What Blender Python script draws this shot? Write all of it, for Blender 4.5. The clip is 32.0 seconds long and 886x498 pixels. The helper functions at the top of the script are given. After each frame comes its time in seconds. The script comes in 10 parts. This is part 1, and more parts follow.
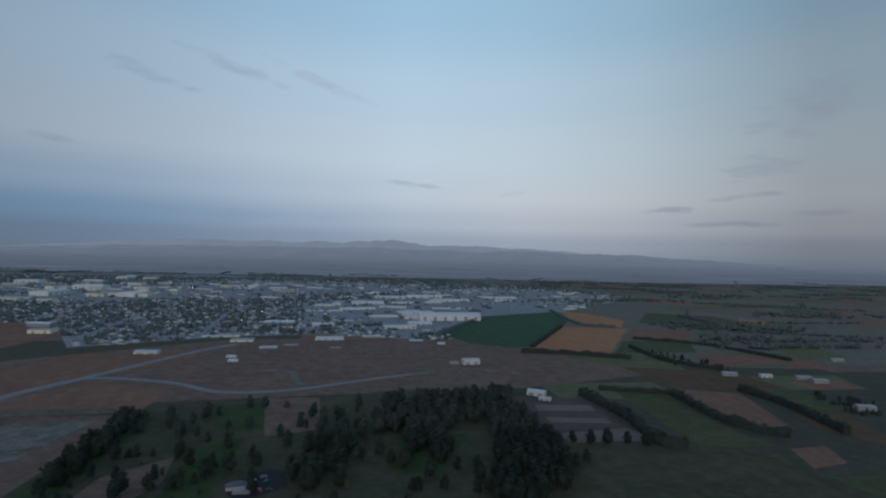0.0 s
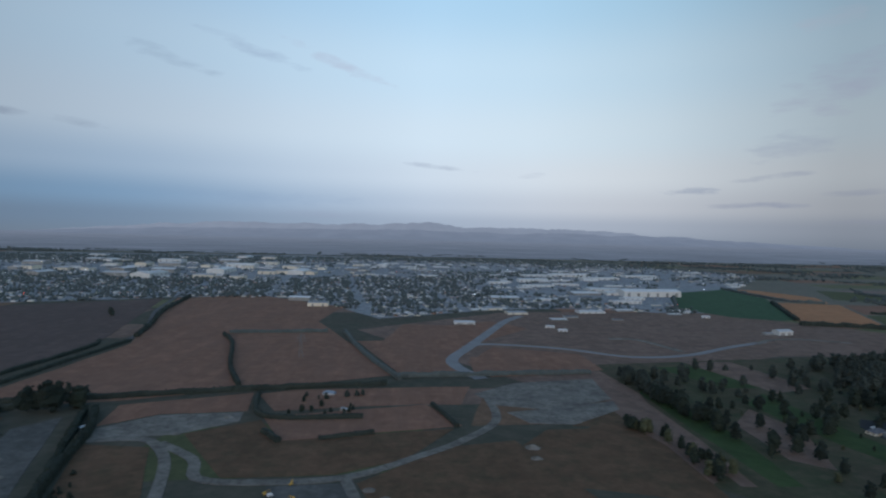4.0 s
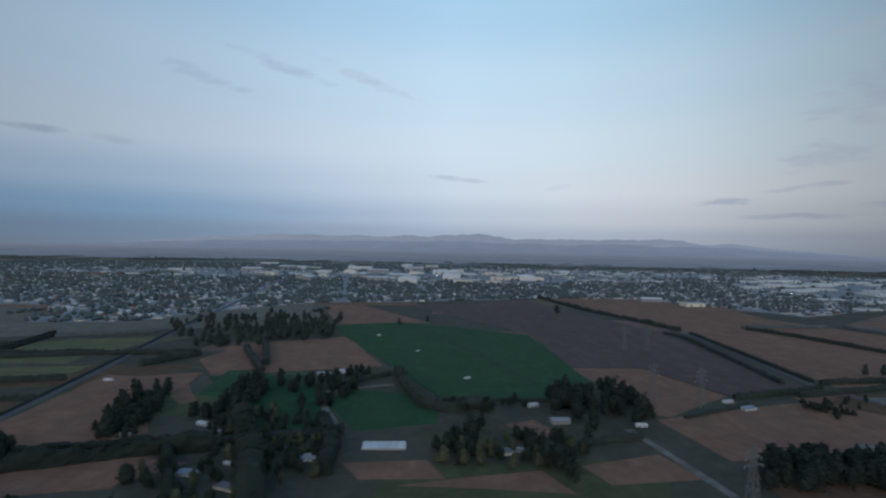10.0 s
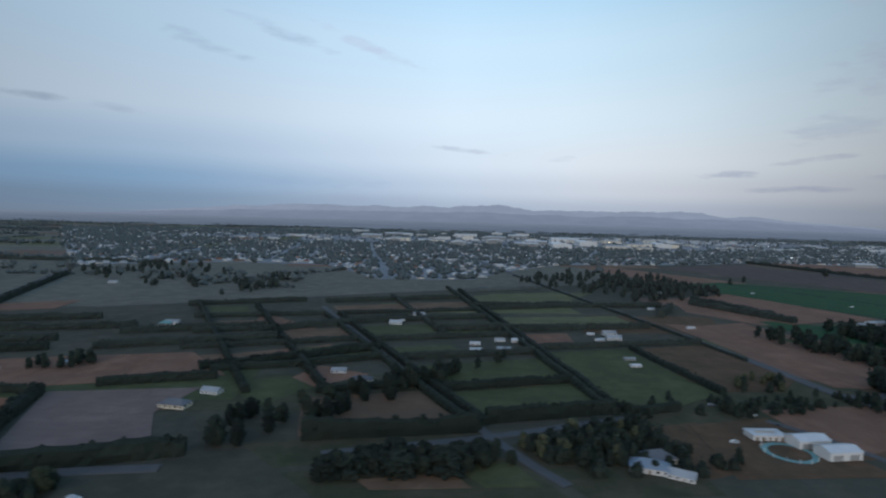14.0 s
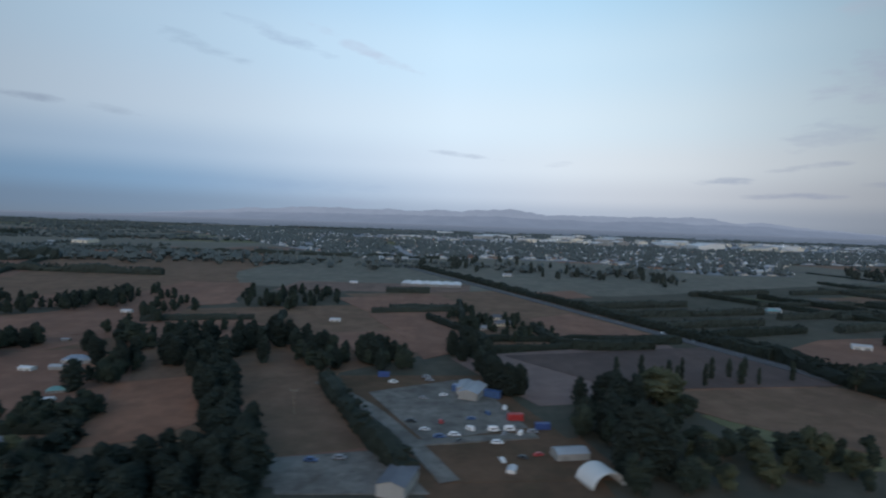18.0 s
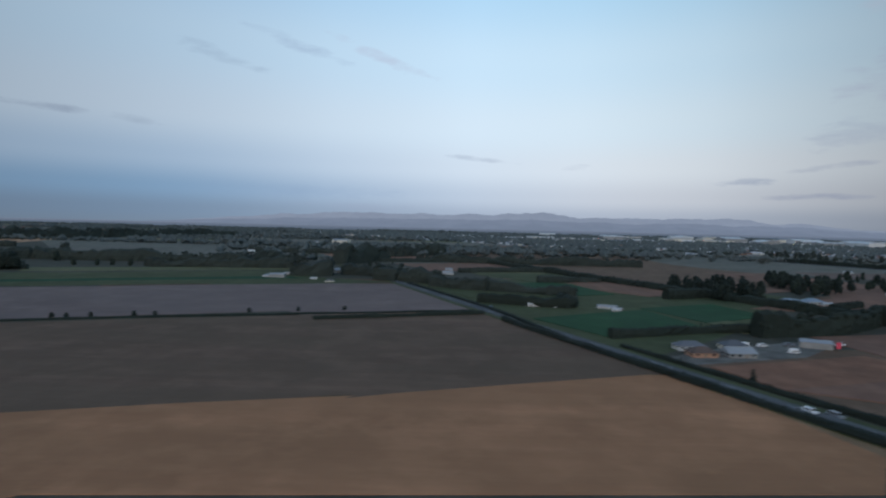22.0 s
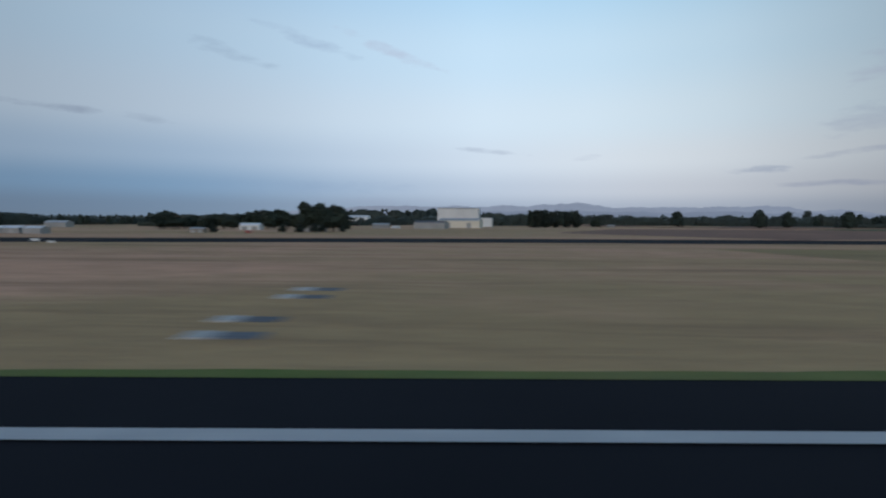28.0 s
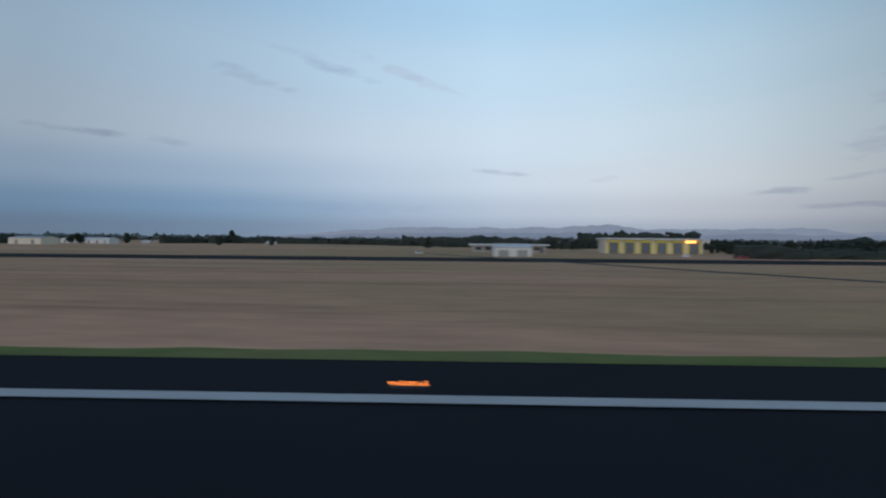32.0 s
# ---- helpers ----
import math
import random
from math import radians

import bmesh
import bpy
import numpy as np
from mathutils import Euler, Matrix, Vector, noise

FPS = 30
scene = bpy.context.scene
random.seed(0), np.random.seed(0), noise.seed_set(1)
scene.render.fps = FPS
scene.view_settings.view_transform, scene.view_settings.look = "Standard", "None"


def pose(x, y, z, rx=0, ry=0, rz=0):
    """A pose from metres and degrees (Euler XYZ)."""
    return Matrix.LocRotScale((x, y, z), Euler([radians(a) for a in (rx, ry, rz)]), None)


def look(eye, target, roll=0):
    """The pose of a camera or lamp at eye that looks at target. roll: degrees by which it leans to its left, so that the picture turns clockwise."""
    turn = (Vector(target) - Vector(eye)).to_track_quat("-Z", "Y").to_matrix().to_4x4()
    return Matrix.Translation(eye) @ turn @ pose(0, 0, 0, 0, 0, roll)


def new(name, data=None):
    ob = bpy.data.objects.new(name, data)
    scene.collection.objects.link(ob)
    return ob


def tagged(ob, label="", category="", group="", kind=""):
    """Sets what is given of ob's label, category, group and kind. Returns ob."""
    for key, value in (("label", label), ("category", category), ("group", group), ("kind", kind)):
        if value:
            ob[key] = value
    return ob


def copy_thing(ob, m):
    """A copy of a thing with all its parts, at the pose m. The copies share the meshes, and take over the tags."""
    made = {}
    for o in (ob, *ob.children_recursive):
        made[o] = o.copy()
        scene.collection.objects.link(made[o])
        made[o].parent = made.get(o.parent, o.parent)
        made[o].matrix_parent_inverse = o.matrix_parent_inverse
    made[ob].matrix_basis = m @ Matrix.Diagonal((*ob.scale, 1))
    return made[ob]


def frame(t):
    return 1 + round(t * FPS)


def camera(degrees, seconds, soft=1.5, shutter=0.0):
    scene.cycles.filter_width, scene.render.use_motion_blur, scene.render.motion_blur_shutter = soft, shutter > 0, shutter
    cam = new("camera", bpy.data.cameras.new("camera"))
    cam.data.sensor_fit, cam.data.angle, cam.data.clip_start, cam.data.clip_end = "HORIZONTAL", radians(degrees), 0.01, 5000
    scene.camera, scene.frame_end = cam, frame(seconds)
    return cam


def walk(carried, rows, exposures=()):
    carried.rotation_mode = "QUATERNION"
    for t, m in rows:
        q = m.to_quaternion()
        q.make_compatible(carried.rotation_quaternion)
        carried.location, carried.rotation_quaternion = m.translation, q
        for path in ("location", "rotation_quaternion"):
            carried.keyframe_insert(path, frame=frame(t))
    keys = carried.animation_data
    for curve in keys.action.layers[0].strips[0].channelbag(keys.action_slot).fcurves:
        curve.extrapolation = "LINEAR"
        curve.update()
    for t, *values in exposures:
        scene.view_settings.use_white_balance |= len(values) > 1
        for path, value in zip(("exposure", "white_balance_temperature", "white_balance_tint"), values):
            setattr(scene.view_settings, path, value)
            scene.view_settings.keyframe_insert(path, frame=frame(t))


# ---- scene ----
cam = camera(78.0, 32.0, soft=2.2, shutter=0.28)
PATH = [
    (0, (0.000, -0.000, 52.752), (0.2027, 1.9896, 52.7670), 1.41),
    (0.5, (-18.297, -0.022, 51.911), (-18.1019, 1.9688, 51.9182), 1.44),
    (1, (-36.594, -0.036, 51.068), (-36.4281, 1.9565, 51.1110), 1.52),
    (1.5, (-54.891, -0.032, 50.220), (-54.7675, 1.9636, 50.1916), 1.33),
    (2, (-73.189, 0.001, 49.363), (-73.0668, 1.9959, 49.2816), 1.32),
    (2.5, (-91.489, 0.070, 48.494), (-91.3594, 2.0637, 48.4027), 1.58),
    (4.5, (-164.701, 0.487, 44.967), (-164.5721, 2.4820, 44.9230), 1.17),
    (5, (-183.019, 0.607, 44.078), (-182.9049, 2.6007, 43.9749), 1.18),
    (5.5, (-201.353, 0.740, 43.181), (-201.2330, 2.7346, 43.1005), 0.68),
    (6, (-219.701, 0.881, 42.278), (-219.5790, 2.8745, 42.1775), 0.20),
    (6.5, (-238.058, 1.017, 41.367), (-237.9465, 3.0092, 41.2279), -0.36),
    (7, (-256.421, 1.137, 40.444), (-256.2992, 3.1301, 40.3350), -0.49),
    (7.5, (-274.780, 1.237, 39.506), (-274.6757, 3.2344, 39.4694), -0.35),
    (8, (-293.127, 1.327, 38.550), (-293.0493, 3.3241, 38.4714), -0.45),
    (8.5, (-311.456, 1.417, 37.576), (-311.3918, 3.4145, 37.4918), -0.18),
    (9, (-329.761, 1.511, 36.581), (-329.6997, 3.5100, 36.5363), 0.08),
    (9.5, (-348.030, 1.609, 35.565), (-347.9797, 3.6082, 35.5571), 0.59),
    (10, (-366.253, 1.701, 34.531), (-366.2148, 3.7011, 34.5232), 1.13),
    (10.5, (-384.427, 1.774, 33.483), (-384.3903, 3.7732, 33.4302), 1.22),
    (11, (-402.553, 1.822, 32.427), (-402.5203, 3.8209, 32.3566), 1.27),
    (11.5, (-420.628, 1.857, 31.364), (-420.5971, 3.8545, 31.2743), 1.40),
    (12, (-438.642, 1.898, 30.302), (-438.6221, 3.8968, 30.2228), 2.25),
    (12.5, (-456.595, 1.956, 29.253), (-456.5958, 3.9543, 29.1592), 2.27),
    (13, (-474.495, 2.027, 28.226), (-474.4848, 4.0237, 28.1157), 2.19),
    (13.5, (-492.348, 2.103, 27.224), (-492.3278, 4.0990, 27.1065), 1.76),
    (15.5, (-563.590, 2.405, 23.316), (-563.5492, 4.4031, 23.2302), 1.30),
    (16, (-581.368, 2.474, 22.356), (-581.3296, 4.4685, 22.2182), 1.88),
    (16.5, (-599.132, 2.523, 21.404), (-599.0729, 4.5174, 21.2738), 2.75),
    (17, (-616.883, 2.539, 20.457), (-616.8330, 4.5369, 20.3909), 2.70),
    (17.5, (-634.606, 2.504, 19.509), (-634.5929, 4.5029, 19.4420), 2.78),
    (18, (-652.290, 2.413, 18.563), (-652.2481, 4.4105, 18.4667), 1.90),
    (18.5, (-669.927, 2.269, 17.616), (-669.8685, 4.2662, 17.5310), 1.42),
    (19, (-687.519, 2.083, 16.665), (-687.4675, 4.0792, 16.5457), 1.62),
    (19.5, (-705.065, 1.879, 15.721), (-705.0208, 3.8737, 15.5820), 1.47),
    (20, (-722.588, 1.653, 14.784), (-722.5577, 3.6514, 14.7098), 1.12),
    (20.5, (-740.077, 1.383, 13.842), (-740.0692, 3.3812, 13.7575), 0.86),
    (21, (-757.496, 1.115, 12.906), (-757.4860, 3.1140, 12.8294), 0.85),
    (21.5, (-774.857, 0.886, 11.995), (-774.8587, 2.8839, 11.9148), 1.41),
    (22, (-792.200, 0.693, 11.106), (-792.2203, 2.6917, 11.0242), 1.34),
    (22.5, (-809.545, 0.519, 10.234), (-809.5593, 2.5167, 10.1454), 1.05),
    (23, (-826.890, 0.349, 9.371), (-826.9005, 2.3476, 9.2835), 1.02),
    (23.5, (-844.223, 0.179, 8.517), (-844.2742, 2.1768, 8.4527), 0.75),
    (24, (-861.536, 0.000, 7.683), (-861.5946, 1.9956, 7.5572), 0.35),
    (24.5, (-878.842, -0.187, 6.650), (-878.9024, 1.8112, 6.6044), 0.64),
    (26.5, (-948.046, -1.002, 2.900), (-948.0867, 0.9967, 2.8380), 1.95),
    (27, (-965.207, -1.654, 2.300), (-965.2653, 0.3428, 2.2030), 1.20),
    (27.5, (-982.097, -2.296, 1.600), (-982.1544, -0.2996, 1.4907), 0.83),
    (28, (-998.770, -2.929, 1.200), (-998.8331, -0.9333, 1.0927), 0.35),
    (28.5, (-1015.120, -3.551, 1.050), (-1015.1722, -1.5522, 0.9924), -0.27),
    (29, (-1031.249, -4.164, 0.980), (-1031.2702, -2.1638, 0.9573), 1.04),
    (29.5, (-1047.255, -4.772, 0.950), (-1047.3388, -2.7759, 0.8540), -2.00),
    (30, (-1062.881, -5.366, 0.980), (-1063.0191, -3.3707, 0.9459), 0.75),
    (30.5, (-1078.266, -5.950, 1.000), (-1078.4444, -3.9586, 0.9603), 0.20),
    (31, (-1093.114, -6.514, 1.000), (-1093.2847, -4.5221, 0.9603), 0.20),
    (31.5, (-1107.731, -7.070, 1.000), (-1107.8848, -5.0759, 0.9797), 0.29),
    (32, (-1122.353, -7.626, 1.000), (-1122.4746, -5.6295, 0.9699), 0.50),
]
walk(cam, [(t, look(eye, target, roll)) for t, eye, target, roll in PATH], [(0, -0.36), (2.5, -0.08), (5, -0.02), (7.5, 0.02), (10, -0.08), (13, 0.05), (16, 0.17), (19, 0.07), (23, 0.04), (28, 0.0), (32, -0.1)])


# ---- sky and light: clear dusk, the sun just under the horizon behind the camera ----
world = bpy.data.worlds.new("dusk_sky")
scene.world = world
world.use_nodes = True
wn, wl = world.node_tree.nodes, world.node_tree.links
wn.clear()


def wnode(kind, **values):
    n = wn.new(kind)
    for key, value in values.items():
        n.inputs[key.replace("_", " ")].default_value = value
    return n


def wmath(op, a, b=None, c=None):
    n = wn.new("ShaderNodeMath")
    n.operation = op
    for k, v in enumerate((a, b, c)):
        if v is None:
            continue
        if isinstance(v, (int, float)):
            n.inputs[k].default_value = v
        else:
            wl.new(v, n.inputs[k])
    return n.outputs[0]


def wmix(fac, a, b, blend="MIX"):
    n = wn.new("ShaderNodeMix")
    n.data_type, n.blend_type = "RGBA", blend
    for sock, v in ((n.inputs["Factor"], fac), (n.inputs["A"], a), (n.inputs["B"], b)):
        if isinstance(v, (int, float)):
            sock.default_value = v
        elif isinstance(v, tuple):
            sock.default_value = (*v, 1)
        else:
            wl.new(v, sock)
    return n.outputs["Result"]


def lin(r, g, b):
    """A colour of 0 to 255 as linear light."""
    return tuple((v / 255 / 12.92) if v < 11 else ((v / 255 + 0.055) / 1.055) ** 2.4 for v in (r, g, b))


wco = wn.new("ShaderNodeTexCoord")
wsep = wn.new("ShaderNodeSeparateXYZ")
wl.new(wco.outputs["Generated"], wsep.inputs[0])
SX, SY, SZ = wsep.outputs
ELEV = wmath("ARCSINE", SZ)
AZIM = wmath("ARCTAN2", SX, SY)


def ramp(value, low, high, stops):
    n = wn.new("ShaderNodeValToRGB")
    wl.new(wmath("DIVIDE", wmath("SUBTRACT", value, radians(low)), radians(high - low)), n.inputs[0])
    els = n.color_ramp.elements
    while len(els) > 1:
        els.remove(els[-1])
    for k, (d, c) in enumerate(stops):
        e = els[0] if k == 0 else els.new((d - low) / (high - low))
        if k == 0:
            e.position = (d - low) / (high - low)
        e.color = (*lin(c[0] * 0.985, c[1], c[2] * 1.005), 1)
    n.color_ramp.interpolation = "EASE"
    return n.outputs[0]


# towards the left the blue shadow of the earth, towards the right a pale pink glow
LEFT = ramp(ELEV, -2, 60, [(-1, (128, 143, 162)), (1.2, (126, 148, 174)), (3.2, (134, 165, 197)), (6, (166, 188, 213)), (10, (190, 206, 224)), (17, (182, 206, 228)), (25, (160, 194, 225)), (35, (124, 164, 204)), (60, (86, 126, 170))])
RIGHT = ramp(ELEV, -2, 60, [(-1, (150, 162, 180)), (1.2, (176, 184, 200)), (3, (204, 208, 218)), (6, (220, 226, 234)), (10, (214, 229, 241)), (16, (200, 224, 242)), (23, (176, 212, 238)), (33, (142, 186, 221)), (60, (96, 138, 180))])
SIDE = wmath("SMOOTH_MIN", wmath("SMOOTH_MAX", wmath("DIVIDE", wmath("ADD", AZIM, radians(26)), radians(46)), 0.0, 0.2), 1.0, 0.2)
SKY = wmix(SIDE, LEFT, RIGHT)
# lens vignetting is put in as darker sky on both sides; it glows where the sun has set, behind the camera
AZIM_GAIN = wn.new("ShaderNodeValToRGB")
wl.new(wmath("ADD", wmath("DIVIDE", AZIM, radians(360)), 0.5), AZIM_GAIN.inputs[0])
while len(AZIM_GAIN.color_ramp.elements) > 1:
    AZIM_GAIN.color_ramp.elements.remove(AZIM_GAIN.color_ramp.elements[-1])
for k, (az, v) in enumerate(((-178, 1.25), (-110, 0.9), (-60, 0.64), (-40, 0.70), (-28, 0.86), (-12, 1.03), (2, 1.10), (13, 1.02), (25, 0.86), (40, 0.56), (60, 0.54), (110, 0.9), (178, 1.25))):
    e = AZIM_GAIN.color_ramp.elements[0] if k == 0 else AZIM_GAIN.color_ramp.elements.new(az / 360 + 0.5)
    if k == 0:
        e.position = az / 360 + 0.5
    e.color = (v, v, v, 1)
SKY = wmix(1.0, SKY, AZIM_GAIN.outputs[0], "MULTIPLY")

# thin cloud wisps: azimuth, elevation, half length and half height in degrees, slant, thickness
cloud_noise = wnode("ShaderNodeTexNoise", Scale=1.0, Detail=6.0, Roughness=0.62)
cmap = wn.new("ShaderNodeCombineXYZ")
wl.new(wmath("MULTIPLY", AZIM, 16), cmap.inputs[0])
wl.new(wmath("MULTIPLY", ELEV, 60), cmap.inputs[1])
wl.new(cmap.outputs[0], cloud_noise.inputs["Vector"])
CLOUDS = [
    (28.0, 4.7, 4.2, 0.55, 0.0, 0.85, (120, 136, 166)),
    (34.8, 5.9, 4.6, 0.45, 0.10, 0.60, (134, 144, 168)),
    (34.0, 3.3, 5.4, 0.42, 0.0, 0.70, (128, 138, 164)),
    (40.5, 4.3, 4.0, 0.40, 0.05, 0.60, (136, 144, 164)),
    (42.0, 1.9, 5.0, 0.40, 0.0, 0.50, (136, 142, 162)),
    (3.5, 7.0, 5.6, 0.42, -0.07, 0.60, (142, 154, 178)),
    (13.0, 6.3, 2.4, 0.45, 0.05, 0.35, (150, 160, 184)),
    (-7.0, 16.6, 7.0, 1.0, -0.36, 0.38, (168, 160, 184)),
    (-15.4, 17.2, 7.0, 0.9, -0.24, 0.38, (132, 148, 180)),
    (-23.2, 15.6, 6.5, 0.9, -0.22, 0.38, (124, 142, 168)),
    (-36.5, 9.3, 6.0, 0.55, -0.03, 0.60, (112, 124, 148)),
    (-30.0, 9.0, 4.6, 0.5, -0.06, 0.40, (122, 136, 158)),
    (39.0, 13.2, 6.0, 3.4, 0.25, 0.55, (150, 154, 178)),
    (36.0, 8.6, 5.0, 1.8, 0.1, 0.50, (140, 150, 174)),
    (38.5, 18.4, 4.0, 1.4, 0.2, 0.30, (172, 170, 186)),
    (-16.0, 3.2, 16.0, 1.3, 0.0, 0.25, (128, 152, 186)),
    (-9.0, 1.9, 9.0, 0.6, 0.0, 0.25, (150, 158, 184)),
]
for az, el, ha, hb, slant, thick, tone in CLOUDS:
    da = wmath("SUBTRACT", AZIM, radians(az))
    de = wmath("SUBTRACT", wmath("SUBTRACT", ELEV, radians(el)), wmath("MULTIPLY", da, slant))
    r2 = wmath("ADD", wmath("POWER", wmath("DIVIDE", da, radians(ha)), 2), wmath("POWER", wmath("DIVIDE", de, radians(hb)), 2))
    soft_edge = wmath("SUBTRACT", wmath("MULTIPLY", wmath("SUBTRACT", cloud_noise.outputs[0], 0.30), 2.5), r2)
    mask = wmath("MULTIPLY", wmath("MINIMUM", wmath("MAXIMUM", soft_edge, 0), 1), thick)
    SKY = wmix(mask, SKY, lin(*tone))
wbg = wnode("ShaderNodeBackground", Strength=1.0)
wl.new(SKY, wbg.inputs[0])
wout = wn.new("ShaderNodeOutputWorld")
wl.new(wbg.outputs[0], wout.inputs[0])

# the twilight of the sky behind the camera, very soft
glow = new("sun", bpy.data.lights.new("sun", "SUN"))
glow.data.energy, glow.data.angle, glow.data.color = 1.15, radians(60), (1.0, 0.80, 0.65)
glow.matrix_world = look((0, 0, 500), (120, 420, 380))

# ---- materials ----
MATS = {}


class Nodes:
    def __init__(self, name):
        self.mat = bpy.data.materials.new(name)
        self.mat.use_nodes = True
        self.t = self.mat.node_tree
        self.bsdf = self.t.nodes["Principled BSDF"]
        self.geo = None
        MATS[name] = self.mat

    def at(self):
        if self.geo is None:
            self.geo = self.t.nodes.new("ShaderNodeNewGeometry")
        return self.geo.outputs["Position"]

    def noise(self, scale, detail=4.0, rough=0.6, stretch=None, turn=0.0):
        n = self.t.nodes.new("ShaderNodeTexNoise")
        n.inputs["Scale"].default_value, n.inputs["Detail"].default_value, n.inputs["Roughness"].default_value = scale, detail, rough
        src = self.at()
        if stretch:
            m = self.t.nodes.new("ShaderNodeMapping")
            m.inputs["Scale"].default_value = stretch
            m.inputs["Rotation"].default_value = (0, 0, radians(turn))
            self.t.links.new(src, m.inputs[0])
            src = m.outputs[0]
        self.t.links.new(src, n.inputs["Vector"])
        return n.outputs[0]

    def ramp(self, fac, stops):
        n = self.t.nodes.new("ShaderNodeValToRGB")
        self.t.links.new(fac, n.inputs[0])
        els = n.color_ramp.elements
        while len(els) > 1:
            els.remove(els[-1])
        for k, (p, c) in enumerate(stops):
            e = els[0] if k == 0 else els.new(0.5)
            e.position = p
            e.color = (*c, 1) if isinstance(c, tuple) else (c, c, c, 1)
        return n.outputs[0]

    def mix(self, fac, a, b, blend="MIX"):
        n = self.t.nodes.new("ShaderNodeMix")
        n.data_type, n.blend_type = "RGBA", blend
        for sock, v in ((n.inputs["Factor"], fac), (n.inputs["A"], a), (n.inputs["B"], b)):
            if isinstance(v, (int, float)):
                sock.default_value = v
            elif isinstance(v, tuple):
                sock.default_value = (*v, 1)
            else:
                self.t.links.new(v, sock)
        return n.outputs["Result"]

    def random(self):
        return self.t.nodes.new("ShaderNodeObjectInfo").outputs["Random"]

    def island(self):
        if self.geo is None:
            self.at()
        return self.geo.outputs["Random Per Island"]

    def done(self, colour, rough=0.9, metal=0.0, spec=0.2, bump=None, strength=0.3, dist=0.1):
        b = self.bsdf
        if isinstance(colour, tuple):
            b.inputs["Base Color"].default_value = (*colour, 1)
        else:
            self.t.links.new(colour, b.inputs["Base Color"])
        b.inputs["Roughness"].default_value, b.inputs["Metallic"].default_value = rough, metal
        b.inputs["Specular IOR Level"].default_value = spec
        if bump is not None:
            n = self.t.nodes.new("ShaderNodeBump")
            n.inputs["Strength"].default_value, n.inputs["Distance"].default_value = strength, dist
            self.t.links.new(bump, n.inputs["Height"])
            self.t.links.new(n.outputs[0], b.inputs["Normal"])
        return self.mat


def ground_mat(name, a, b, c, big=0.02, small=0.5, streak=None, turn=0.0):
    """Soil or crop: a and b drift over tens of metres, c breaks it up in small clumps or along the drill rows."""
    n = Nodes(name)
    col = n.ramp(n.noise(big, 5, 0.65), [(0.32, a), (0.68, b)])
    col = n.mix(n.ramp(n.noise(big * 6, 3, 0.6), [(0.44, 0.0), (0.64, 0.6)]), col, c)
    col = n.mix(n.ramp(n.noise(big * 2.3, 4, 0.7), [(0.40, 0.0), (0.60, 0.5)]), col, tuple(v * 0.62 for v in b))
    col = n.mix(n.ramp(n.noise(0.22, 4, 0.7), [(0.45, 0.0), (0.63, 0.45)]), col, tuple(v * 1.3 for v in b))
    fine = n.noise(small, 5, 0.7, streak, turn)
    col = n.mix(n.ramp(fine, [(0.3, 0.0), (0.75, 0.45)]), col, tuple(v * 0.55 for v in a))
    if streak:
        col = n.mix(n.ramp(n.noise(0.16, 2, 0.5, streak, turn), [(0.42, 0.0), (0.58, 0.45)]), col, c)
    return n.done(col, 0.95, spec=0.1, bump=fine, strength=0.5, dist=0.15)


ground_mat("ground", (0.062, 0.067, 0.052), (0.094, 0.086, 0.068), (0.046, 0.059, 0.046), 0.012, 0.25)
# grass tone with distance haze mixed into the colour
ground_mat("meadow", (0.136, 0.131, 0.108), (0.172, 0.160, 0.132), (0.108, 0.114, 0.093), 0.02, 0.3)
ground_mat("stubble", (0.202, 0.110, 0.077), (0.252, 0.140, 0.099), (0.162, 0.096, 0.072), 0.02, 0.6, (1, 0.15, 1), 25)
ground_mat("redstubble", (0.225, 0.112, 0.072), (0.268, 0.136, 0.088), (0.150, 0.088, 0.062), 0.03, 0.6)
ground_mat("brownstubble", (0.150, 0.096, 0.066), (0.190, 0.120, 0.082), (0.108, 0.080, 0.050), 0.03, 0.5)
ground_mat("tan_stubble", (0.235, 0.150, 0.090), (0.300, 0.190, 0.112), (0.180, 0.122, 0.074), 0.03, 0.5, (0.12, 1, 1), 4)
ground_mat("gold", (0.345, 0.168, 0.088), (0.435, 0.215, 0.115), (0.275, 0.142, 0.076), 0.02, 0.5, (0.12, 1, 1), 4)
ground_mat("plough", (0.098, 0.072, 0.066), (0.128, 0.094, 0.084), (0.078, 0.060, 0.056), 0.02, 0.7, (1, 0.12, 1), 30)
ground_mat("darkplough", (0.140, 0.090, 0.064), (0.178, 0.114, 0.080), (0.112, 0.080, 0.055), 0.02, 0.7, (0.12, 1, 1), 3)
ground_mat("greyplough", (0.185, 0.138, 0.125), (0.220, 0.160, 0.145), (0.155, 0.118, 0.108), 0.02, 0.7, (0.12, 1, 1), 3)
ground_mat("green", (0.026, 0.075, 0.034), (0.034, 0.092, 0.042), (0.026, 0.064, 0.034), 0.03, 0.8, (1, 0.12, 1), 20)
# lighter copy of green, lifted as haze would lift it
ground_mat("crop_green", (0.040, 0.088, 0.048), (0.050, 0.104, 0.058), (0.036, 0.076, 0.044), 0.03, 0.8, (1, 0.12, 1), 20)
ground_mat("darkgreen", (0.022, 0.066, 0.034), (0.028, 0.078, 0.040), (0.020, 0.058, 0.032), 0.03, 0.8)
ground_mat("pasture", (0.070, 0.084, 0.042), (0.092, 0.100, 0.052), (0.058, 0.072, 0.036), 0.03, 0.6)
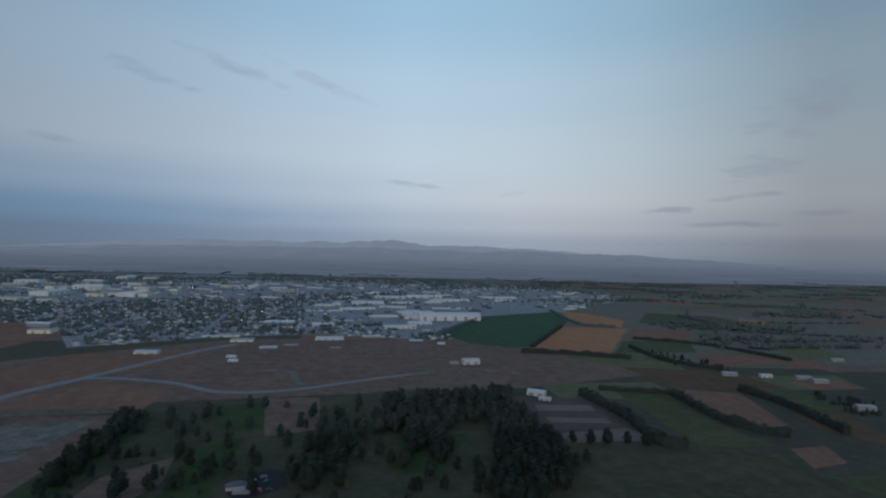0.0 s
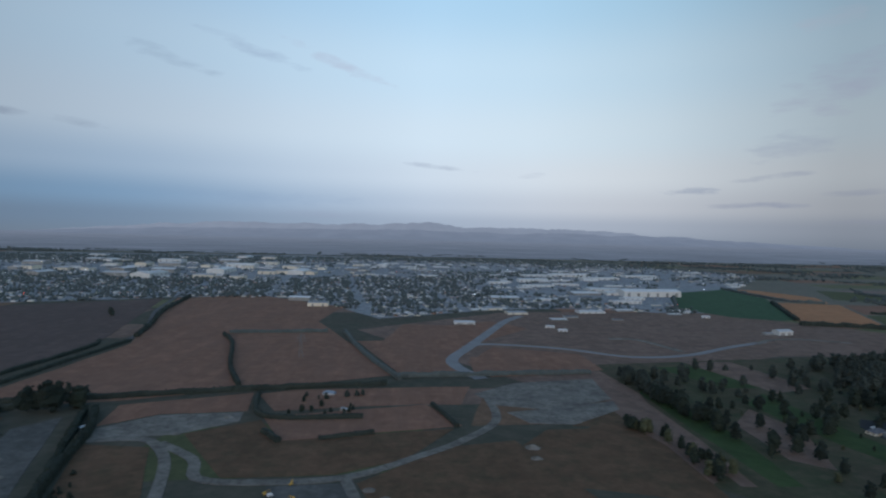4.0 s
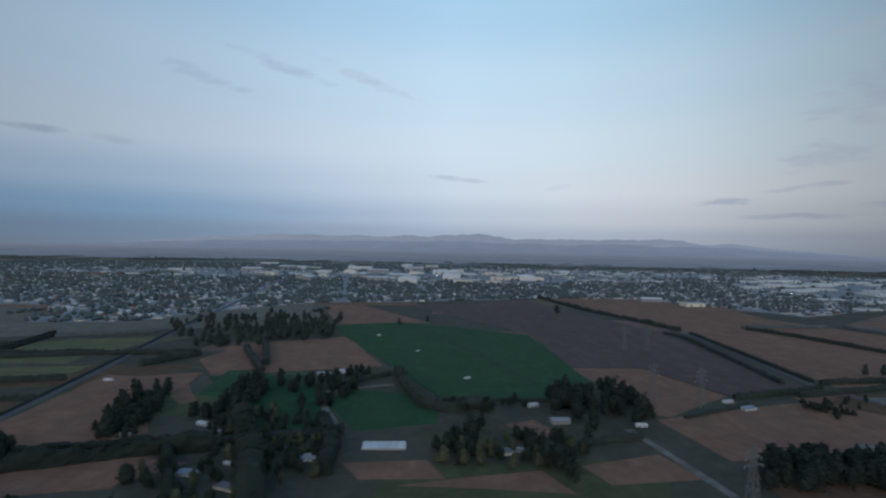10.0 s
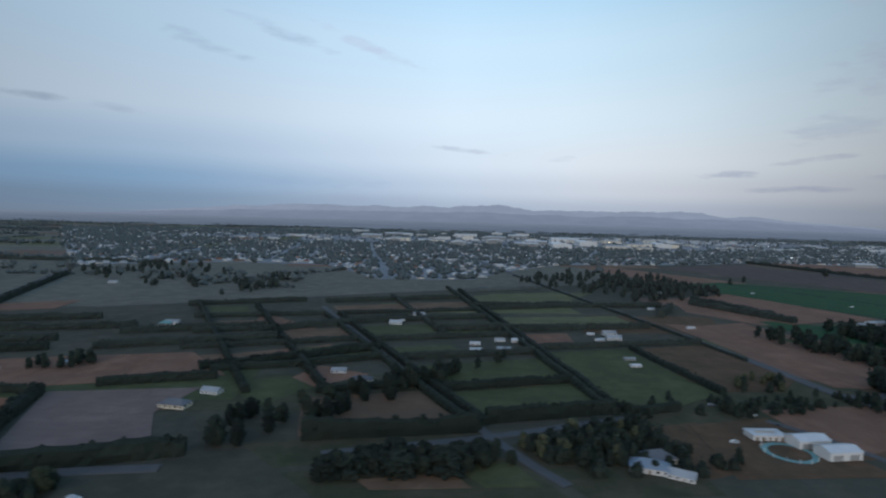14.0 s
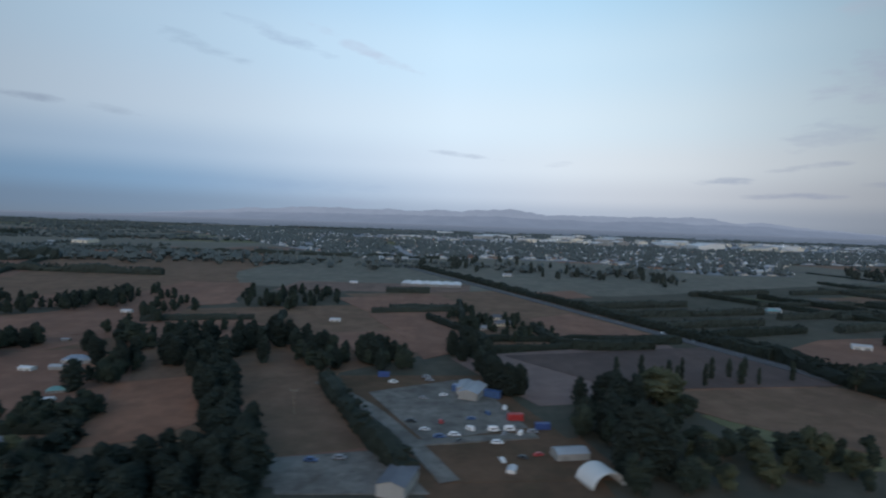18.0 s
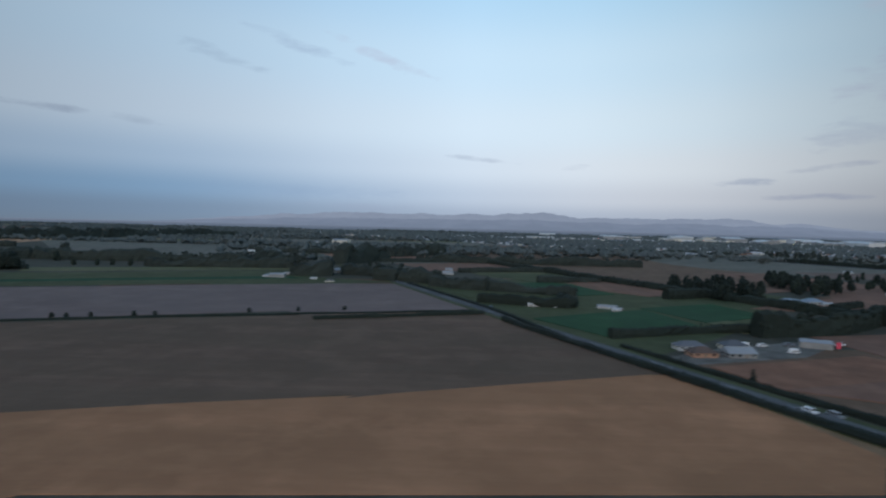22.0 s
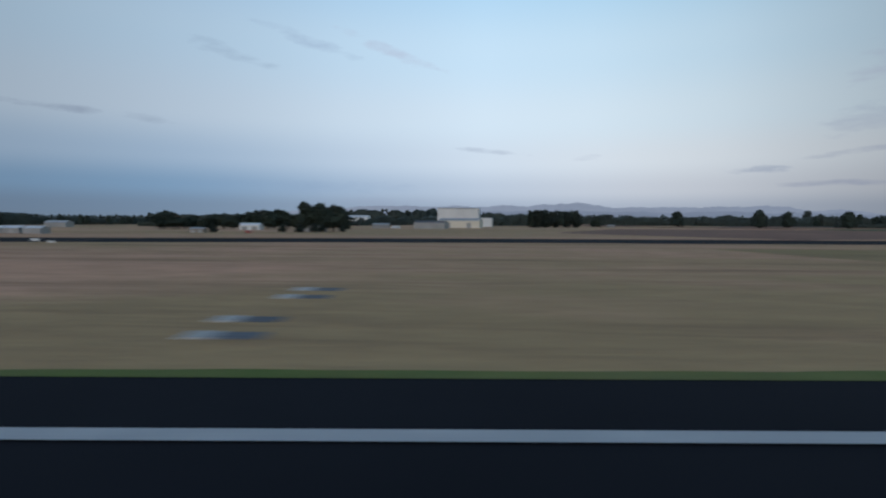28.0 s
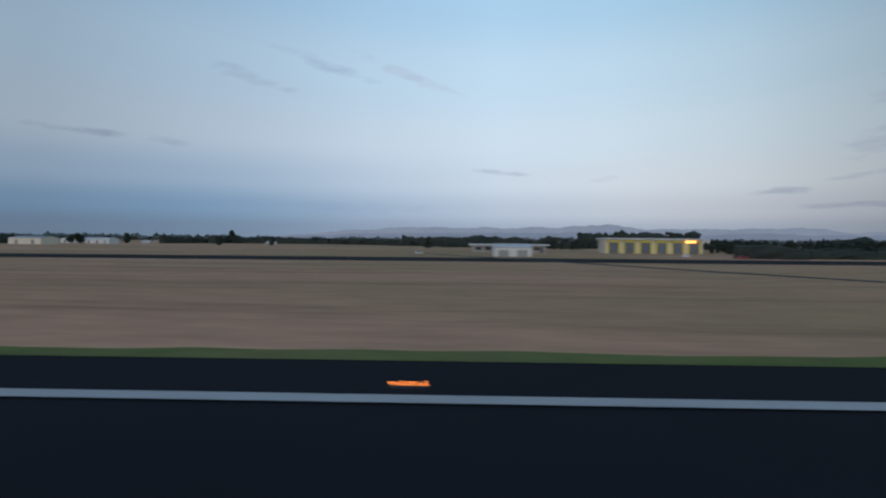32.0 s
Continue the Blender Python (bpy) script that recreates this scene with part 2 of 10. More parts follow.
ground_mat("yellow", (0.125, 0.128, 0.068), (0.165, 0.155, 0.088), (0.085, 0.098, 0.05), 0.03, 0.6, (0.12, 1, 1), 2)
ground_mat("rough", (0.089, 0.062, 0.040), (0.146, 0.088, 0.057), (0.063, 0.058, 0.035), 0.04, 0.6)
ground_mat("fairway", (0.044, 0.062, 0.032), (0.100, 0.080, 0.058), (0.036, 0.058, 0.028), 0.035, 0.4)
ground_mat("golf_green", (0.036, 0.066, 0.026), (0.052, 0.084, 0.034), (0.045, 0.055, 0.028), 0.05, 0.4)
ground_mat("gravel", (0.105, 0.100, 0.092), (0.23, 0.215, 0.195), (0.06, 0.052, 0.038), 0.12, 1.2)
ground_mat("gravel_pit", (0.070, 0.073, 0.072), (0.135, 0.132, 0.125), (0.045, 0.046, 0.040), 0.06, 0.9)
for name, tan, pale, olive, dark in (("airgrass", (0.430, 0.248, 0.150), (0.590, 0.335, 0.220), (0.345, 0.240, 0.122), (0.180, 0.112, 0.066)), ("olive_grass", (0.300, 0.205, 0.105), (0.385, 0.255, 0.145), (0.225, 0.180, 0.078), (0.150, 0.100, 0.056))):
    n = Nodes(name)
    col = n.ramp(n.noise(0.05, 5, 0.65, (0.35, 1, 1)), [(0.34, tan), (0.66, pale)])
    col = n.mix(n.ramp(n.noise(0.045, 4, 0.7, (0.5, 1.2, 1)), [(0.44, 0.0), (0.58, 0.9)]), col, olive)
    col = n.mix(n.ramp(n.noise(0.5, 5, 0.75, (0.10, 1, 1)), [(0.50, 0.0), (0.66, 0.6)]), col, dark)
    fine = n.noise(1.6, 6, 0.75, (0.45, 1, 1))
    col = n.mix(n.ramp(fine, [(0.35, 0.0), (0.75, 0.55)]), col, dark)
    n.done(col, 0.95, spec=0.08, bump=fine, strength=0.6, dist=0.12)
ground_mat("verge", (0.088, 0.148, 0.032), (0.175, 0.165, 0.068), (0.062, 0.106, 0.026), 0.45, 1.8)
# town ground, its haze painted in as a pale blue-grey
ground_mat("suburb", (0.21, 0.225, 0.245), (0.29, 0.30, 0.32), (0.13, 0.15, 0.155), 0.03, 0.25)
# dry grass, its colour lifted to stand in for haze
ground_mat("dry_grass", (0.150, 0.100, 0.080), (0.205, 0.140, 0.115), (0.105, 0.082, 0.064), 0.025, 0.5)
ground_mat("water", (0.105, 0.118, 0.122), (0.125, 0.135, 0.138), (0.10, 0.11, 0.115), 0.1, 1.0)


def plain_mat(name, a, b, rough=0.7, scale=0.6, metal=0.0, spec=0.3, vary=0.0):
    n = Nodes(name)
    col = n.ramp(n.noise(scale, 5, 0.65), [(0.3, a), (0.7, b)])
    if vary:
        col = n.mix(n.ramp(n.random(), [(0.0, 0.0), (1.0, vary)]), col, tuple(v * 0.35 for v in a))
    return n.done(col, rough, metal, spec, n.noise(scale * 9, 3), 0.15, 0.03)


plain_mat("asphalt", (0.080, 0.083, 0.090), (0.112, 0.115, 0.121), 0.95, 0.15, spec=0.1)
plain_mat("pale_asphalt", (0.17, 0.175, 0.185), (0.225, 0.23, 0.24), 0.95, 0.15, spec=0.1)
plain_mat("runway_asphalt", (0.009, 0.010, 0.013), (0.016, 0.018, 0.023), 1.0, 0.12, spec=0.05)
plain_mat("old_asphalt", (0.030, 0.032, 0.036), (0.044, 0.046, 0.050), 0.95, 0.1, spec=0.1)
plain_mat("white_line", (0.28, 0.29, 0.30), (0.38, 0.385, 0.39), 0.7, 1.5)
plain_mat("yellow_line", (0.15, 0.098, 0.055), (0.24, 0.15, 0.082), 0.7, 1.5)
plain_mat("white_wall", (0.48, 0.48, 0.465), (0.58, 0.58, 0.565), 0.6, 0.3)
plain_mat("cream_wall", (0.58, 0.53, 0.43), (0.66, 0.60, 0.49), 0.7, 0.3, vary=0.25)
plain_mat("brick_wall", (0.30, 0.17, 0.11), (0.38, 0.22, 0.15), 0.8, 0.5, vary=0.3)
plain_mat("grey_wall", (0.22, 0.22, 0.215), (0.32, 0.32, 0.31), 0.7, 0.3, vary=0.35)
plain_mat("dark_roof", (0.110, 0.120, 0.140), (0.165, 0.176, 0.198), 0.9, 0.4, spec=0.1, vary=0.4)
plain_mat("blue_roof", (0.16, 0.21, 0.27), (0.22, 0.27, 0.33), 0.5, 0.4)
plain_mat("deep_blue", (0.03, 0.06, 0.18), (0.05, 0.09, 0.24), 0.5, 0.4)
plain_mat("green_roof", (0.055, 0.10, 0.085), (0.08, 0.13, 0.11), 0.5, 0.4)
plain_mat("brown_roof", (0.105, 0.080, 0.070), (0.150, 0.110, 0.095), 0.9, 0.4, spec=0.1, vary=0.4)
plain_mat("red_roof", (0.10, 0.035, 0.037), (0.14, 0.05, 0.05), 0.5, 0.4)
plain_mat("pale_roof", (0.46, 0.48, 0.51), (0.60, 0.62, 0.64), 0.45, 0.25, vary=0.45)
plain_mat("tin_roof", (0.24, 0.265, 0.29), (0.36, 0.38, 0.40), 0.7, 0.25, 0.0, vary=0.3)
plain_mat("teal_roof", (0.10, 0.24, 0.24), (0.15, 0.30, 0.30), 0.5, 0.3)
plain_mat("pink_red", (0.55, 0.05, 0.09), (0.65, 0.08, 0.12), 0.5, 0.5)
plain_mat("yellow_panel", (0.50, 0.42, 0.06), (0.60, 0.50, 0.10), 0.5, 0.5)
plain_mat("bark", (0.075, 0.055, 0.042), (0.12, 0.09, 0.07), 0.9, 2.0)
plain_mat("steel", (0.13, 0.135, 0.14), (0.19, 0.195, 0.2), 0.5, 1.0, 0.4)
plain_mat("timber", (0.16, 0.13, 0.10), (0.22, 0.18, 0.14), 0.8, 1.0)
plain_mat("straw", (0.31, 0.17, 0.09), (0.40, 0.22, 0.11), 0.95, 2.0)
plain_mat("tyre", (0.02, 0.02, 0.02), (0.03, 0.03, 0.03), 0.8, 2.0)
plain_mat("digger_yellow", (0.42, 0.26, 0.05), (0.55, 0.34, 0.08), 0.6, 1.0)
plain_mat("concrete", (0.30, 0.30, 0.29), (0.38, 0.38, 0.37), 0.85, 0.5)


def leaf_mat(name, a, b, vary=0.5):
    n = Nodes(name)
    col = n.ramp(n.island(), [(0.0, a), (1.0, b)])
    col = n.mix(n.ramp(n.random(), [(0.0, 0.0), (1.0, vary)]), col, tuple(v * 0.45 for v in a))
    col = n.mix(n.ramp(n.noise(0.35, 4, 0.6), [(0.35, 0.0), (0.7, 0.5)]), col, tuple(v * 0.5 for v in a))
    return n.done(col, 0.85, spec=0.15, bump=n.noise(1.6, 5, 0.7), strength=0.9, dist=0.3)


leaf_mat("pine_leaf", (0.018, 0.027, 0.023), (0.030, 0.040, 0.032))
leaf_mat("hedge_leaf", (0.020, 0.029, 0.024), (0.034, 0.043, 0.033))
leaf_mat("broad_leaf", (0.025, 0.037, 0.029), (0.042, 0.054, 0.038))
leaf_mat("olive_leaf", (0.055, 0.066, 0.038), (0.085, 0.088, 0.05))
# the next two are leaf colours lightened to put distance haze in
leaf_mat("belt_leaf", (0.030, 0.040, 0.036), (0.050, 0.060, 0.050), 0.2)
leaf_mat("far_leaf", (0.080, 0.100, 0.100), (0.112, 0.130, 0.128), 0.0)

# the far distance is a plain backdrop, its haze painted in as emission
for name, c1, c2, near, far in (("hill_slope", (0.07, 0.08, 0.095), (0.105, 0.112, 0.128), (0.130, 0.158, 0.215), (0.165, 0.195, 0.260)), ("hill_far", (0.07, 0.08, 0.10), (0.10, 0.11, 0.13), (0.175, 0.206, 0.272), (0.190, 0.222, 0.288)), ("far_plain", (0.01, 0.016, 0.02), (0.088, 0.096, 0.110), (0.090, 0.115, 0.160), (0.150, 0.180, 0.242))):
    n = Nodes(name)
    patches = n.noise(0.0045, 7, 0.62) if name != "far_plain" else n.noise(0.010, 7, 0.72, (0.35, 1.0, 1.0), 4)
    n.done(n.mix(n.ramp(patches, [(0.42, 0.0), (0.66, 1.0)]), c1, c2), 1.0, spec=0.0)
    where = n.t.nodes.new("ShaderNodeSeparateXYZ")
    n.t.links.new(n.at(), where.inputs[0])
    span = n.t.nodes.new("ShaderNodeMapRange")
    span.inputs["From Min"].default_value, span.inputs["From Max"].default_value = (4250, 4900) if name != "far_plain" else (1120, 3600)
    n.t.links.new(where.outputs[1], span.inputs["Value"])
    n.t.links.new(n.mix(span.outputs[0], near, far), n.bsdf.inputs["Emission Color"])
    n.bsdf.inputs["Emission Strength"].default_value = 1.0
n = Nodes("window_glass")
n.done((0.02, 0.025, 0.03), 0.12, spec=0.6)
for name, colour, power in (("lamp_warm", (1.0, 0.62, 0.30), 18), ("lamp_white", (0.9, 0.95, 1.0), 14), ("lamp_red", (1.0, 0.10, 0.06), 5), ("lamp_orange", (1.0, 0.26, 0.04), 9), ("lamp_green", (0.25, 1.0, 0.65), 3)):
    n = Nodes(name)
    n.done((0.1, 0.1, 0.1), 0.5)
    n.bsdf.inputs["Emission Color"].default_value = (*colour, 1)
    n.bsdf.inputs["Emission Strength"].default_value = power
for name, colour in (("car_white", (0.72, 0.72, 0.72)), ("car_grey", (0.20, 0.21, 0.23)), ("car_blue", (0.05, 0.10, 0.22)), ("car_red", (0.35, 0.04, 0.04)), ("car_dark", (0.04, 0.045, 0.05))):
    n = Nodes(name)
    n.done(n.mix(n.ramp(n.noise(1.5, 3), [(0.4, 0.0), (0.7, 0.25)]), colour, tuple(v * 0.7 for v in colour)), 0.3, 0.1, 0.5)

# ---- builders ----
rng = random.Random(7)


def mesh_of(name, bm, mat, smooth=False):
    me = bpy.data.meshes.new(name)
    bm.to_mesh(me)
    bm.free()
    mats = mat if isinstance(mat, (list, tuple)) else [mat]
    for m in mats:
        me.materials.append(MATS[m])
    if smooth:
        me.polygons.foreach_set("use_smooth", [True] * len(me.polygons))
    return me


def part(name, bm, mat, parent=None, label="", smooth=False):
    ob = new(name, mesh_of(name, bm, mat, smooth))
    if parent is not None:
        ob.parent = parent
    return tagged(ob, label)


def flat_mesh(name, verts, faces, mat, smooth=False):
    me = bpy.data.meshes.new(name)
    me.from_pydata(verts, [], faces)
    for m in mat if isinstance(mat, (list, tuple)) else [mat]:
        me.materials.append(MATS[m])
    if smooth:
        me.polygons.foreach_set("use_smooth", [True] * len(me.polygons))
    return me


def box(bm, x0, y0, z0, x1, y1, z1, mat=0, bevel=0.0):
    r = bmesh.ops.create_cube(bm, size=1.0, matrix=Matrix.Translation(((x0 + x1) / 2, (y0 + y1) / 2, (z0 + z1) / 2)) @ Matrix.Diagonal((x1 - x0, y1 - y0, z1 - z0, 1)))
    faces = {f for v in r["verts"] for f in v.link_faces}
    for f in faces:
        f.material_index = mat
    if bevel:
        bmesh.ops.bevel(bm, geom=list({e for f in faces for e in f.edges}), offset=bevel, segments=1, affect="EDGES")
    return bm


def rod(bm, a, b, r0, r1=None, sides=6):
    a, b = Vector(a), Vector(b)
    d = b - a
    m = Matrix.Translation((a + b) / 2) @ d.to_track_quat("Z", "Y").to_matrix().to_4x4()
    bmesh.ops.create_cone(bm, cap_ends=True, segments=sides, radius1=r0, radius2=r0 if r1 is None else r1, depth=d.length, matrix=m)
    return bm


LAYER = [0.012]


def field(name, mat, label, *pts, z=None, category="field"):
    """A paddock or paved area: a thin sheet of soil, a few millimetres over the one before it."""
    if z is None:
        LAYER[0] = LAYER[0] + 0.0014 if LAYER[0] < 0.09 else 0.0121
        z = LAYER[0]
    vs, cx, cy = [], sum(p[0] for p in pts) / len(pts), sum(p[1] for p in pts) / len(pts)
    ring = []
    for (ax, ay), (bx, by) in zip(pts, pts[1:] + pts[:1]):
        n = max(1, min(14, int(math.dist((ax, ay), (bx, by)) / 9)))
        for k in range(n):
            t = k / n
            x, y = ax + (bx - ax) * t, ay + (by - ay) * t
            w = 0.0 if k == 0 else 0.7
            ring.append((x + noise.noise((x * 0.11, y * 0.11, 3.1)) * w, y + noise.noise((x * 0.11, y * 0.11, 8.7)) * w))
    bm = bmesh.new()
    top = [bm.verts.new((x, y, z)) for x, y in ring]
    low = [bm.verts.new((x, y, -0.05)) for x, y in ring]
    f = bm.faces.new(top)
    f.normal_update()
    if f.normal.z < 0:
        f.normal_flip()
    m = len(ring)
    for k in range(m):
        bm.faces.new((top[k], top[(k + 1) % m], low[(k + 1) % m], low[k]))
    bm.normal_update()
    bmesh.ops.triangulate(bm, faces=[f], quad_method="BEAUTY", ngon_method="EAR_CLIP")
    bmesh.ops.recalc_face_normals(bm, faces=bm.faces[:])
    ob = part(name, bm, mat)
    return tagged(ob, label, category, kind="structure")


def smooth_line(pts, step=4.0):
    """Points along a rounded line through pts."""
    out, n = [], len(pts)
    for k in range(n - 1):
        p0, p1, p2, p3 = (Vector(pts[max(0, min(n - 1, j))]) for j in (k - 1, k, k + 1, k + 2))
        m = max(1, int((p2 - p1).length / step))
        for j in range(m):
            t = j / m
            out.append(0.5 * (2 * p1 + (p2 - p0) * t + (2 * p0 - 5 * p1 + 4 * p2 - p3) * t * t + (3 * p1 - p0 - 3 * p2 + p3) * t ** 3))
    out.append(Vector(pts[-1]))
    return out


def band(pts, width, z, step=4.0, low=None):
    """Vertices and faces of a strip along a line."""
    line = smooth_line(pts, step)
    vs, fs = [], []
    for k, p in enumerate(line):
        d = (line[min(k + 1, len(line) - 1)] - line[max(k - 1, 0)]).normalized()
        s = Vector((-d.y, d.x)) * width / 2
        vs += [(p.x + s.x, p.y + s.y, z), (p.x - s.x, p.y - s.y, z)]
    m = len(line)
    for k in range(m - 1):
        fs.append((2 * k, 2 * k + 1, 2 * k + 3, 2 * k + 2))
    return vs, fs


ROADZ = [0.10]


def road(name, mat, label, width, *pts, kind="structure", z=None):
    if z is None:
        ROADZ[0] += 0.0012
        z = ROADZ[0]
    vs, fs = band(pts, width, z, max(2.0, width * 0.7))
    low = len(vs)
    vs += [(x, y, -0.05) for x, y, _ in vs]
    for k in range(0, low - 2, 2):
        fs += [(k + 2, k, k + low, k + 2 + low), (k + 1, k + 3, k + 3 + low, k + 1 + low)]
    ob = new(name, flat_mesh(name, vs, fs, mat))
    return tagged(ob, label, "road", kind=kind)


def marks(parent, width, z, *pts, dash=None, mat="white_line", name="lane_marking"):
    """Painted lines on a road, one mesh each."""
    line = smooth_line(pts, 2.0)
    if dash is None:
        vs, fs = band(pts, width, z, 2.0)
        ob = new(name, flat_mesh(name, vs, fs, mat))
        ob.parent = parent
        return
    for k in range(0, len(line) - 1, dash):
        a, b = line[k], line[k + 1]
        vs, fs = band([tuple(a), tuple(b)], width, z, 2.0)
        ob = new(name, flat_mesh(name, vs, fs, mat))
        ob.parent = parent


def tuft(verts, faces, c, r, k):
    """An uneven clump of leaves: a squashed octahedron with jittered corners."""
    b = len(verts)
    for dx, dy, dz in ((1, 0, 0), (0, 1, 0), (-1, 0, 0), (0, -1, 0), (0, 0, 0.9), (0, 0, -0.8)):
        j = k.uniform(0.65, 1.3) * r
        verts.append((c[0] + dx * j + k.uniform(-0.2, 0.2) * r, c[1] + dy * j + k.uniform(-0.2, 0.2) * r, c[2] + dz * j))
    for t in ((0, 1, 4), (1, 2, 4), (2, 3, 4), (3, 0, 4), (1, 0, 5), (2, 1, 5), (3, 2, 5), (0, 3, 5)):
        faces.append(tuple(b + i for i in t))


ICO = [(math.cos(k * 1.2566) * 0.894, math.sin(k * 1.2566) * 0.894, 0.447) for k in range(5)] + [(math.cos(k * 1.2566 + 0.628) * 0.894, math.sin(k * 1.2566 + 0.628) * 0.894, -0.447) for k in range(5)] + [(0, 0, 1), (0, 0, -1)]
ICOF = [(k, (k + 1) % 5, 10) for k in range(5)] + [((k + 1) % 5 + 5, k + 5, 11) for k in range(5)] + [(k, k + 5, (k + 1) % 5) for k in range(5)] + [(k + 5, (k + 1) % 5 + 5, (k + 1) % 5) for k in range(5)]


def clump(verts, faces, c, r, k, flat=0.85):
    """A rounder clump of leaves with twenty uneven faces."""
    b = len(verts)
    for dx, dy, dz in ICO:
        j = r * k.uniform(0.7, 1.25)
        verts.append((c[0] + dx * j, c[1] + dy * j, c[2] + dz * j * flat))
    faces.extend(tuple(b + i for i in f) for f in ICOF)


def tree_model(name, form, leaf, seed, label, category="tree"):
    """A tree one unit high: tapered trunk with limbs and a crown of many small clumps."""
    k = random.Random(seed)
    root = new(name)
    bm = bmesh.new()
    lean = (k.uniform(-0.02, 0.02), k.uniform(-0.02, 0.02))
    rod(bm, (0, 0, -0.02), (lean[0], lean[1], 0.55), 0.028, 0.014, 6)
    rod(bm, (lean[0], lean[1], 0.55), (lean[0] * 1.4, lean[1] * 1.4, 0.92), 0.014, 0.004, 5)
    for _ in range(6):
        z, a = k.uniform(0.2, 0.7), k.uniform(0, 6.28)
        rod(bm, (lean[0] * z, lean[1] * z, z), (0.16 * math.cos(a), 0.16 * math.sin(a), z + 0.12), 0.010, 0.003, 4)
    part("trunk", bm, "bark", root)
    vs, fs = [], []
    count = {"round": 210, "pine": 230, "poplar": 130, "cone": 130, "bush": 70}[form]
    lobes = [(k.uniform(-0.13, 0.13), k.uniform(-0.13, 0.13), 0.24 + 0.085 * j, (0.19, 0.23, 0.25, 0.25, 0.23, 0.20, 0.15)[j] * k.uniform(0.85, 1.1)) for j in range(7)]
    for _ in range(count):
        a = k.uniform(0, 6.283)
        if form == "round":
            lx, ly, lz, lr = k.choice(lobes)
            u, w = k.uniform(-1, 1), k.uniform(0.55, 1.05)
            s = math.sqrt(1 - u * u)
            p = (lx + lr * w * s * math.cos(a), ly + lr * w * s * math.sin(a), lz + lr * w * u * 0.8)
            r = k.uniform(0.025, 0.06)
        elif form == "pine":
            z = k.uniform(0.12, 1.0)
            lx, ly, _, lr = lobes[int(z * 6.9)]
            rad = 0.27 * min(1.0, 0.5 + z * 1.4, ((1.03 - z) / 0.5) ** 0.65) * k.uniform(0.5, 1.12)
            p = (lx * 0.3 + rad * math.cos(a), ly * 0.3 + rad * math.sin(a), z * 0.97)
            r = k.uniform(0.03, 0.065)
        elif form == "cone":
            z = k.uniform(0.03, 1.0)
            rad = 0.20 * (1 - z) * k.uniform(0.5, 1.1) + 0.01
            p = (rad * math.cos(a), rad * math.sin(a), z)
            r = k.uniform(0.02, 0.045)
        elif form == "poplar":
            z = k.uniform(0.06, 1.0)
            rad = 0.105 * math.sin(min(3.05, 0.5 + z * 2.6)) ** 0.6 * k.uniform(0.4, 1.1)
            p = (rad * math.cos(a), rad * math.sin(a), z * 0.98)
            r = k.uniform(0.022, 0.045)
        else:
            u = k.uniform(0, 1)
            rad = 0.55 * math.sqrt(1 - u * u) * k.uniform(0.6, 1.05)
            p = (rad * math.cos(a), rad * math.sin(a), u * 0.85 + 0.08)
            r = k.uniform(0.07, 0.14)
        tuft(vs, fs, p, r * 1.25, k)
    if form == "round":
        for lx, ly, lz, lr in lobes:
            clump(vs, fs, (lx, ly, lz), lr * 0.85, k)
    else:
        for j in range(9):
            u = 0.12 + 0.09 * j
            rad = {"pine": 0.24 * min(1.0, ((1.03 - u) / 0.5) ** 0.65), "cone": 0.17 * (1 - u) + 0.02, "poplar": 0.085, "bush": 0.42 * (1 - u)}[form]
            clump(vs, fs, (k.uniform(-0.02, 0.02), k.uniform(-0.02, 0.02), u), rad * 0.9, k, 0.75)
    crown = new("crown", flat_mesh("crown", vs, fs, leaf))
    crown.parent = root
    root.location = (0, -900, -400)
    return tagged(root, label, category)


MODELS = {
    "pine": [tree_model("pine_tree", "pine", "pine_leaf", s, "dark green pine tree with an uneven ragged crown") for s in (1, 2, 3)],
    "round": [tree_model("broadleaf_tree", "round", "broad_leaf", s, "dull green broadleaf tree with a rounded crown in a paddock") for s in (4, 5, 6)],
    "poplar": [tree_model("poplar_tree", "poplar", "broad_leaf", s, "tall narrow dark poplar tree") for s in (7, 8)],
    "cone": [tree_model("conifer_tree", "cone", "pine_leaf", s, "dark pointed conifer tree") for s in (9, 10)],
    "olive": [tree_model("willow_tree", "round", "olive_leaf", s, "yellowing olive-green tree with a loose crown") for s in (11, 12)],
    "bush": [tree_model("bush", "bush", "hedge_leaf", s, "low dark green bush on a fence line", "bush") for s in (13, 14)],
}
GROUPS = {"pine": "pine trees", "round": "broadleaf trees", "poplar": "poplar trees", "cone": "conifers", "olive": "yellowing trees", "bush": "fence line bushes"}
COUNT = {k: 0 for k in MODELS}
SPARE = {k: [] for k in MODELS}


def plant(kind, x, y, h, wide=1.0):
    """One tree of the given height with its foot at x, y; past 290 of a kind they go into one wood."""
    h *= 0.66 if x > -900 else 1.0
    place = pose(x, y, 0, 0, 0, rng.uniform(0, 360)) @ Matrix.Diagonal((h * wide, h * wide, h, 1))
    if COUNT[kind] >= 240 or y > (88 if x < -500 else 52):
        SPARE[kind].append((x, y, h, wide))
        return None
    COUNT[kind] += 1
    ob = copy_thing(rng.choice(MODELS[kind]), place)
    ob["group"] = GROUPS[kind]
    return ob


def inside(x, y, pts):
    hit = False
    for (ax, ay), (bx, by) in zip(pts, pts[1:] + pts[:1]):
        if (ay > y) != (by > y) and x < (bx - ax) * (y - ay) / (by - ay) + ax:
            hit = not hit
    return hit


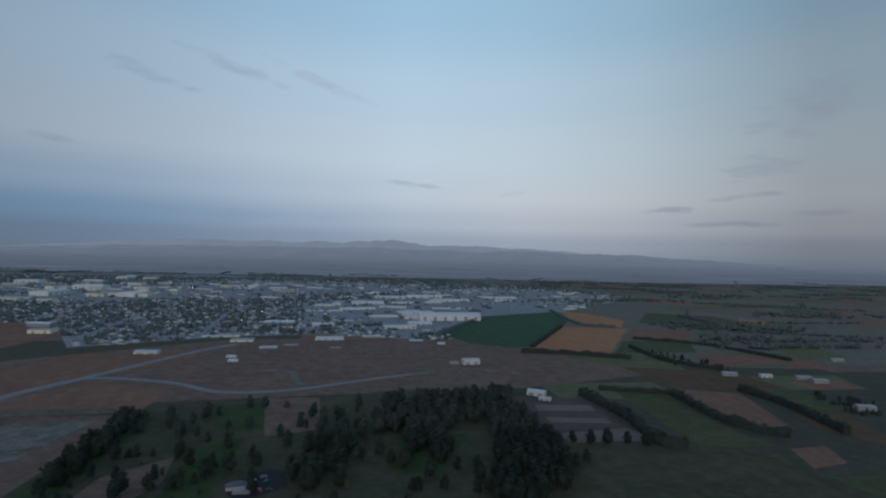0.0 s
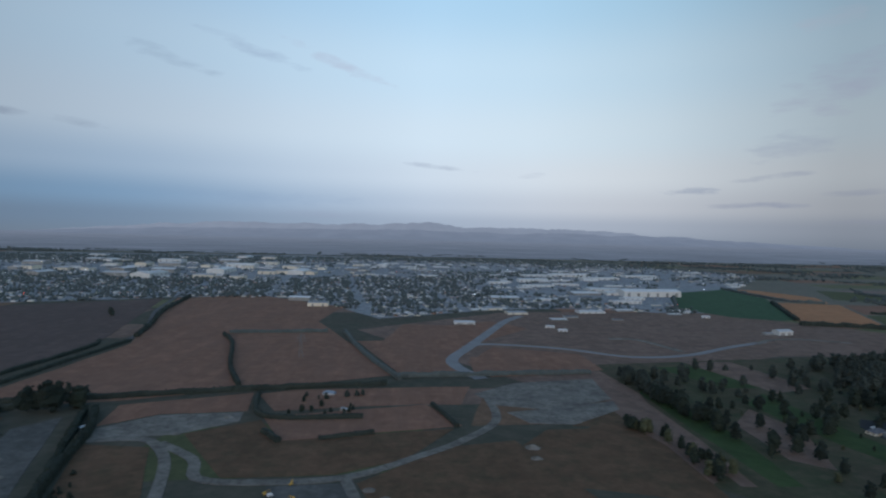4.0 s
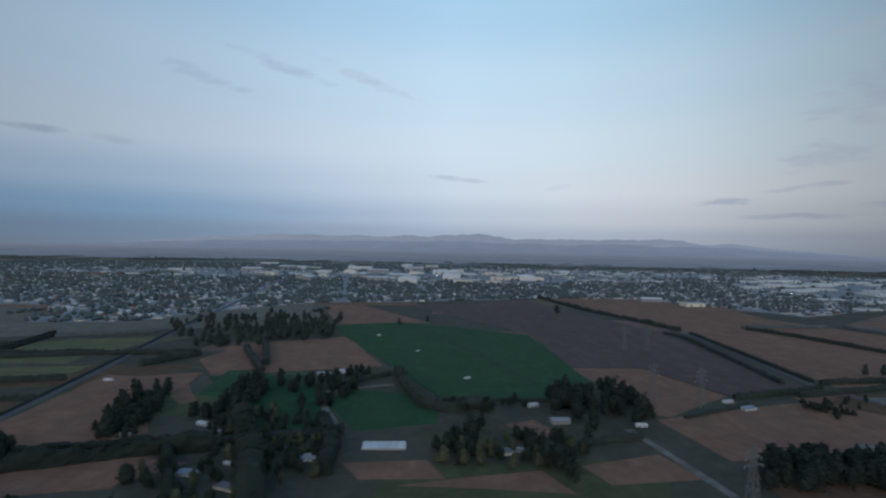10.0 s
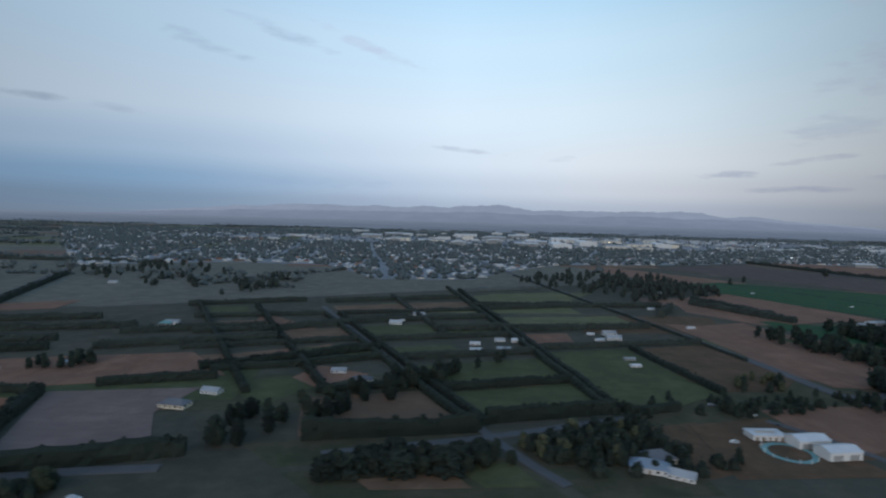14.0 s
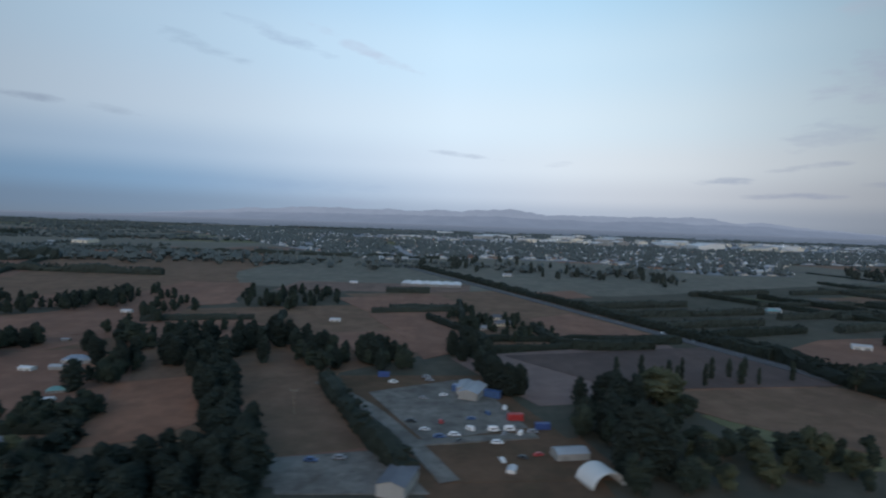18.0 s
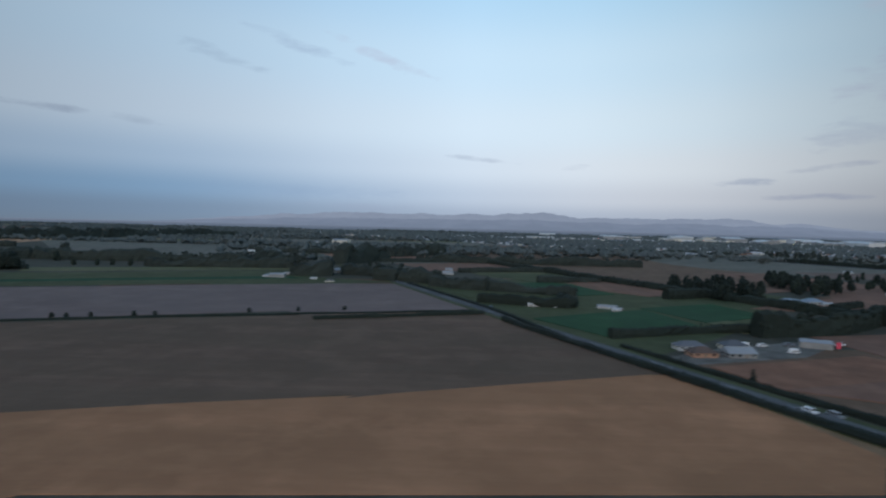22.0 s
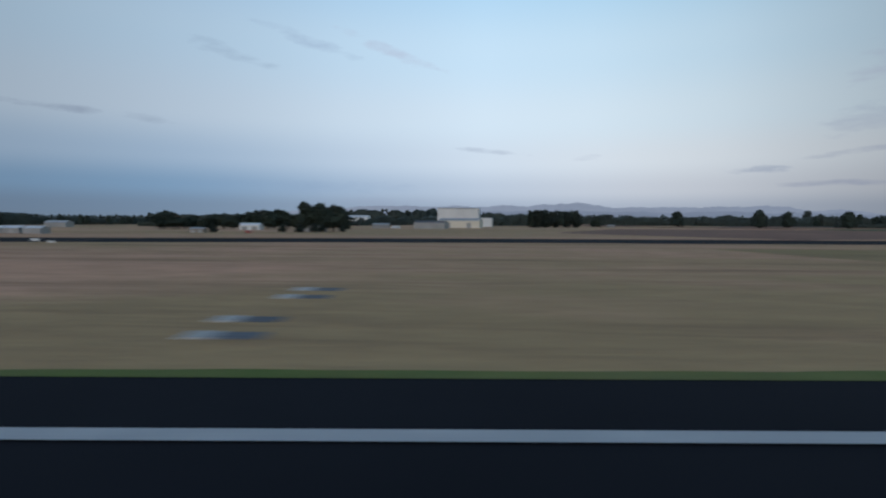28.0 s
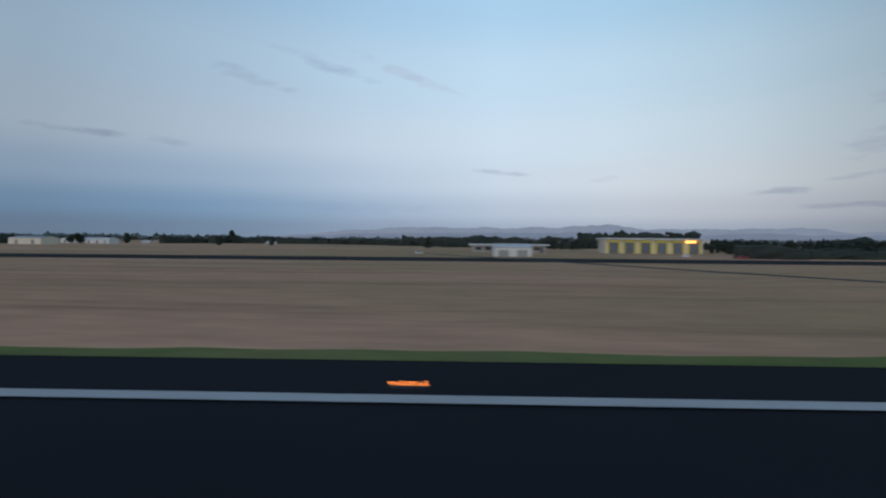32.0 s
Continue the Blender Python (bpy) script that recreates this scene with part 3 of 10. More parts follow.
def wood(kinds, n, low, high, *pts):
    """n trees scattered over an area."""
    xs, ys = [p[0] for p in pts], [p[1] for p in pts]
    done = tries = 0
    while done < n and tries < n * 30:
        tries += 1
        x, y = rng.uniform(min(xs), max(xs)), rng.uniform(min(ys), max(ys))
        if inside(x, y, pts):
            plant(rng.choice(kinds), x, y, rng.uniform(low, high), rng.uniform(0.8, 1.2))
            done += 1


def row(kinds, gap, low, high, *pts):
    """Trees along a line."""
    for p in smooth_line(pts, gap):
        plant(rng.choice(kinds), p.x + rng.uniform(-0.3, 0.3) * gap, p.y + rng.uniform(-0.3, 0.3) * gap, rng.uniform(low, high), rng.uniform(0.9, 1.4))


def hedge(height, width, *pts, leaf="hedge_leaf", ragged=0.25):
    """A clipped shelterbelt: a dense wall of leaves with an uneven top and flanks, built of many clumps."""
    if pts[0][0] > -900:
        height, width = height * 0.74, width * 0.6
    # hedges further off take the leaf colours lightened for haze
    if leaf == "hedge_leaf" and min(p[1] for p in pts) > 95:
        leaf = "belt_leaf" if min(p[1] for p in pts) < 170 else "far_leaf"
    k = random.Random(int(abs(pts[0][0]) * 7 + abs(pts[0][1])))
    step = max(0.7, height * 0.45)
    line = smooth_line(pts, step)
    vs, fs = [], []
    prof = [(-0.5, 0.0), (-0.55, 0.45), (-0.42, 0.9), (0.0, 1.02), (0.42, 0.9), (0.55, 0.45), (0.5, 0.0)]
    n = len(prof)
    for j, p in enumerate(line):
        d = (line[min(j + 1, len(line) - 1)] - line[max(j - 1, 0)]).normalized()
        s = Vector((-d.y, d.x))
        hh = height * (1 + ragged * noise.noise((p.x * 0.18, p.y * 0.18, 1.7)) * 1.4 + k.uniform(-0.3, 0.3) * ragged)
        for u, w in prof:
            q = p + s * (u * width + k.uniform(-0.12, 0.12) * width)
            vs.append((q.x, q.y, max(0.0, w) * hh))
    for j in range(len(line) - 1):
        for i in range(n - 1):
            a = j * n + i
            fs.append((a, a + 1, a + n + 1, a + n))
    fs += [tuple(range(n - 1, -1, -1)), tuple(range(len(vs) - n, len(vs)))]
    for j in range(min(len(line) * 4, 420)):
        i = k.randrange(len(line) - 1)
        d = (line[i + 1] - line[i]).normalized()
        p = line[i].lerp(line[i + 1], k.random()) + Vector((-d.y, d.x)) * (k.uniform(-0.5, 0.5) * width)
        clump(vs, fs, (p.x, p.y, height * k.uniform(0.4, 1.06)), height * k.uniform(0.10, 0.2), k)
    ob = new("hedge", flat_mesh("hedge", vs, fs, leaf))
    return tagged(ob, "dark green shelterbelt hedge along a paddock edge", "hedge", "shelterbelt hedges")


def house_model(name, wall, roof, w, d, h, rise, label, hip=True, category="house"):
    """A small house with its eaves, roof, windows and door; its long side faces the camera's path."""
    root = new(name)
    part("wall", box(bmesh.new(), -w / 2, -d / 2, -0.1, w / 2, d / 2, h), wall, root)
    bm = bmesh.new()
    e = 0.22
    x, y = w / 2 + e, d / 2 + e
    ridge = max(0.05, w / 2 - (d / 2 if hip else -e))
    lo = [bm.verts.new(c) for c in ((-x, -y, h - 0.05), (x, -y, h - 0.05), (x, y, h - 0.05), (-x, y, h - 0.05))]
    hi = [bm.verts.new((-ridge, 0, h + rise)), bm.verts.new((ridge, 0, h + rise))]
    for f in ((lo[0], lo[1], hi[1], hi[0]), (lo[2], lo[3], hi[0], hi[1]), (lo[1], lo[2], hi[1]), (lo[3], lo[0], hi[0]), (lo[3], lo[2], lo[1], lo[0])):
        bm.faces.new(f)
    part("roof", bm, roof, root)
    part("ridge_cap", box(bmesh.new(), -ridge, -0.06, h + rise - 0.04, ridge, 0.06, h + rise + 0.04), roof, root)
    n = max(2, int(w / 1.7))
    for s in (-1, 1):
        for j in range(n):
            cx = -w / 2 + (j + 0.5) * w / n
            if j == n // 2:
                bm = box(bmesh.new(), cx - 0.24, s * d / 2 - 0.03, 0, cx + 0.24, s * d / 2 + 0.04, 1.0)
                part("door", bm, "timber", root)
            else:
                bm = box(bmesh.new(), cx - 0.42, s * d / 2 - 0.02, 0.5, cx + 0.42, s * d / 2 + 0.03, 1.02)
                part("window", bm, "window_glass", root)
    for s in (-1, 1):
        for cy in (-d / 4, d / 4):
            part("window", box(bmesh.new(), s * w / 2 - 0.02, cy - 0.38, 0.55, s * w / 2 + 0.03, cy + 0.38, 1.15), "window_glass", root)
    root.location = (0, -900, -400)
    return tagged(root, label, category)


def shed_model(name, wall, roof, w, d, h, rise, label, doors=2, category="shed", strips=True):
    """A long shed or warehouse with a low gabled roof, roller doors and roof sheets."""
    root = new(name)
    bm = bmesh.new()
    box(bm, -w / 2, -d / 2, -0.1, w / 2, d / 2, h)
    for s in (-1, 1):
        a, b, c = (bm.verts.new(p) for p in ((s * w / 2, -d / 2, h), (s * w / 2, d / 2, h), (s * w / 2, 0, h + rise)))
        bm.faces.new((a, b, c) if s > 0 else (b, a, c))
    part("wall", bm, wall, root)
    for s in (-1, 1):
        bm = bmesh.new()
        x0, x1 = -w / 2 - 0.1, w / 2 + 0.1
        q = [bm.verts.new(p) for p in ((x0, s * (d / 2 + 0.15), h + 0.01), (x1, s * (d / 2 + 0.15), h + 0.01), (x1, 0, h + rise + 0.06), (x0, 0, h + rise + 0.06), (x0, s * (d / 2 + 0.15), h + 0.06), (x1, s * (d / 2 + 0.15), h + 0.06), (x1, 0, h + rise + 0.12), (x0, 0, h + rise + 0.12))]
        for f in ((0, 1, 5, 4), (1, 2, 6, 5), (3, 0, 4, 7), (4, 5, 6, 7), (3, 2, 1, 0)):
            bm.faces.new([q[i] for i in f])
        bmesh.ops.recalc_face_normals(bm, faces=bm.faces[:])
        part("roof", bm, roof, root)
    for j in range(doors):
        cx = -w / 2 + (j + 0.5) * w / doors
        part("roller_door", box(bmesh.new(), cx - min(1.0, w / doors * 0.32), -d / 2 - 0.04, 0, cx + min(1.0, w / doors * 0.32), -d / 2 + 0.03, h * 0.72), "grey_wall", root)
    root.location = (0, -900, -400)
    return tagged(root, label, category)


def car_model(name, mat, label, van=False):
    root = new(name)
    bm = box(bmesh.new(), -1.05, -0.43, 0.13, 1.05, 0.43, 0.42, bevel=0.08)
    box(bm, -0.75 if not van else -1.0, -0.38, 0.40, 0.55 if not van else 0.75, 0.38, 0.72 if not van else 0.98, bevel=0.12)
    part("body", bm, mat, root)
    for s in (-1, 1):
        part("window", box(bmesh.new(), -0.6, s * 0.385 - 0.012, 0.46, 0.4, s * 0.385 + 0.012, 0.66, bevel=0.01), "window_glass", root)
        for x in (-0.65, 0.65):
            part("wheel", rod(bmesh.new(), (x, s * 0.36, 0.16), (x, s * 0.45, 0.16), 0.16, sides=10), "tyre", root)
    part("windscreen", box(bmesh.new(), 0.50 if not van else 0.72, -0.32, 0.46, 0.58 if not van else 0.78, 0.32, 0.66), "window_glass", root)
    root.location = (0, -900, -400)
    return tagged(root, label, "car")


def put(model, x, y, turn=0.0, scale=1.0, group="", label="", z=0.0, tall=1.0):
    ob = copy_thing(model, pose(x, y, z, 0, 0, turn) @ Matrix.Diagonal((scale, scale, scale * tall, 1)))
    if label:
        ob["label"] = label
    if group:
        ob["group"] = group
    return ob


HOUSES = [
    house_model("house", "cream_wall", "dark_roof", 6.5, 4.2, 1.25, 1.2, "cream-walled house with a dark tiled hip roof"),
    house_model("house", "white_wall", "dark_roof", 7.5, 4.0, 1.25, 1.1, "white house with a dark grey hip roof"),
    house_model("house", "brick_wall", "brown_roof", 6.5, 4.2, 1.25, 1.2, "brick house with a brown tiled roof"),
    house_model("house", "grey_wall", "tin_roof", 7.0, 4.4, 1.25, 1.2, "grey house with a pale metal roof", hip=False),
    house_model("house", "cream_wall", "brown_roof", 5.5, 4.2, 1.3, 1.2, "small cream house with a brown gabled roof", hip=False),
]
FARM = [
    house_model("farmhouse", "white_wall", "blue_roof", 9, 5, 1.4, 1.4, "white farmhouse with a blue-grey metal roof among trees"),
    house_model("farmhouse", "cream_wall", "dark_roof", 9, 5, 1.4, 1.4, "cream farmhouse with a dark roof among trees"),
    house_model("farmhouse", "white_wall", "tin_roof", 8, 5, 1.4, 1.3, "white farmhouse with a pale metal roof beside a paddock", hip=False),
    house_model("farmhouse", "grey_wall", "teal_roof", 8, 5, 1.4, 1.3, "grey farmhouse with a green-blue metal roof"),
]
SHEDS = [
    shed_model("farm_shed", "grey_wall", "tin_roof", 9, 5, 1.9, 0.7, "grey farm shed with a pale corrugated metal roof"),
    shed_model("farm_shed", "white_wall", "pale_roof", 7, 4, 1.7, 0.6, "white farm shed with a pale metal roof"),
    shed_model("farm_shed", "timber", "tin_roof", 6, 3.4, 1.6, 0.5, "brown timber farm shed with a metal roof"),
]
WORKS = [
    shed_model("warehouse", "grey_wall", "pale_roof", 26, 16, 4.0, 1.0, "grey warehouse with a pale metal roof in the industrial area", 3, "warehouse"),
    shed_model("warehouse", "white_wall", "pale_roof", 34, 18, 4.4, 1.0, "large white warehouse with a pale metal roof", 4, "warehouse"),
    shed_model("warehouse", "cream_wall", "tin_roof", 20, 14, 3.6, 1.0, "cream warehouse with a grey metal roof", 2, "warehouse"),
    shed_model("warehouse", "white_wall", "pale_roof", 44, 14, 4.0, 1.2, "long white warehouse with a pale roof", 6, "warehouse"),
    shed_model("warehouse", "grey_wall", "dark_roof", 18, 12, 3.6, 0.9, "grey workshop with a dark metal roof", 2, "warehouse"),
]
CARS = [car_model("car", "car_white", "white car with dark windows"), car_model("car", "car_grey", "grey car with dark windows"), car_model("car", "car_blue", "dark blue car with dark windows"), car_model("van", "car_white", "white van with dark windows", True), car_model("car", "car_red", "red car with dark windows"), car_model("car", "car_dark", "black car with dark windows")]

# ---- the land ----
G = 6200
bm = bmesh.new()
xs = [-G, -2500, -1700, -1300] + [-1200 + 60 * i for i in range(27)] + [500, 900, 1800, 3500, 5200]
ys = [-1500, -300, -60] + [20 + 40 * i for i in range(14)] + [650, 900, 1400, 2200, 3200, 4300, 4950]
gv = [[bm.verts.new((x, y, 0.0)) for y in ys] for x in xs]
for i in range(len(xs) - 1):
    for j in range(len(ys) - 1):
        bm.faces.new((gv[i][j], gv[i + 1][j], gv[i + 1][j + 1], gv[i][j + 1]))
tagged(part("ground", bm, "ground"), "wide flat plain of dark grass and soil", "ground", kind="structure")


def far_land():
    """The hazy far half of the plain, up to the foot of the hills."""
    bm = bmesh.new()
    for x in range(-G, 5200, 600):
        for y0, y1 in ((1120, 2000), (2000, 3400), (3400, 4960)):
            bm.faces.new([bm.verts.new(p) for p in ((x, y0, 0.3), (x + 600, y0, 0.3), (x + 600, y1, 0.3), (x, y1, 0.3))])
    bmesh.ops.remove_doubles(bm, verts=bm.verts[:], dist=0.01)
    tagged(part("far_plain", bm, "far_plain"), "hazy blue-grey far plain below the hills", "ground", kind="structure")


RIDGE = [(-3500, 0), (-2900, 40), (-2200, 84), (-1500, 100), (-800, 104), (-350, 112), (-100, 126), (250, 110), (700, 104), (1366, 116), (1900, 104), (2540, 78), (3200, 44), (3900, 12)]


def ridge_height(x):
    for (xa, ha), (xb, hb) in zip(RIDGE, RIDGE[1:]):
        if xa <= x <= xb:
            return ha + (hb - ha) * (x - xa) / (xb - xa)
    return 0.0


def hill_range(name, y0, y1, factor, seed, label, mat):
    """A range of hills: a ridge of uneven height with spurs down its near side."""
    nx, ny = 520, 12
    vs, fs = [], []
    for i in range(nx + 1):
        x = -3500 + 7200 * i / nx
        base = ridge_height(x) * factor
        top = base * (1 + 0.16 * noise.fractal((x * 0.0035, seed, 0.3), 0.8, 2.0, 6))
        for j in range(ny + 1):
            v = j / ny
            spur = 0.5 + 0.5 * noise.noise((x * 0.006, v * 2.0, seed + 9))
            vs.append((x, y0 + (y1 - y0) * v, max(-3.0, top * (v ** (0.7 + spur * 0.9)) - 2.0)))
    for i in range(nx):
        for j in range(ny):
            a = i * (ny + 1) + j
            fs.append((a, a + ny + 1, a + ny + 2, a + 1))
    return tagged(new(name, flat_mesh(name, vs, fs, mat, True)), label, "hills", kind="structure")


far_land()
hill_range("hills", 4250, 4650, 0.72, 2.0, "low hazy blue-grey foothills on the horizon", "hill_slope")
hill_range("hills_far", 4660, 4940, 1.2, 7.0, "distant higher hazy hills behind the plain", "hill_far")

# ---- special buildings and farm things ----


def glasshouse():
    root = new("glasshouse")
    part("wall", box(bmesh.new(), -6, -2.6, -0.1, 6, 2.6, 0.5), "grey_wall", root)
    for j in range(6):
        x0 = -6 + 2 * j
        bm = bmesh.new()
        q = [bm.verts.new(p) for p in ((x0, -2.7, 0.5), (x0 + 2, -2.7, 0.5), (x0 + 2, 2.7, 0.5), (x0, 2.7, 0.5), (x0 + 1, -2.7, 0.72), (x0 + 1, 2.7, 0.72))]
        for f in ((0, 4, 5, 3), (1, 2, 5, 4), (0, 1, 4), (2, 3, 5)):
            bm.faces.new([q[i] for i in f])
        part("roof_bay", bm, "pale_roof", root)
    root.location = (0, -900, -400)
    return tagged(root, "white-roofed glasshouse in rows of low gables", "glasshouse")


def villa():
    """The long white building with a dark red roof beside the highway."""
    root = house_model("long_house", "white_wall", "red_roof", 9.5, 3.0, 1.5, 0.55, "long white building with a dark red roof beside the highway", hip=False, category="building")
    part("path", box(bmesh.new(), -4.6, -2.6, -0.05, 4.6, -1.5, 0.08), "concrete", root)
    part("chimney", box(bmesh.new(), 1.6, -0.2, 1.7, 1.95, 0.2, 2.4), "brick_wall", root)
    return root


def stable():
    root = new("stable")
    bm = bmesh.new()
    for x0, y0, x1, y1 in ((-3.4, -1.8, 3.4, -0.8), (-3.4, 0.8, 3.4, 1.8), (-3.4, -0.8, -2.2, 0.8), (2.2, -0.8, 3.4, 0.8)):
        box(bm, x0, y0, -0.1, x1, y1, 1.1)
    part("wall", bm, "white_wall", root)
    for x0, y0, x1, y1 in ((-3.6, -2.0, 3.6, -0.7), (-3.6, 0.7, 3.6, 2.0), (-3.6, -0.7, -2.1, 0.7), (2.1, -0.7, 3.6, 0.7)):
        part("roof", box(bmesh.new(), x0, y0, 1.1, x1, y1, 1.35, bevel=0.08), "pale_roof", root)
    for j in range(5):
        part("stall_door", box(bmesh.new(), -2.9 + 1.3 * j, -1.84, 0, -2.3 + 1.3 * j, -1.77, 0.85), "timber", root)
    root.location = (0, -900, -400)
    return tagged(root, "white courtyard stable with pale metal roofs", "stable")


def arena():
    root = new("horse_walker")
    for r0, r1, name, mat, z in ((2.6, 3.4, "track", "teal_roof", 0.14), (0.0, 2.5, "sand", "rough", 0.12)):
        vs, fs, n = [], [], 36
        for j in range(n):
            a = 6.2832 * j / n
            vs += [(r0 * math.cos(a), r0 * math.sin(a), z), (r1 * math.cos(a), r1 * math.sin(a), z)]
        for j in range(n):
            k = (j + 1) % n
            fs.append((2 * j, 2 * j + 1, 2 * k + 1, 2 * k))
        ob = new(name, flat_mesh(name, vs, fs, mat))
        ob.parent = root
    for j in range(14):
        a = 6.2832 * j / 14
        part("fence_post", rod(bmesh.new(), (3.45 * math.cos(a), 3.45 * math.sin(a), 0), (3.45 * math.cos(a), 3.45 * math.sin(a), 0.7), 0.05), "white_wall", root)
    root.location = (0, -900, -400)
    return tagged(root, "round green-edged horse training ring with fence posts", "riding ring")


def pylon():
    root = new("power_pylon")
    bm = bmesh.new()
    H0, w0, w1 = 11.0, 1.0, 0.18
    lv = [0, 2.2, 4.2, 6.0, 7.5, 8.8, 10.0, H0]
    wd = [w0 + (w1 - w0) * (z / H0) ** 0.8 for z in lv]
    for (z0, a), (z1, b) in zip(zip(lv, wd), zip(lv[1:], wd[1:])):
        for i in range(4):
            c = [(-1, -1), (1, -1), (1, 1), (-1, 1)]
            p, q = c[i], c[(i + 1) % 4]
            rod(bm, (p[0] * a, p[1] * a, z0), (p[0] * b, p[1] * b, z1), 0.06, sides=4)
            rod(bm, (p[0] * a, p[1] * a, z0), (q[0] * b, q[1] * b, z1), 0.035, sides=3)
            rod(bm, (q[0] * a, q[1] * a, z0), (p[0] * b, p[1] * b, z1), 0.035, sides=3)
    part("tower", bm, "steel", root)
    for z, w in ((7.5, 1.9), (8.8, 1.6), (10.0, 1.3)):
        bm = bmesh.new()
        for s in (-1, 1):
            rod(bm, (0, 0.15, z), (s * w, 0, z + 0.1), 0.05, sides=4)
            rod(bm, (0, -0.15, z), (s * w, 0, z + 0.1), 0.05, sides=4)
            rod(bm, (0, 0, z + 0.55), (s * w, 0, z + 0.1), 0.04, sides=4)
        arm = part("cross_arm", bm, "steel", root)
        for s in (-1, 1):
            part("insulator", rod(bmesh.new(), (s * w, 0, z + 0.1), (s * w, 0, z - 0.4), 0.06), "concrete", arm)
    root.location = (0, -900, -400)
    return tagged(root, "tall grey lattice steel power pylon with three cross arms", "power pylon")


def pole():
    root = new("power_pole")
    part("post", rod(bmesh.new(), (0, 0, -0.1), (0, 0, 5.0), 0.12, 0.08), "timber", root)
    part("cross_arm", box(bmesh.new(), -0.7, -0.06, 4.5, 0.7, 0.06, 4.62), "timber", root)
    for x in (-0.6, 0.0, 0.6):
        part("insulator", rod(bmesh.new(), (x, 0, 4.6), (x, 0, 4.85), 0.05), "concrete", root)
    root.location = (0, -900, -400)
    return tagged(root, "weathered timber power pole with one cross arm", "power pole")


def bale():
    root = new("straw_bale")
    part("bale", box(bmesh.new(), -0.62, -0.3, 0, 0.62, 0.3, 0.62, bevel=0.05), "straw", root)
    for x in (-0.35, 0.0, 0.35):
        part("twine", box(bmesh.new(), x - 0.012, -0.305, 0.01, x + 0.012, 0.305, 0.628), "timber", root)
    root.location = (0, -900, -400)
    return tagged(root, "large square golden straw bale on stubble", "straw bale")


def container(mats, label):
    root = new("containers")
    for j, m in enumerate(mats):
        bm = box(bmesh.new(), j * 3.1 - 1.5, -0.6, 0, j * 3.1 + 1.5, 0.6, 1.25, bevel=0.03)
        body = part("container", bm, m, root)
        for i in range(9):
            part("rib", box(bmesh.new(), j * 3.1 - 1.35 + i * 0.33, -0.63, 0.08, j * 3.1 - 1.22 + i * 0.33, 0.63, 1.18), m, body)
    root.location = (0, -900, -400)
    return tagged(root, label, "container")


def arch_roof():
    root = new("arched_shelter")
    vs, fs, n = [], [], 14
    for j in range(n + 1):
        a = math.pi * j / n
        for r in (2.0, 1.85):
            for y in (-1.5, 1.5):
                vs.append((r * math.cos(a), y, r * 0.8 * math.sin(a)))
    for j in range(n):
        b = 4 * j
        fs += [(b, b + 1, b + 5, b + 4), (b + 2, b + 6, b + 7, b + 3), (b, b + 4, b + 6, b + 2), (b + 1, b + 3, b + 7, b + 5)]
    ob = new("shell", flat_mesh("shell", vs, fs, "white_wall"))
    ob.parent = root
    for s in (-1, 1):
        part("footing", box(bmesh.new(), s * 1.93 - 0.15, -1.5, -0.05, s * 1.93 + 0.15, 1.5, 0.25), "concrete", root)
    root.location = (0, -900, -400)
    return tagged(root, "white arched shelter open at both ends", "shelter")


def red_sign():
    root = new("sign_flag")
    part("panel", box(bmesh.new(), -0.5, -0.05, 0.3, 0.5, 0.05, 1.7, bevel=0.02), "pink_red", root)
    for x in (-0.42, 0.42):
        part("post", rod(bmesh.new(), (x, 0.08, -0.05), (x, 0.08, 1.7), 0.05), "steel", root)
    root.location = (0, -900, -400)
    return tagged(root, "bright red sign panel on two steel posts", "sign")


GLASSHOUSE, VILLA, STABLE, ARENA, PYLON, POLE, BALE, ARCH, SIGN = glasshouse(), villa(), stable(), arena(), pylon(), pole(), bale(), arch_roof(), red_sign()
CONTAINER_ROW = [container(["car_blue", "tin_roof", "car_blue"], "row of pale blue and grey shipping containers in a yard"), container(["car_red"], "dull red shipping container in a yard"), container(["deep_blue"], "deep blue shipping container in a yard")]
ROWHOUSES = [house_model("house", wall, roof, 5.0, 4.2, 1.9, 1.5, label, hip=False) for wall, roof, label in (
    ("grey_wall", "dark_roof", "relocated grey house with a dark gabled roof in a yard"),
    ("white_wall", "green_roof", "relocated white house with a dull green gabled roof in a yard"),
    ("white_wall", "brown_roof", "relocated white house with a brown gabled roof in a yard"),
    ("brick_wall", "dark_roof", "small relocated brown house with a dark gabled roof in a yard"),
    ("timber", "dark_roof", "small relocated timber house with a dark roof in a yard"),
    ("green_roof", "green_roof", "relocated dark green house with a green roof in a yard"),
    ("white_wall", "dark_roof", "relocated white-gabled house with a dark roof in a yard"),
    ("grey_wall", "blue_roof", "low grey shed with a pale blue roof in a yard"))]
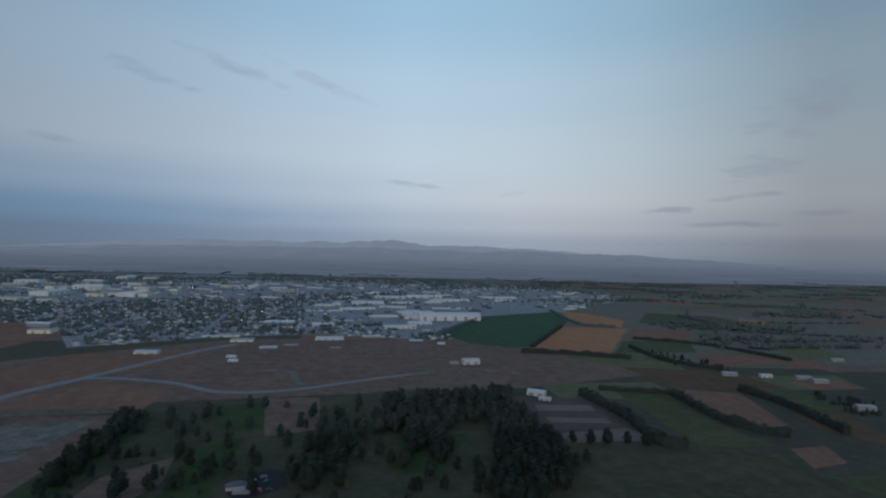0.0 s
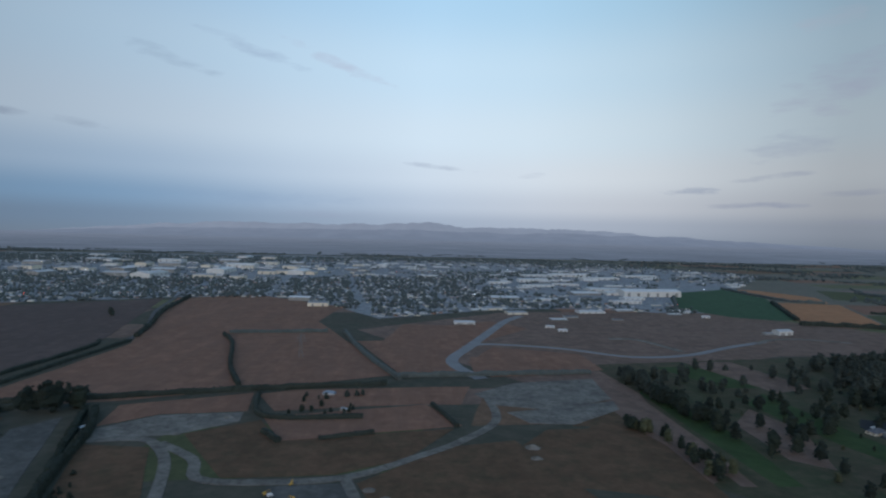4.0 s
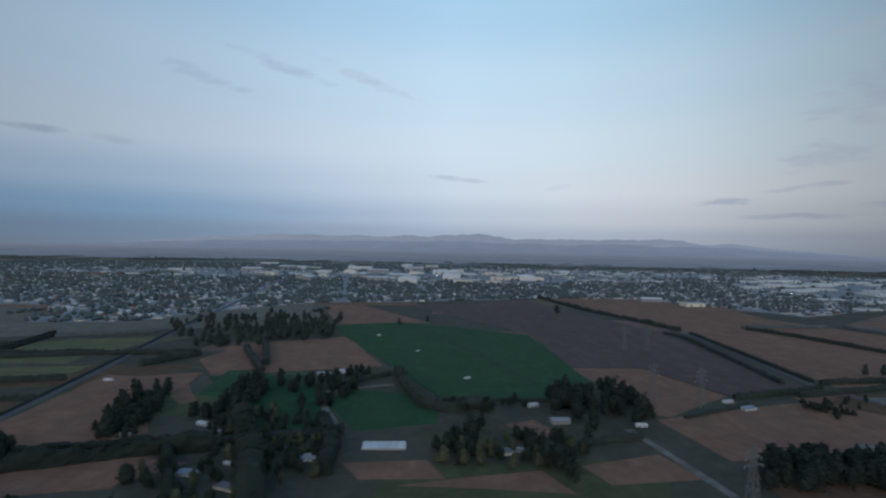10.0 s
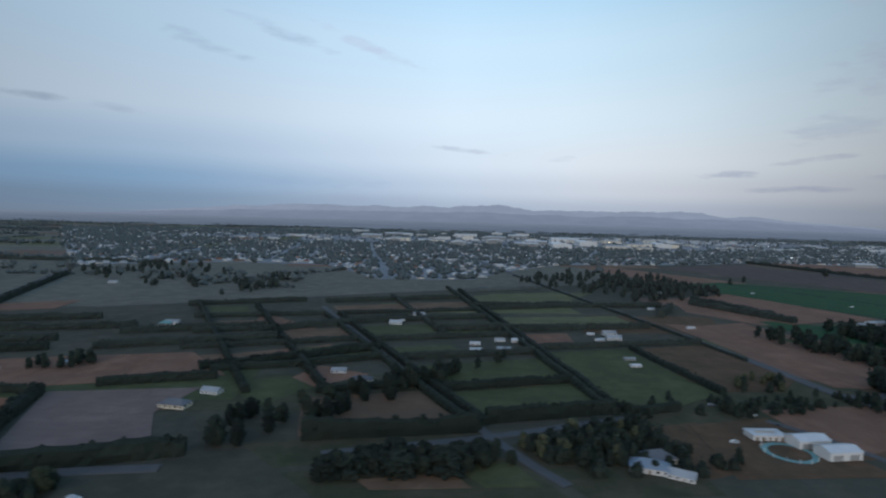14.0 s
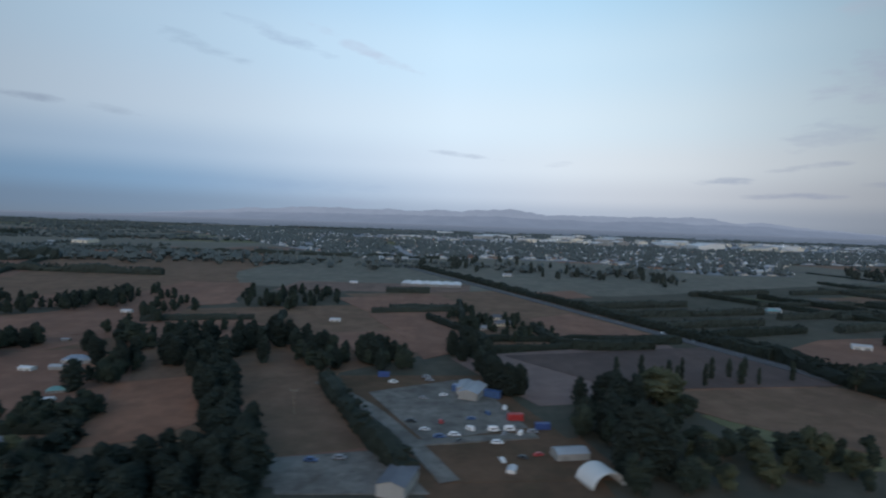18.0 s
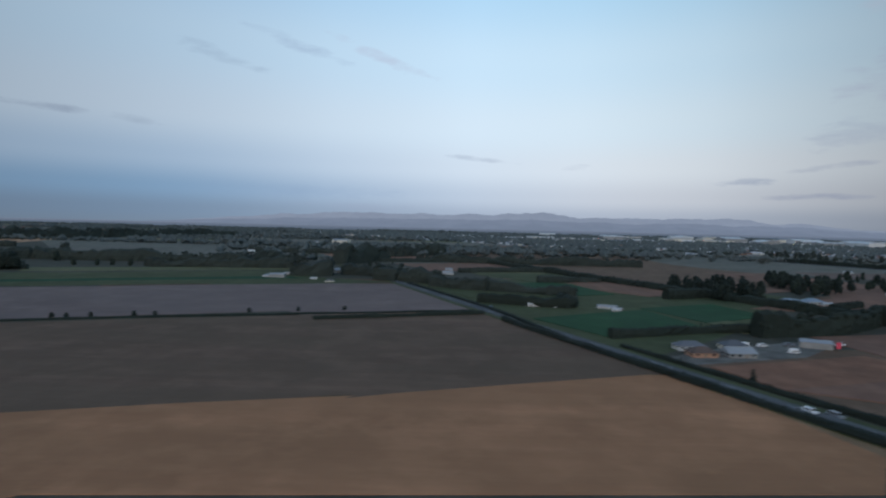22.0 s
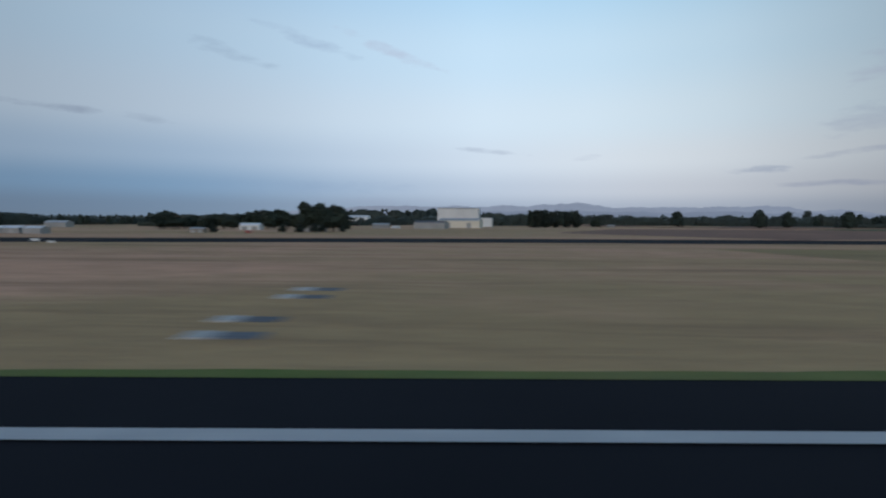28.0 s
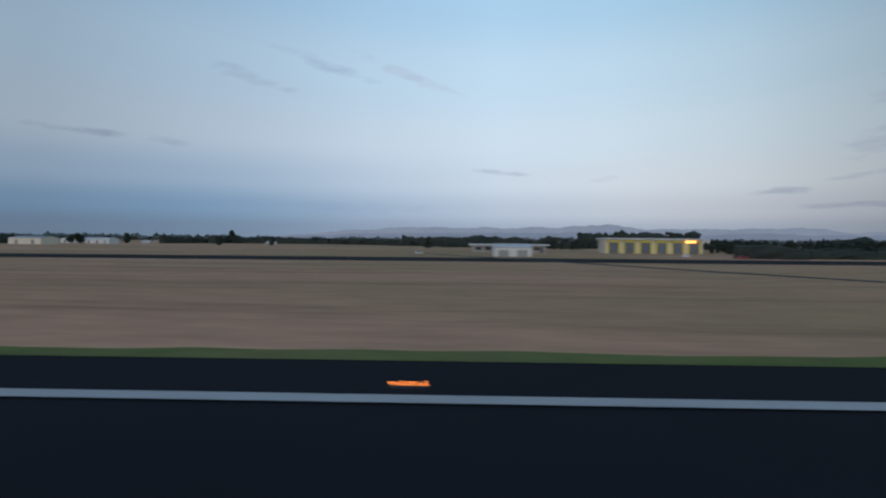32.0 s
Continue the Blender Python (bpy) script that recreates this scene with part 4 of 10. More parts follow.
YARD = [
    house_model("house", "brick_wall", "green_roof", 5.6, 5.0, 2.1, 1.7, "relocated wooden house with a green hip roof in a yard"),
    house_model("house", "cream_wall", "dark_roof", 5.6, 5.0, 2.1, 1.7, "relocated house with a dark hip roof in a yard"),
    house_model("house", "brick_wall", "pale_roof", 5.8, 5.0, 2.1, 1.7, "relocated house with a pale grey metal roof in a yard"),
    house_model("house", "cream_wall", "green_roof", 5.5, 4.6, 1.7, 1.4, "relocated cream house with a green roof in a yard"),
    house_model("house", "brick_wall", "dark_roof", 6.5, 4.6, 1.7, 1.4, "relocated house with a dark brown roof in a yard", hip=False),
    house_model("house", "white_wall", "deep_blue", 6.0, 4.4, 1.7, 1.4, "white house with a bright blue metal roof in a yard", hip=False),
    house_model("house", "cream_wall", "brown_roof", 6.5, 4.0, 1.9, 1.4, "tall cream house with a pale brown gabled roof in a yard", hip=False),
    shed_model("farm_shed", "grey_wall", "dark_roof", 7, 4, 1.7, 0.6, "grey shed with a dark metal roof under trees"),
]

# ---- airfield and town things ----


def hangar():
    root = new("hangar")
    part("hall", box(bmesh.new(), -5, -3, -0.1, 5, 3, 4.4, bevel=0.06), "white_wall", root)
    part("annex", box(bmesh.new(), 5.0, -3, -0.1, 8.2, 2, 2.2, bevel=0.04), "white_wall", root)
    for j in range(9):
        part("cladding_rib", box(bmesh.new(), -4.8 + j * 1.2, -3.06, 0, -4.72 + j * 1.2, -2.99, 4.3), "white_wall", root)
    part("roof_edge", box(bmesh.new(), -5.1, -3.1, 4.4, 5.1, 3.1, 4.55), "tin_roof", root)
    part("door", box(bmesh.new(), -3.5, -3.1, 0, 2.5, -3.0, 0.7), "dark_roof", root)
    root.location = (0, -900, -400)
    return tagged(root, "large plain white hangar with a lower annex", "hangar")


def low_hall():
    root = new("clubhouse")
    part("wall", box(bmesh.new(), -8.5, -2.5, -0.1, 8.5, 2.5, 1.5), "grey_wall", root)
    part("roof", box(bmesh.new(), -9.2, -3.2, 1.5, 9.2, 3.2, 1.85, bevel=0.1), "pale_roof", root)
    for j in range(7):
        part("window", box(bmesh.new(), -7.6 + j * 2.2, -2.56, 0.5, -6.2 + j * 2.2, -2.49, 1.2), "window_glass", root)
    part("door", box(bmesh.new(), 6.9, -2.57, 0, 7.8, -2.49, 1.2), "dark_roof", root)
    root.location = (0, -900, -400)
    return tagged(root, "long low grey building with a pale flat roof", "building")


def terminal():
    root = new("fire_station")
    part("wall", box(bmesh.new(), -8.5, -2.8, -0.1, 8.5, 2.8, 2.5), "cream_wall", root)
    part("roof", box(bmesh.new(), -8.9, -3.2, 2.5, 8.9, 3.2, 2.75, bevel=0.08), "pale_roof", root)
    for j in range(6):
        x = -8.2 + j * 2.8
        bm = bmesh.new()
        box(bm, x, -2.95, 0, x + 0.35, -2.8, 2.3)
        box(bm, x + 2.0, -2.95, 0, x + 2.35, -2.8, 2.3)
        box(bm, x, -2.95, 2.0, x + 2.35, -2.8, 2.35)
        part("door_frame", bm, "yellow_panel", root)
        part("bay_door", box(bmesh.new(), x + 0.36, -2.88, 0, x + 1.99, -2.79, 1.98), "dark_roof", root)
    part("lit_sign", box(bmesh.new(), 5.6, -3.0, 2.0, 7.2, -2.9, 2.3), "lamp_orange", root, "glowing orange sign")
    root.location = (0, -900, -400)
    return tagged(root, "airfield building with yellow-framed bay doors and a pale roof", "building")


def lit_hall():
    root = shed_model("small_hangar", "white_wall", "tin_roof", 6.5, 4, 1.0, 0.35, "small white hangar with a bright lamp on its roof edge", 2, "hangar")
    part("floodlight", box(bmesh.new(), 0.1, -2.2, 1.2, 0.5, -2.05, 1.5), "lamp_warm", root, "bright warm floodlight")
    return root


def board(mat="white_wall", label="white airfield marker board on short legs"):
    root = new("marker_board")
    part("panel", box(bmesh.new(), -0.75, -0.1, 0.18, 0.75, 0.1, 0.62, bevel=0.02), mat, root)
    for x in (-0.5, 0.5):
        part("leg", rod(bmesh.new(), (x, 0, -0.05), (x, 0, 0.2), 0.05), "steel", root)
    root.location = (0, -900, -400)
    return tagged(root, label, "marker board")


def slab():
    root = new("concrete_slab")
    part("slab", box(bmesh.new(), -0.35, -0.4, 0, 0.35, 0.4, 0.06, bevel=0.01), "concrete", root)
    part("cover", box(bmesh.new(), 0.4, -0.35, 0, 1.5, 0.35, 0.05, bevel=0.01), "dark_roof", root)
    root.location = (0, -900, -400)
    return tagged(root, "flat concrete slab and dark cover in dry grass", "slab")


def street_lamp(mat, label):
    root = new("street_lamp")
    part("post", rod(bmesh.new(), (0, 0, 0), (0, 0, 4.2), 0.09, 0.06), "steel", root)
    part("arm", rod(bmesh.new(), (0, 0, 4.2), (0, -0.7, 4.35), 0.05), "steel", root)
    part("lamp_head", box(bmesh.new(), -0.16, -1.0, 4.28, 0.16, -0.68, 4.46), mat, root, "lit lamp head")
    root.location = (0, -900, -400)
    return tagged(root, label, "street lamp")


HANGAR, LOWHALL, TERMINAL, LITHALL, BOARD, SLAB = hangar(), low_hall(), terminal(), lit_hall(), board(), slab()
YELLOW_BOARD = board("yellow_panel", "small yellow airfield marker board on short legs")
LAMPS = [street_lamp("lamp_white", "street lamp with a bright white head"), street_lamp("lamp_warm", "street lamp with a warm yellow head"), street_lamp("lamp_red", "tall post with a red warning lamp")]
TEALSHED = shed_model("small_hangar", "teal_roof", "teal_roof", 8, 5, 2.6, 0.8, "small green-blue metal hangar beside the taxiway", 1, "hangar")
GREYHANGAR = shed_model("small_hangar", "grey_wall", "pale_roof", 8, 6, 2.4, 1.0, "small grey aircraft hangar with a pale gabled roof", 1, "hangar")


def town_house(wall, roof, w, d, label):
    root = new("town_house")
    part("wall", box(bmesh.new(), -w / 2, -d / 2, -0.1, w / 2, d / 2, 1.4), wall, root)
    bm = bmesh.new()
    q = [bm.verts.new(p) for p in ((-w / 2 - 0.3, -d / 2 - 0.3, 1.35), (w / 2 + 0.3, -d / 2 - 0.3, 1.35), (w / 2 + 0.3, d / 2 + 0.3, 1.35), (-w / 2 - 0.3, d / 2 + 0.3, 1.35), (-w * 0.28, 0, 2.7), (w * 0.28, 0, 2.7))]
    for f in ((0, 1, 5, 4), (2, 3, 4, 5), (1, 2, 5), (3, 0, 4), (3, 2, 1, 0)):
        bm.faces.new([q[i] for i in f])
    part("roof", bm, roof, root)
    for x in (-w * 0.3, w * 0.3):
        part("window", box(bmesh.new(), x - 0.6, -d / 2 - 0.04, 0.5, x + 0.6, -d / 2 + 0.03, 1.1), "window_glass", root)
    root.location = (0, -900, -400)
    return tagged(root, label, "house")


TOWNHOUSES = [town_house("cream_wall", "dark_roof", 8, 5, "town house with cream walls and a dark roof"), town_house("white_wall", "tin_roof", 8.5, 5, "town house with white walls and a pale metal roof"), town_house("brick_wall", "brown_roof", 7.5, 5.2, "town house with brick walls and a brown roof"), town_house("cream_wall", "pale_roof", 8, 5, "town house with cream walls and a light grey roof")]


def taxi_line(width, *pts):
    vs, fs = band(pts, width, 0.020, 1.0)
    tagged(new("taxiway_line", flat_mesh("taxiway_line", vs, fs, "yellow_line")), "faded yellow painted taxiway line", "marking", kind="structure")


def edge_line(a, b):
    vs, fs = band((a, b), 0.17, 0.021, 6.0)
    tagged(new("runway_line", flat_mesh("runway_line", vs, fs, "white_line")), "white painted runway edge line", "marking", kind="structure")


def ground_light(colour, x, y, size=1.0):
    """A low lamp let into the pavement or standing at its edge."""
    root = new("runway_lamp")
    root.location = (x, y, 0.012)
    part("base", rod(bmesh.new(), (0, 0, -0.02), (0, 0, 0.06 * size), 0.12 * size, 0.09 * size, 10), "steel", root)
    part("lens", rod(bmesh.new(), (0, 0, 0.06 * size), (0, 0, 0.15 * size), 0.07 * size, 0.04 * size, 10), "lamp_" + colour, root)
    return tagged(root, "small lit " + colour + " airfield ground lamp", "runway lamp", "airfield ground lamps")


def heap(x, y, r, h, mat="gravel"):
    """A tipped heap of gravel or soil with an uneven foot."""
    vs, fs, n = [(0, 0, h)], [], 14
    k = random.Random(int(x * 10 + y))
    for ring, (f, z) in enumerate(((0.3, 0.82), (0.65, 0.4), (1.0, -0.02))):
        for j in range(n):
            q = 6.2832 * j / n
            d = r * f * k.uniform(0.85, 1.15)
            vs.append((d * math.cos(q) * 1.4, d * math.sin(q), h * z))
    fs += [(0, 1 + j, 1 + (j + 1) % n) for j in range(n)]
    for ring in range(2):
        o = 1 + ring * n
        fs += [(o + j, o + n + j, o + n + (j + 1) % n, o + (j + 1) % n) for j in range(n)]
    ob = new("gravel_mound", flat_mesh("gravel_mound", vs, fs, mat))
    ob.location = (x, y, 0.05)
    return tagged(ob, "tipped heap of pale gravel beside a works road", "gravel heap", "gravel heaps")


def digger():
    root = new("excavator")
    for s in (-1, 1):
        part("track", box(bmesh.new(), -0.9, s * 0.55 - 0.16, 0, 0.9, s * 0.55 + 0.16, 0.4, bevel=0.1), "tyre", root)
    part("body", box(bmesh.new(), -0.85, -0.6, 0.42, 0.5, 0.6, 1.0, bevel=0.08), "digger_yellow", root)
    cab = part("cab", box(bmesh.new(), -0.1, -0.6, 1.0, 0.6, 0.0, 1.7, bevel=0.05), "digger_yellow", root)
    part("window", box(bmesh.new(), 0.0, -0.62, 1.15, 0.5, -0.58, 1.6), "window_glass", cab)
    bm = bmesh.new()
    rod(bm, (0.5, 0.2, 0.9), (1.6, 0.2, 2.0), 0.13)
    rod(bm, (1.6, 0.2, 2.0), (2.4, 0.2, 0.9), 0.10)
    part("arm", bm, "digger_yellow", root)
    part("bucket", box(bmesh.new(), 2.2, -0.1, 0.4, 2.7, 0.5, 0.9, bevel=0.06), "steel", root)
    root.location = (0, -900, -400)
    return tagged(root, "yellow tracked excavator parked on gravel", "excavator")


DIGGER = digger()


def threshold_marking(x0, x1, y0, slope, pitch, n):
    """The row of painted stripes across the runway's end."""
    root = tagged(new("threshold_marking"), "row of worn white runway threshold stripes", "marking")
    root.location = (x0, y0, 0.02)
    for k in range(n):
        w, h = pitch * 0.25, (x1 - x0) * slope
        vs = [(0, -k * pitch - w, 0), (x1 - x0, h - k * pitch - w, 0), (x1 - x0, h - k * pitch + w, 0), (0, -k * pitch + w, 0)]
        ob = new("stripe", flat_mesh("stripe", vs, [(0, 1, 2, 3)], "white_line"))
        ob.parent = root


def grass_edge(seed, x0, x1, line, low, high):
    """A ragged tongue of green grass along the pavement's edge."""
    k = random.Random(seed)
    n = max(8, int(abs(x1 - x0) / 0.7))
    near = [(x0 + (x1 - x0) * j / n, line(x0 + (x1 - x0) * j / n)) for j in range(n + 1)]
    far = []
    for j, (x, y) in enumerate(near):
        swell = max(0.0, math.sin(math.pi * j / n)) ** 0.5
        far.append((x, y + (low + (high - low) * (0.5 + 0.5 * noise.noise((x * 0.14, seed, 0)) + k.uniform(-0.2, 0.2))) * swell + 0.02))
    vs = [(x, y, 0.013) for x, y in near] + [(x, y, 0.013) for x, y in far]
    fs = [(j, j + 1, n + 2 + j, n + 1 + j) for j in range(n)]
    return tagged(new("grass_verge", flat_mesh("grass_verge", vs, fs, "verge")), "ragged green grass beside the runway", "grass", kind="structure")

# ---- fields, roads, hedges, trees and buildings ----
field("grassland", "dry_grass", "pale brown dry grassland", (-169.1, 260.7), (-85.3, 328.3), (48.1, 335.5), (104.6, 266.8), (129.8, 241.2), (48.5, 210.3), (4.5, 210.4), (-56.4, 185), (-84.5, 165.8), (-104.2, 161.5), category="grassland")
field("golf_course", "fairway", "dull green golf course with tan rough", (-79.3, 193.7), (-44.2, 198.9), (6, 207.7), (59.9, 213.4), (37.8, 165.2), (66.2, 149.2), (37.8, 100.9), (-1.7, 82.1), (-74.4, 83.7), (-89.1, 98.2), (-84.5, 139.1), category="golf course")
field("grassland", "dry_grass", "pale brown dry grassland", (-90.5, 141.1), (-87.6, 174.1), (-79, 186), (-76.4, 157.9), (-81.1, 131.3), (-82.9, 102.4), (-89, 97.7), (-89.2, 121.1), category="grassland")
field("grassland", "rough", "rough brown and olive grassland", (-114.9, 98.1), (-119.9, 118.2), (-112.2, 127.7), (-102, 128.4), (-93.1, 139), (-87.6, 118), (-87.8, 90.5), category="grassland")
field("fairway", "golf_green", "mown dull green fairway", (-76.4, 157.9), (-70.5, 169.4), (-67.4, 131.3), (-70.7, 97.5), (-75.8, 97.6), category="grass")
field("fairway", "golf_green", "mown dull green fairway", (-49.7, 148.1), (-38, 158.4), (-36.5, 117.7), (-42.3, 101.9), (-46.6, 117.8), category="grass")
field("fairway", "golf_green", "mown dull green fairway", (-57.4, 190.4), (-36.9, 192.6), (-31.5, 164.1), (-45.6, 163.9), category="grass")
field("fairway", "golf_green", "mown dull green fairway", (-43, 99.6), (-30.7, 109.2), (-22.3, 101.6), (-28.4, 93.2), (-42.7, 93.4), category="grass")
field("fairway", "golf_green", "mown dull green fairway", (5.3, 159), (24.9, 159.3), (14, 131.3), (2.2, 131.3), category="grass")
field("rough_grass", "dry_grass", "pale brown dry rough beside a fairway", (-63.3, 131.3), (-51.9, 143.5), (-48.6, 127.6), (-58.4, 104.4), (-64.8, 109.5), category="grass")
field("rough_grass", "dry_grass", "pale brown dry rough beside a fairway", (-42, 199), (-22.8, 199.6), (-17.3, 164.4), (-32.9, 158.5), category="grass")
field("rough_grass", "dry_grass", "pale brown dry rough beside a fairway", (-82.9, 157.8), (-78.2, 163.4), (-77.9, 121), (-79.9, 97.6), (-82.9, 97.7), category="grass")
field("paddock", "crop_green", "green irrigated crop field", (34.8, 356.9), (79.1, 456.5), (153, 499.9), (145.4, 425.8), (85.1, 310.6), (72.5, 305.6), (50.6, 318.1))
field("paddock", "gold", "golden-brown stubble field after harvest", (131.7, 399.8), (178.5, 389.2), (120.6, 285.3), (83, 306.4))
field("paddock", "gold", "golden-brown stubble field after harvest", (164.4, 506.8), (183.1, 494.7), (198.9, 440.2), (177.9, 398.6), (148.2, 405.1))
field("paddock", "stubble", "dry tan-brown paddock of cut grass", (180.8, 389.5), (223.5, 387.9), (202.6, 342.5), (153.3, 338.1))
field("paddock", "pasture", "dull green pasture", (150.1, 333.2), (194.5, 334.7), (176, 294.3), (126.3, 290.9))
field("paddock", "pasture", "dull green pasture", (249.8, 504.9), (303.7, 479.4), (300.2, 409), (253.2, 397.3), (204.3, 425.8))
field("paddock", "plough", "ploughed purple-grey field with dark strips", (45.2, 200.4), (74.6, 197.8), (75.2, 160.8), (51, 157.3), (44.3, 171))
field("paddock", "greyplough", "pale grey-brown tilled field", (53.1, 189.7), (73.1, 188), (72.6, 181.1), (52.4, 182.1))
field("paddock", "greyplough", "pale grey-brown tilled field", (52.8, 175), (72.4, 172.8), (72.7, 167.5), (52.9, 169.1))
field("paddock", "greyplough", "pale grey-brown tilled strip", (52.2, 158.3), (75.3, 162.9), (79.5, 151.6), (53, 150.5))
field("paddock", "fairway", "rough olive grassland", (49.9, 141.6), (80.5, 142.6), (112.7, 142.4), (107, 122.9), (61.9, 109.1), (29.7, 110.7))
field("paddock", "pasture", "dull green pasture", (90.2, 208.5), (110.1, 199.9), (108.3, 156.8), (112.9, 145.9), (88.9, 145.8))
field("paddock", "stubble", "dry tan-brown paddock of cut grass", (117.9, 212), (140.5, 203.9), (128.8, 160.5), (111.9, 167.8))
field("paddock", "pasture", "dull green pasture", (149.6, 210.1), (169.6, 201.1), (164.6, 179.6), (144.8, 182))
field("paddock", "rough", "rough brown and olive grassland", (142.1, 178.6), (160.3, 174.9), (154.6, 154.4), (145.1, 144.9), (137.3, 160.3))
field("paddock", "stubble", "dry tan-brown paddock of cut grass", (114.5, 143.6), (126.5, 145.5), (122.2, 133), (109.8, 129.7))
field("paddock", "rough", "rough brown and olive grassland", (113.6, 253.6), (163.5, 241.8), (167, 210), (118.1, 210.2))
field("paddock", "stubble", "dry tan-brown paddock of cut grass", (172.9, 290.7), (209.4, 285.1), (208.1, 262), (157.2, 254.3))
field("paddock", "pasture", "dull green pasture", (147.6, 330.1), (176.9, 329.4), (179.3, 301.6), (139.3, 296.6))
field("paddock", "stubble", "dry tan-brown paddock of cut grass", (210.3, 281.8), (230.4, 269.8), (221.5, 248.7), (200.4, 252.3))
field("paddock", "gold", "golden-brown stubble field after harvest", (314.6, 462.6), (336.4, 444.7), (316, 420.9), (297.5, 433.6))
field("paddock", "stubble", "dry tan-brown paddock of cut grass", (-146.9, 236.6), (-111.5, 282.7), (-100.2, 285.2), (-126.1, 206.5), (-129.5, 186.9), (-145.8, 175.4), (-166.7, 233.2))
field("paddock", "stubble", "dry tan-brown paddock of cut grass", (-123.5, 196.3), (-110.1, 222.8), (-77.8, 211.1), (-77.1, 186.1), (-102.6, 178.4), (-118.2, 176))
field("grassland", "dry_grass", "rough brown and olive grassland", (-102.1, 275.1), (-80.2, 305.2), (-52.1, 299.7), (-52.7, 251.8), (-73.5, 224.4), (-111.3, 230.3), category="grassland")
field("car_park", "old_asphalt", "grey asphalt car park among the golf course trees", (-31.9, 129.4), (-26.9, 135.2), (-22.5, 133.2), (-20.8, 124.8), (-28.8, 117.7), (-32.9, 120.9), category="car park")
road("road", "pale_asphalt", "wide new grey asphalt road", 4.6, (-121.6, 173.4), (-128.3, 189.9), (-128.3, 202.9), (-119.5, 224.4), (-105.7, 259.7), (-92, 292.9), (-80.4, 311.2))
road("road", "pale_asphalt", "new grey asphalt road across dry grass", 3.0, (-122.4, 222.2), (-111.1, 229.2), (-82.6, 221.9), (-58.3, 207.2), (-33.5, 210.9), (-6.3, 227.4), (18.1, 240.2))
road("road", "gravel", "pale gravel track", 3.0, (-53.3, 244), (-40.7, 242.1), (-32.3, 217.8))
road("road", "gravel", "pale gravel track beside the fields", 2.6, (11.1, 235), (25.5, 245.6), (42.6, 247.7), (60.1, 239.8))
field("paddock", "stubble", "dry tan-brown paddock of cut grass", (-143.6, 261.3), (-100.6, 291.1), (-85.3, 269.3), (-113.2, 233.5))
field("paddock", "stubble", "dry tan-brown paddock of cut grass", (-260.8, 140.5), (-254.7, 222.8), (-297.9, 373.9), (-251.2, 397.7), (-185.6, 341.1), (-190.9, 283.6), (-148.6, 177.8), (-220.6, 149.8))
field("paddock", "stubble", "dry tan-brown paddock of cut grass", (-147.4, 277.5), (-107, 274.9), (-132.7, 204.4), (-125.1, 180), (-147, 176.4), (-159.9, 213.7))
field("paddock", "stubble", "dry tan-brown paddock of cut grass", (-121.7, 204.8), (-81.2, 201.3), (-82, 183.5), (-123.1, 180))
field("paddock", "stubble", "dry tan-brown paddock of cut grass", (-219.5, 145.7), (-188.7, 157), (-185.9, 141.2), (-206.5, 138.7), (-216.9, 130.1))
field("gravel_yard", "gravel", "grey gravel yard", (-216.4, 128.1), (-206.3, 137.8), (-186.6, 140.2), (-185.7, 133.5), (-196.5, 125.1), (-213.4, 121.5), category="yard")
field("grassland", "rough", "rough brown and olive grassland", (-195.2, 125.1), (-180.8, 134.4), (-173.3, 120.8), (-134.4, 128.4), (-145.6, 110.9), (-159.1, 104), (-180, 102.8), category="grassland")
field("paddock", "stubble", "dry tan-brown paddock of cut grass", (-180.8, 136.6), (-140.3, 146.6), (-132.2, 130.4), (-173.3, 120.8))
field("paddock", "stubble", "dry tan-brown paddock of cut grass", (-187, 155.8), (-177.2, 160.2), (-126.5, 164.3), (-130.8, 146.7), (-141.6, 147.7), (-179.2, 141.2))
field("grassland", "rough", "rough brown and olive grassland", (-214, 119.1), (-199.2, 117.4), (-187.6, 86.2), (-202.8, 86.5), category="grassland")
field("grassland", "rough", "rough brown and olive grassland", (-135.9, 117.3), (-121.3, 120.8), (-109.1, 86.5), (-149.6, 87.1), (-154.6, 100.1), category="grassland")
field("gravel_pit", "gravel_pit", "grey gravel pit floor", (-218.6, 86.7), (-226.4, 103.2), (-234.3, 128), (-228.1, 136.3), (-209, 86.6), category="yard")
field("grassland", "rough", "rough brown and olive grassland", (-274.2, 126), (-265.6, 133.9), (-241.7, 136.2), (-218.6, 86.7), (-246.2, 87.2), category="grassland")
field("gravel_yard", "gravel", "grey gravel yard", (-264.4, 131.8), (-252, 132.7), (-246.9, 127.2), (-256.2, 122.5), category="yard")
field("gravel_yard", "gravel", "grey gravel yard", (-126.1, 156.7), (-111.6, 168.6), (-85.2, 173.9), (-87.1, 152.5), (-105.3, 141.8), (-120.7, 146), category="yard")
field("gravel_yard", "gravel", "grey gravel yard", (-119.5, 140.2), (-87.5, 150), (-88.4, 142.9), (-104.2, 131.2), (-115.2, 132.2), category="yard")
field("gravel_pit", "gravel_pit", "grey gravel pit floor", (-170.7, 99), (-157.8, 100.1), (-150.1, 85.6), (-166.7, 85.9), category="yard")
heap(-118.2, 116.6, 1.32, 0.77)
heap(-118.6, 110.8, 1.08, 0.56)
heap(-257.7, 129.1, 1.32, 0.63)
heap(-253.9, 130.3, 1.2, 0.56)
heap(-189.3, 136.5, 1.08, 0.49)
heap(-197.1, 125.1, 0.84, 0.35)
heap(-152.2, 97.2, 0.96, 0.56)
heap(-157.2, 92.2, 0.9, 0.49)
heap(-149.2, 93.6, 1.08, 0.63)
heap(-165.7, 88.9, 0.78, 0.42)
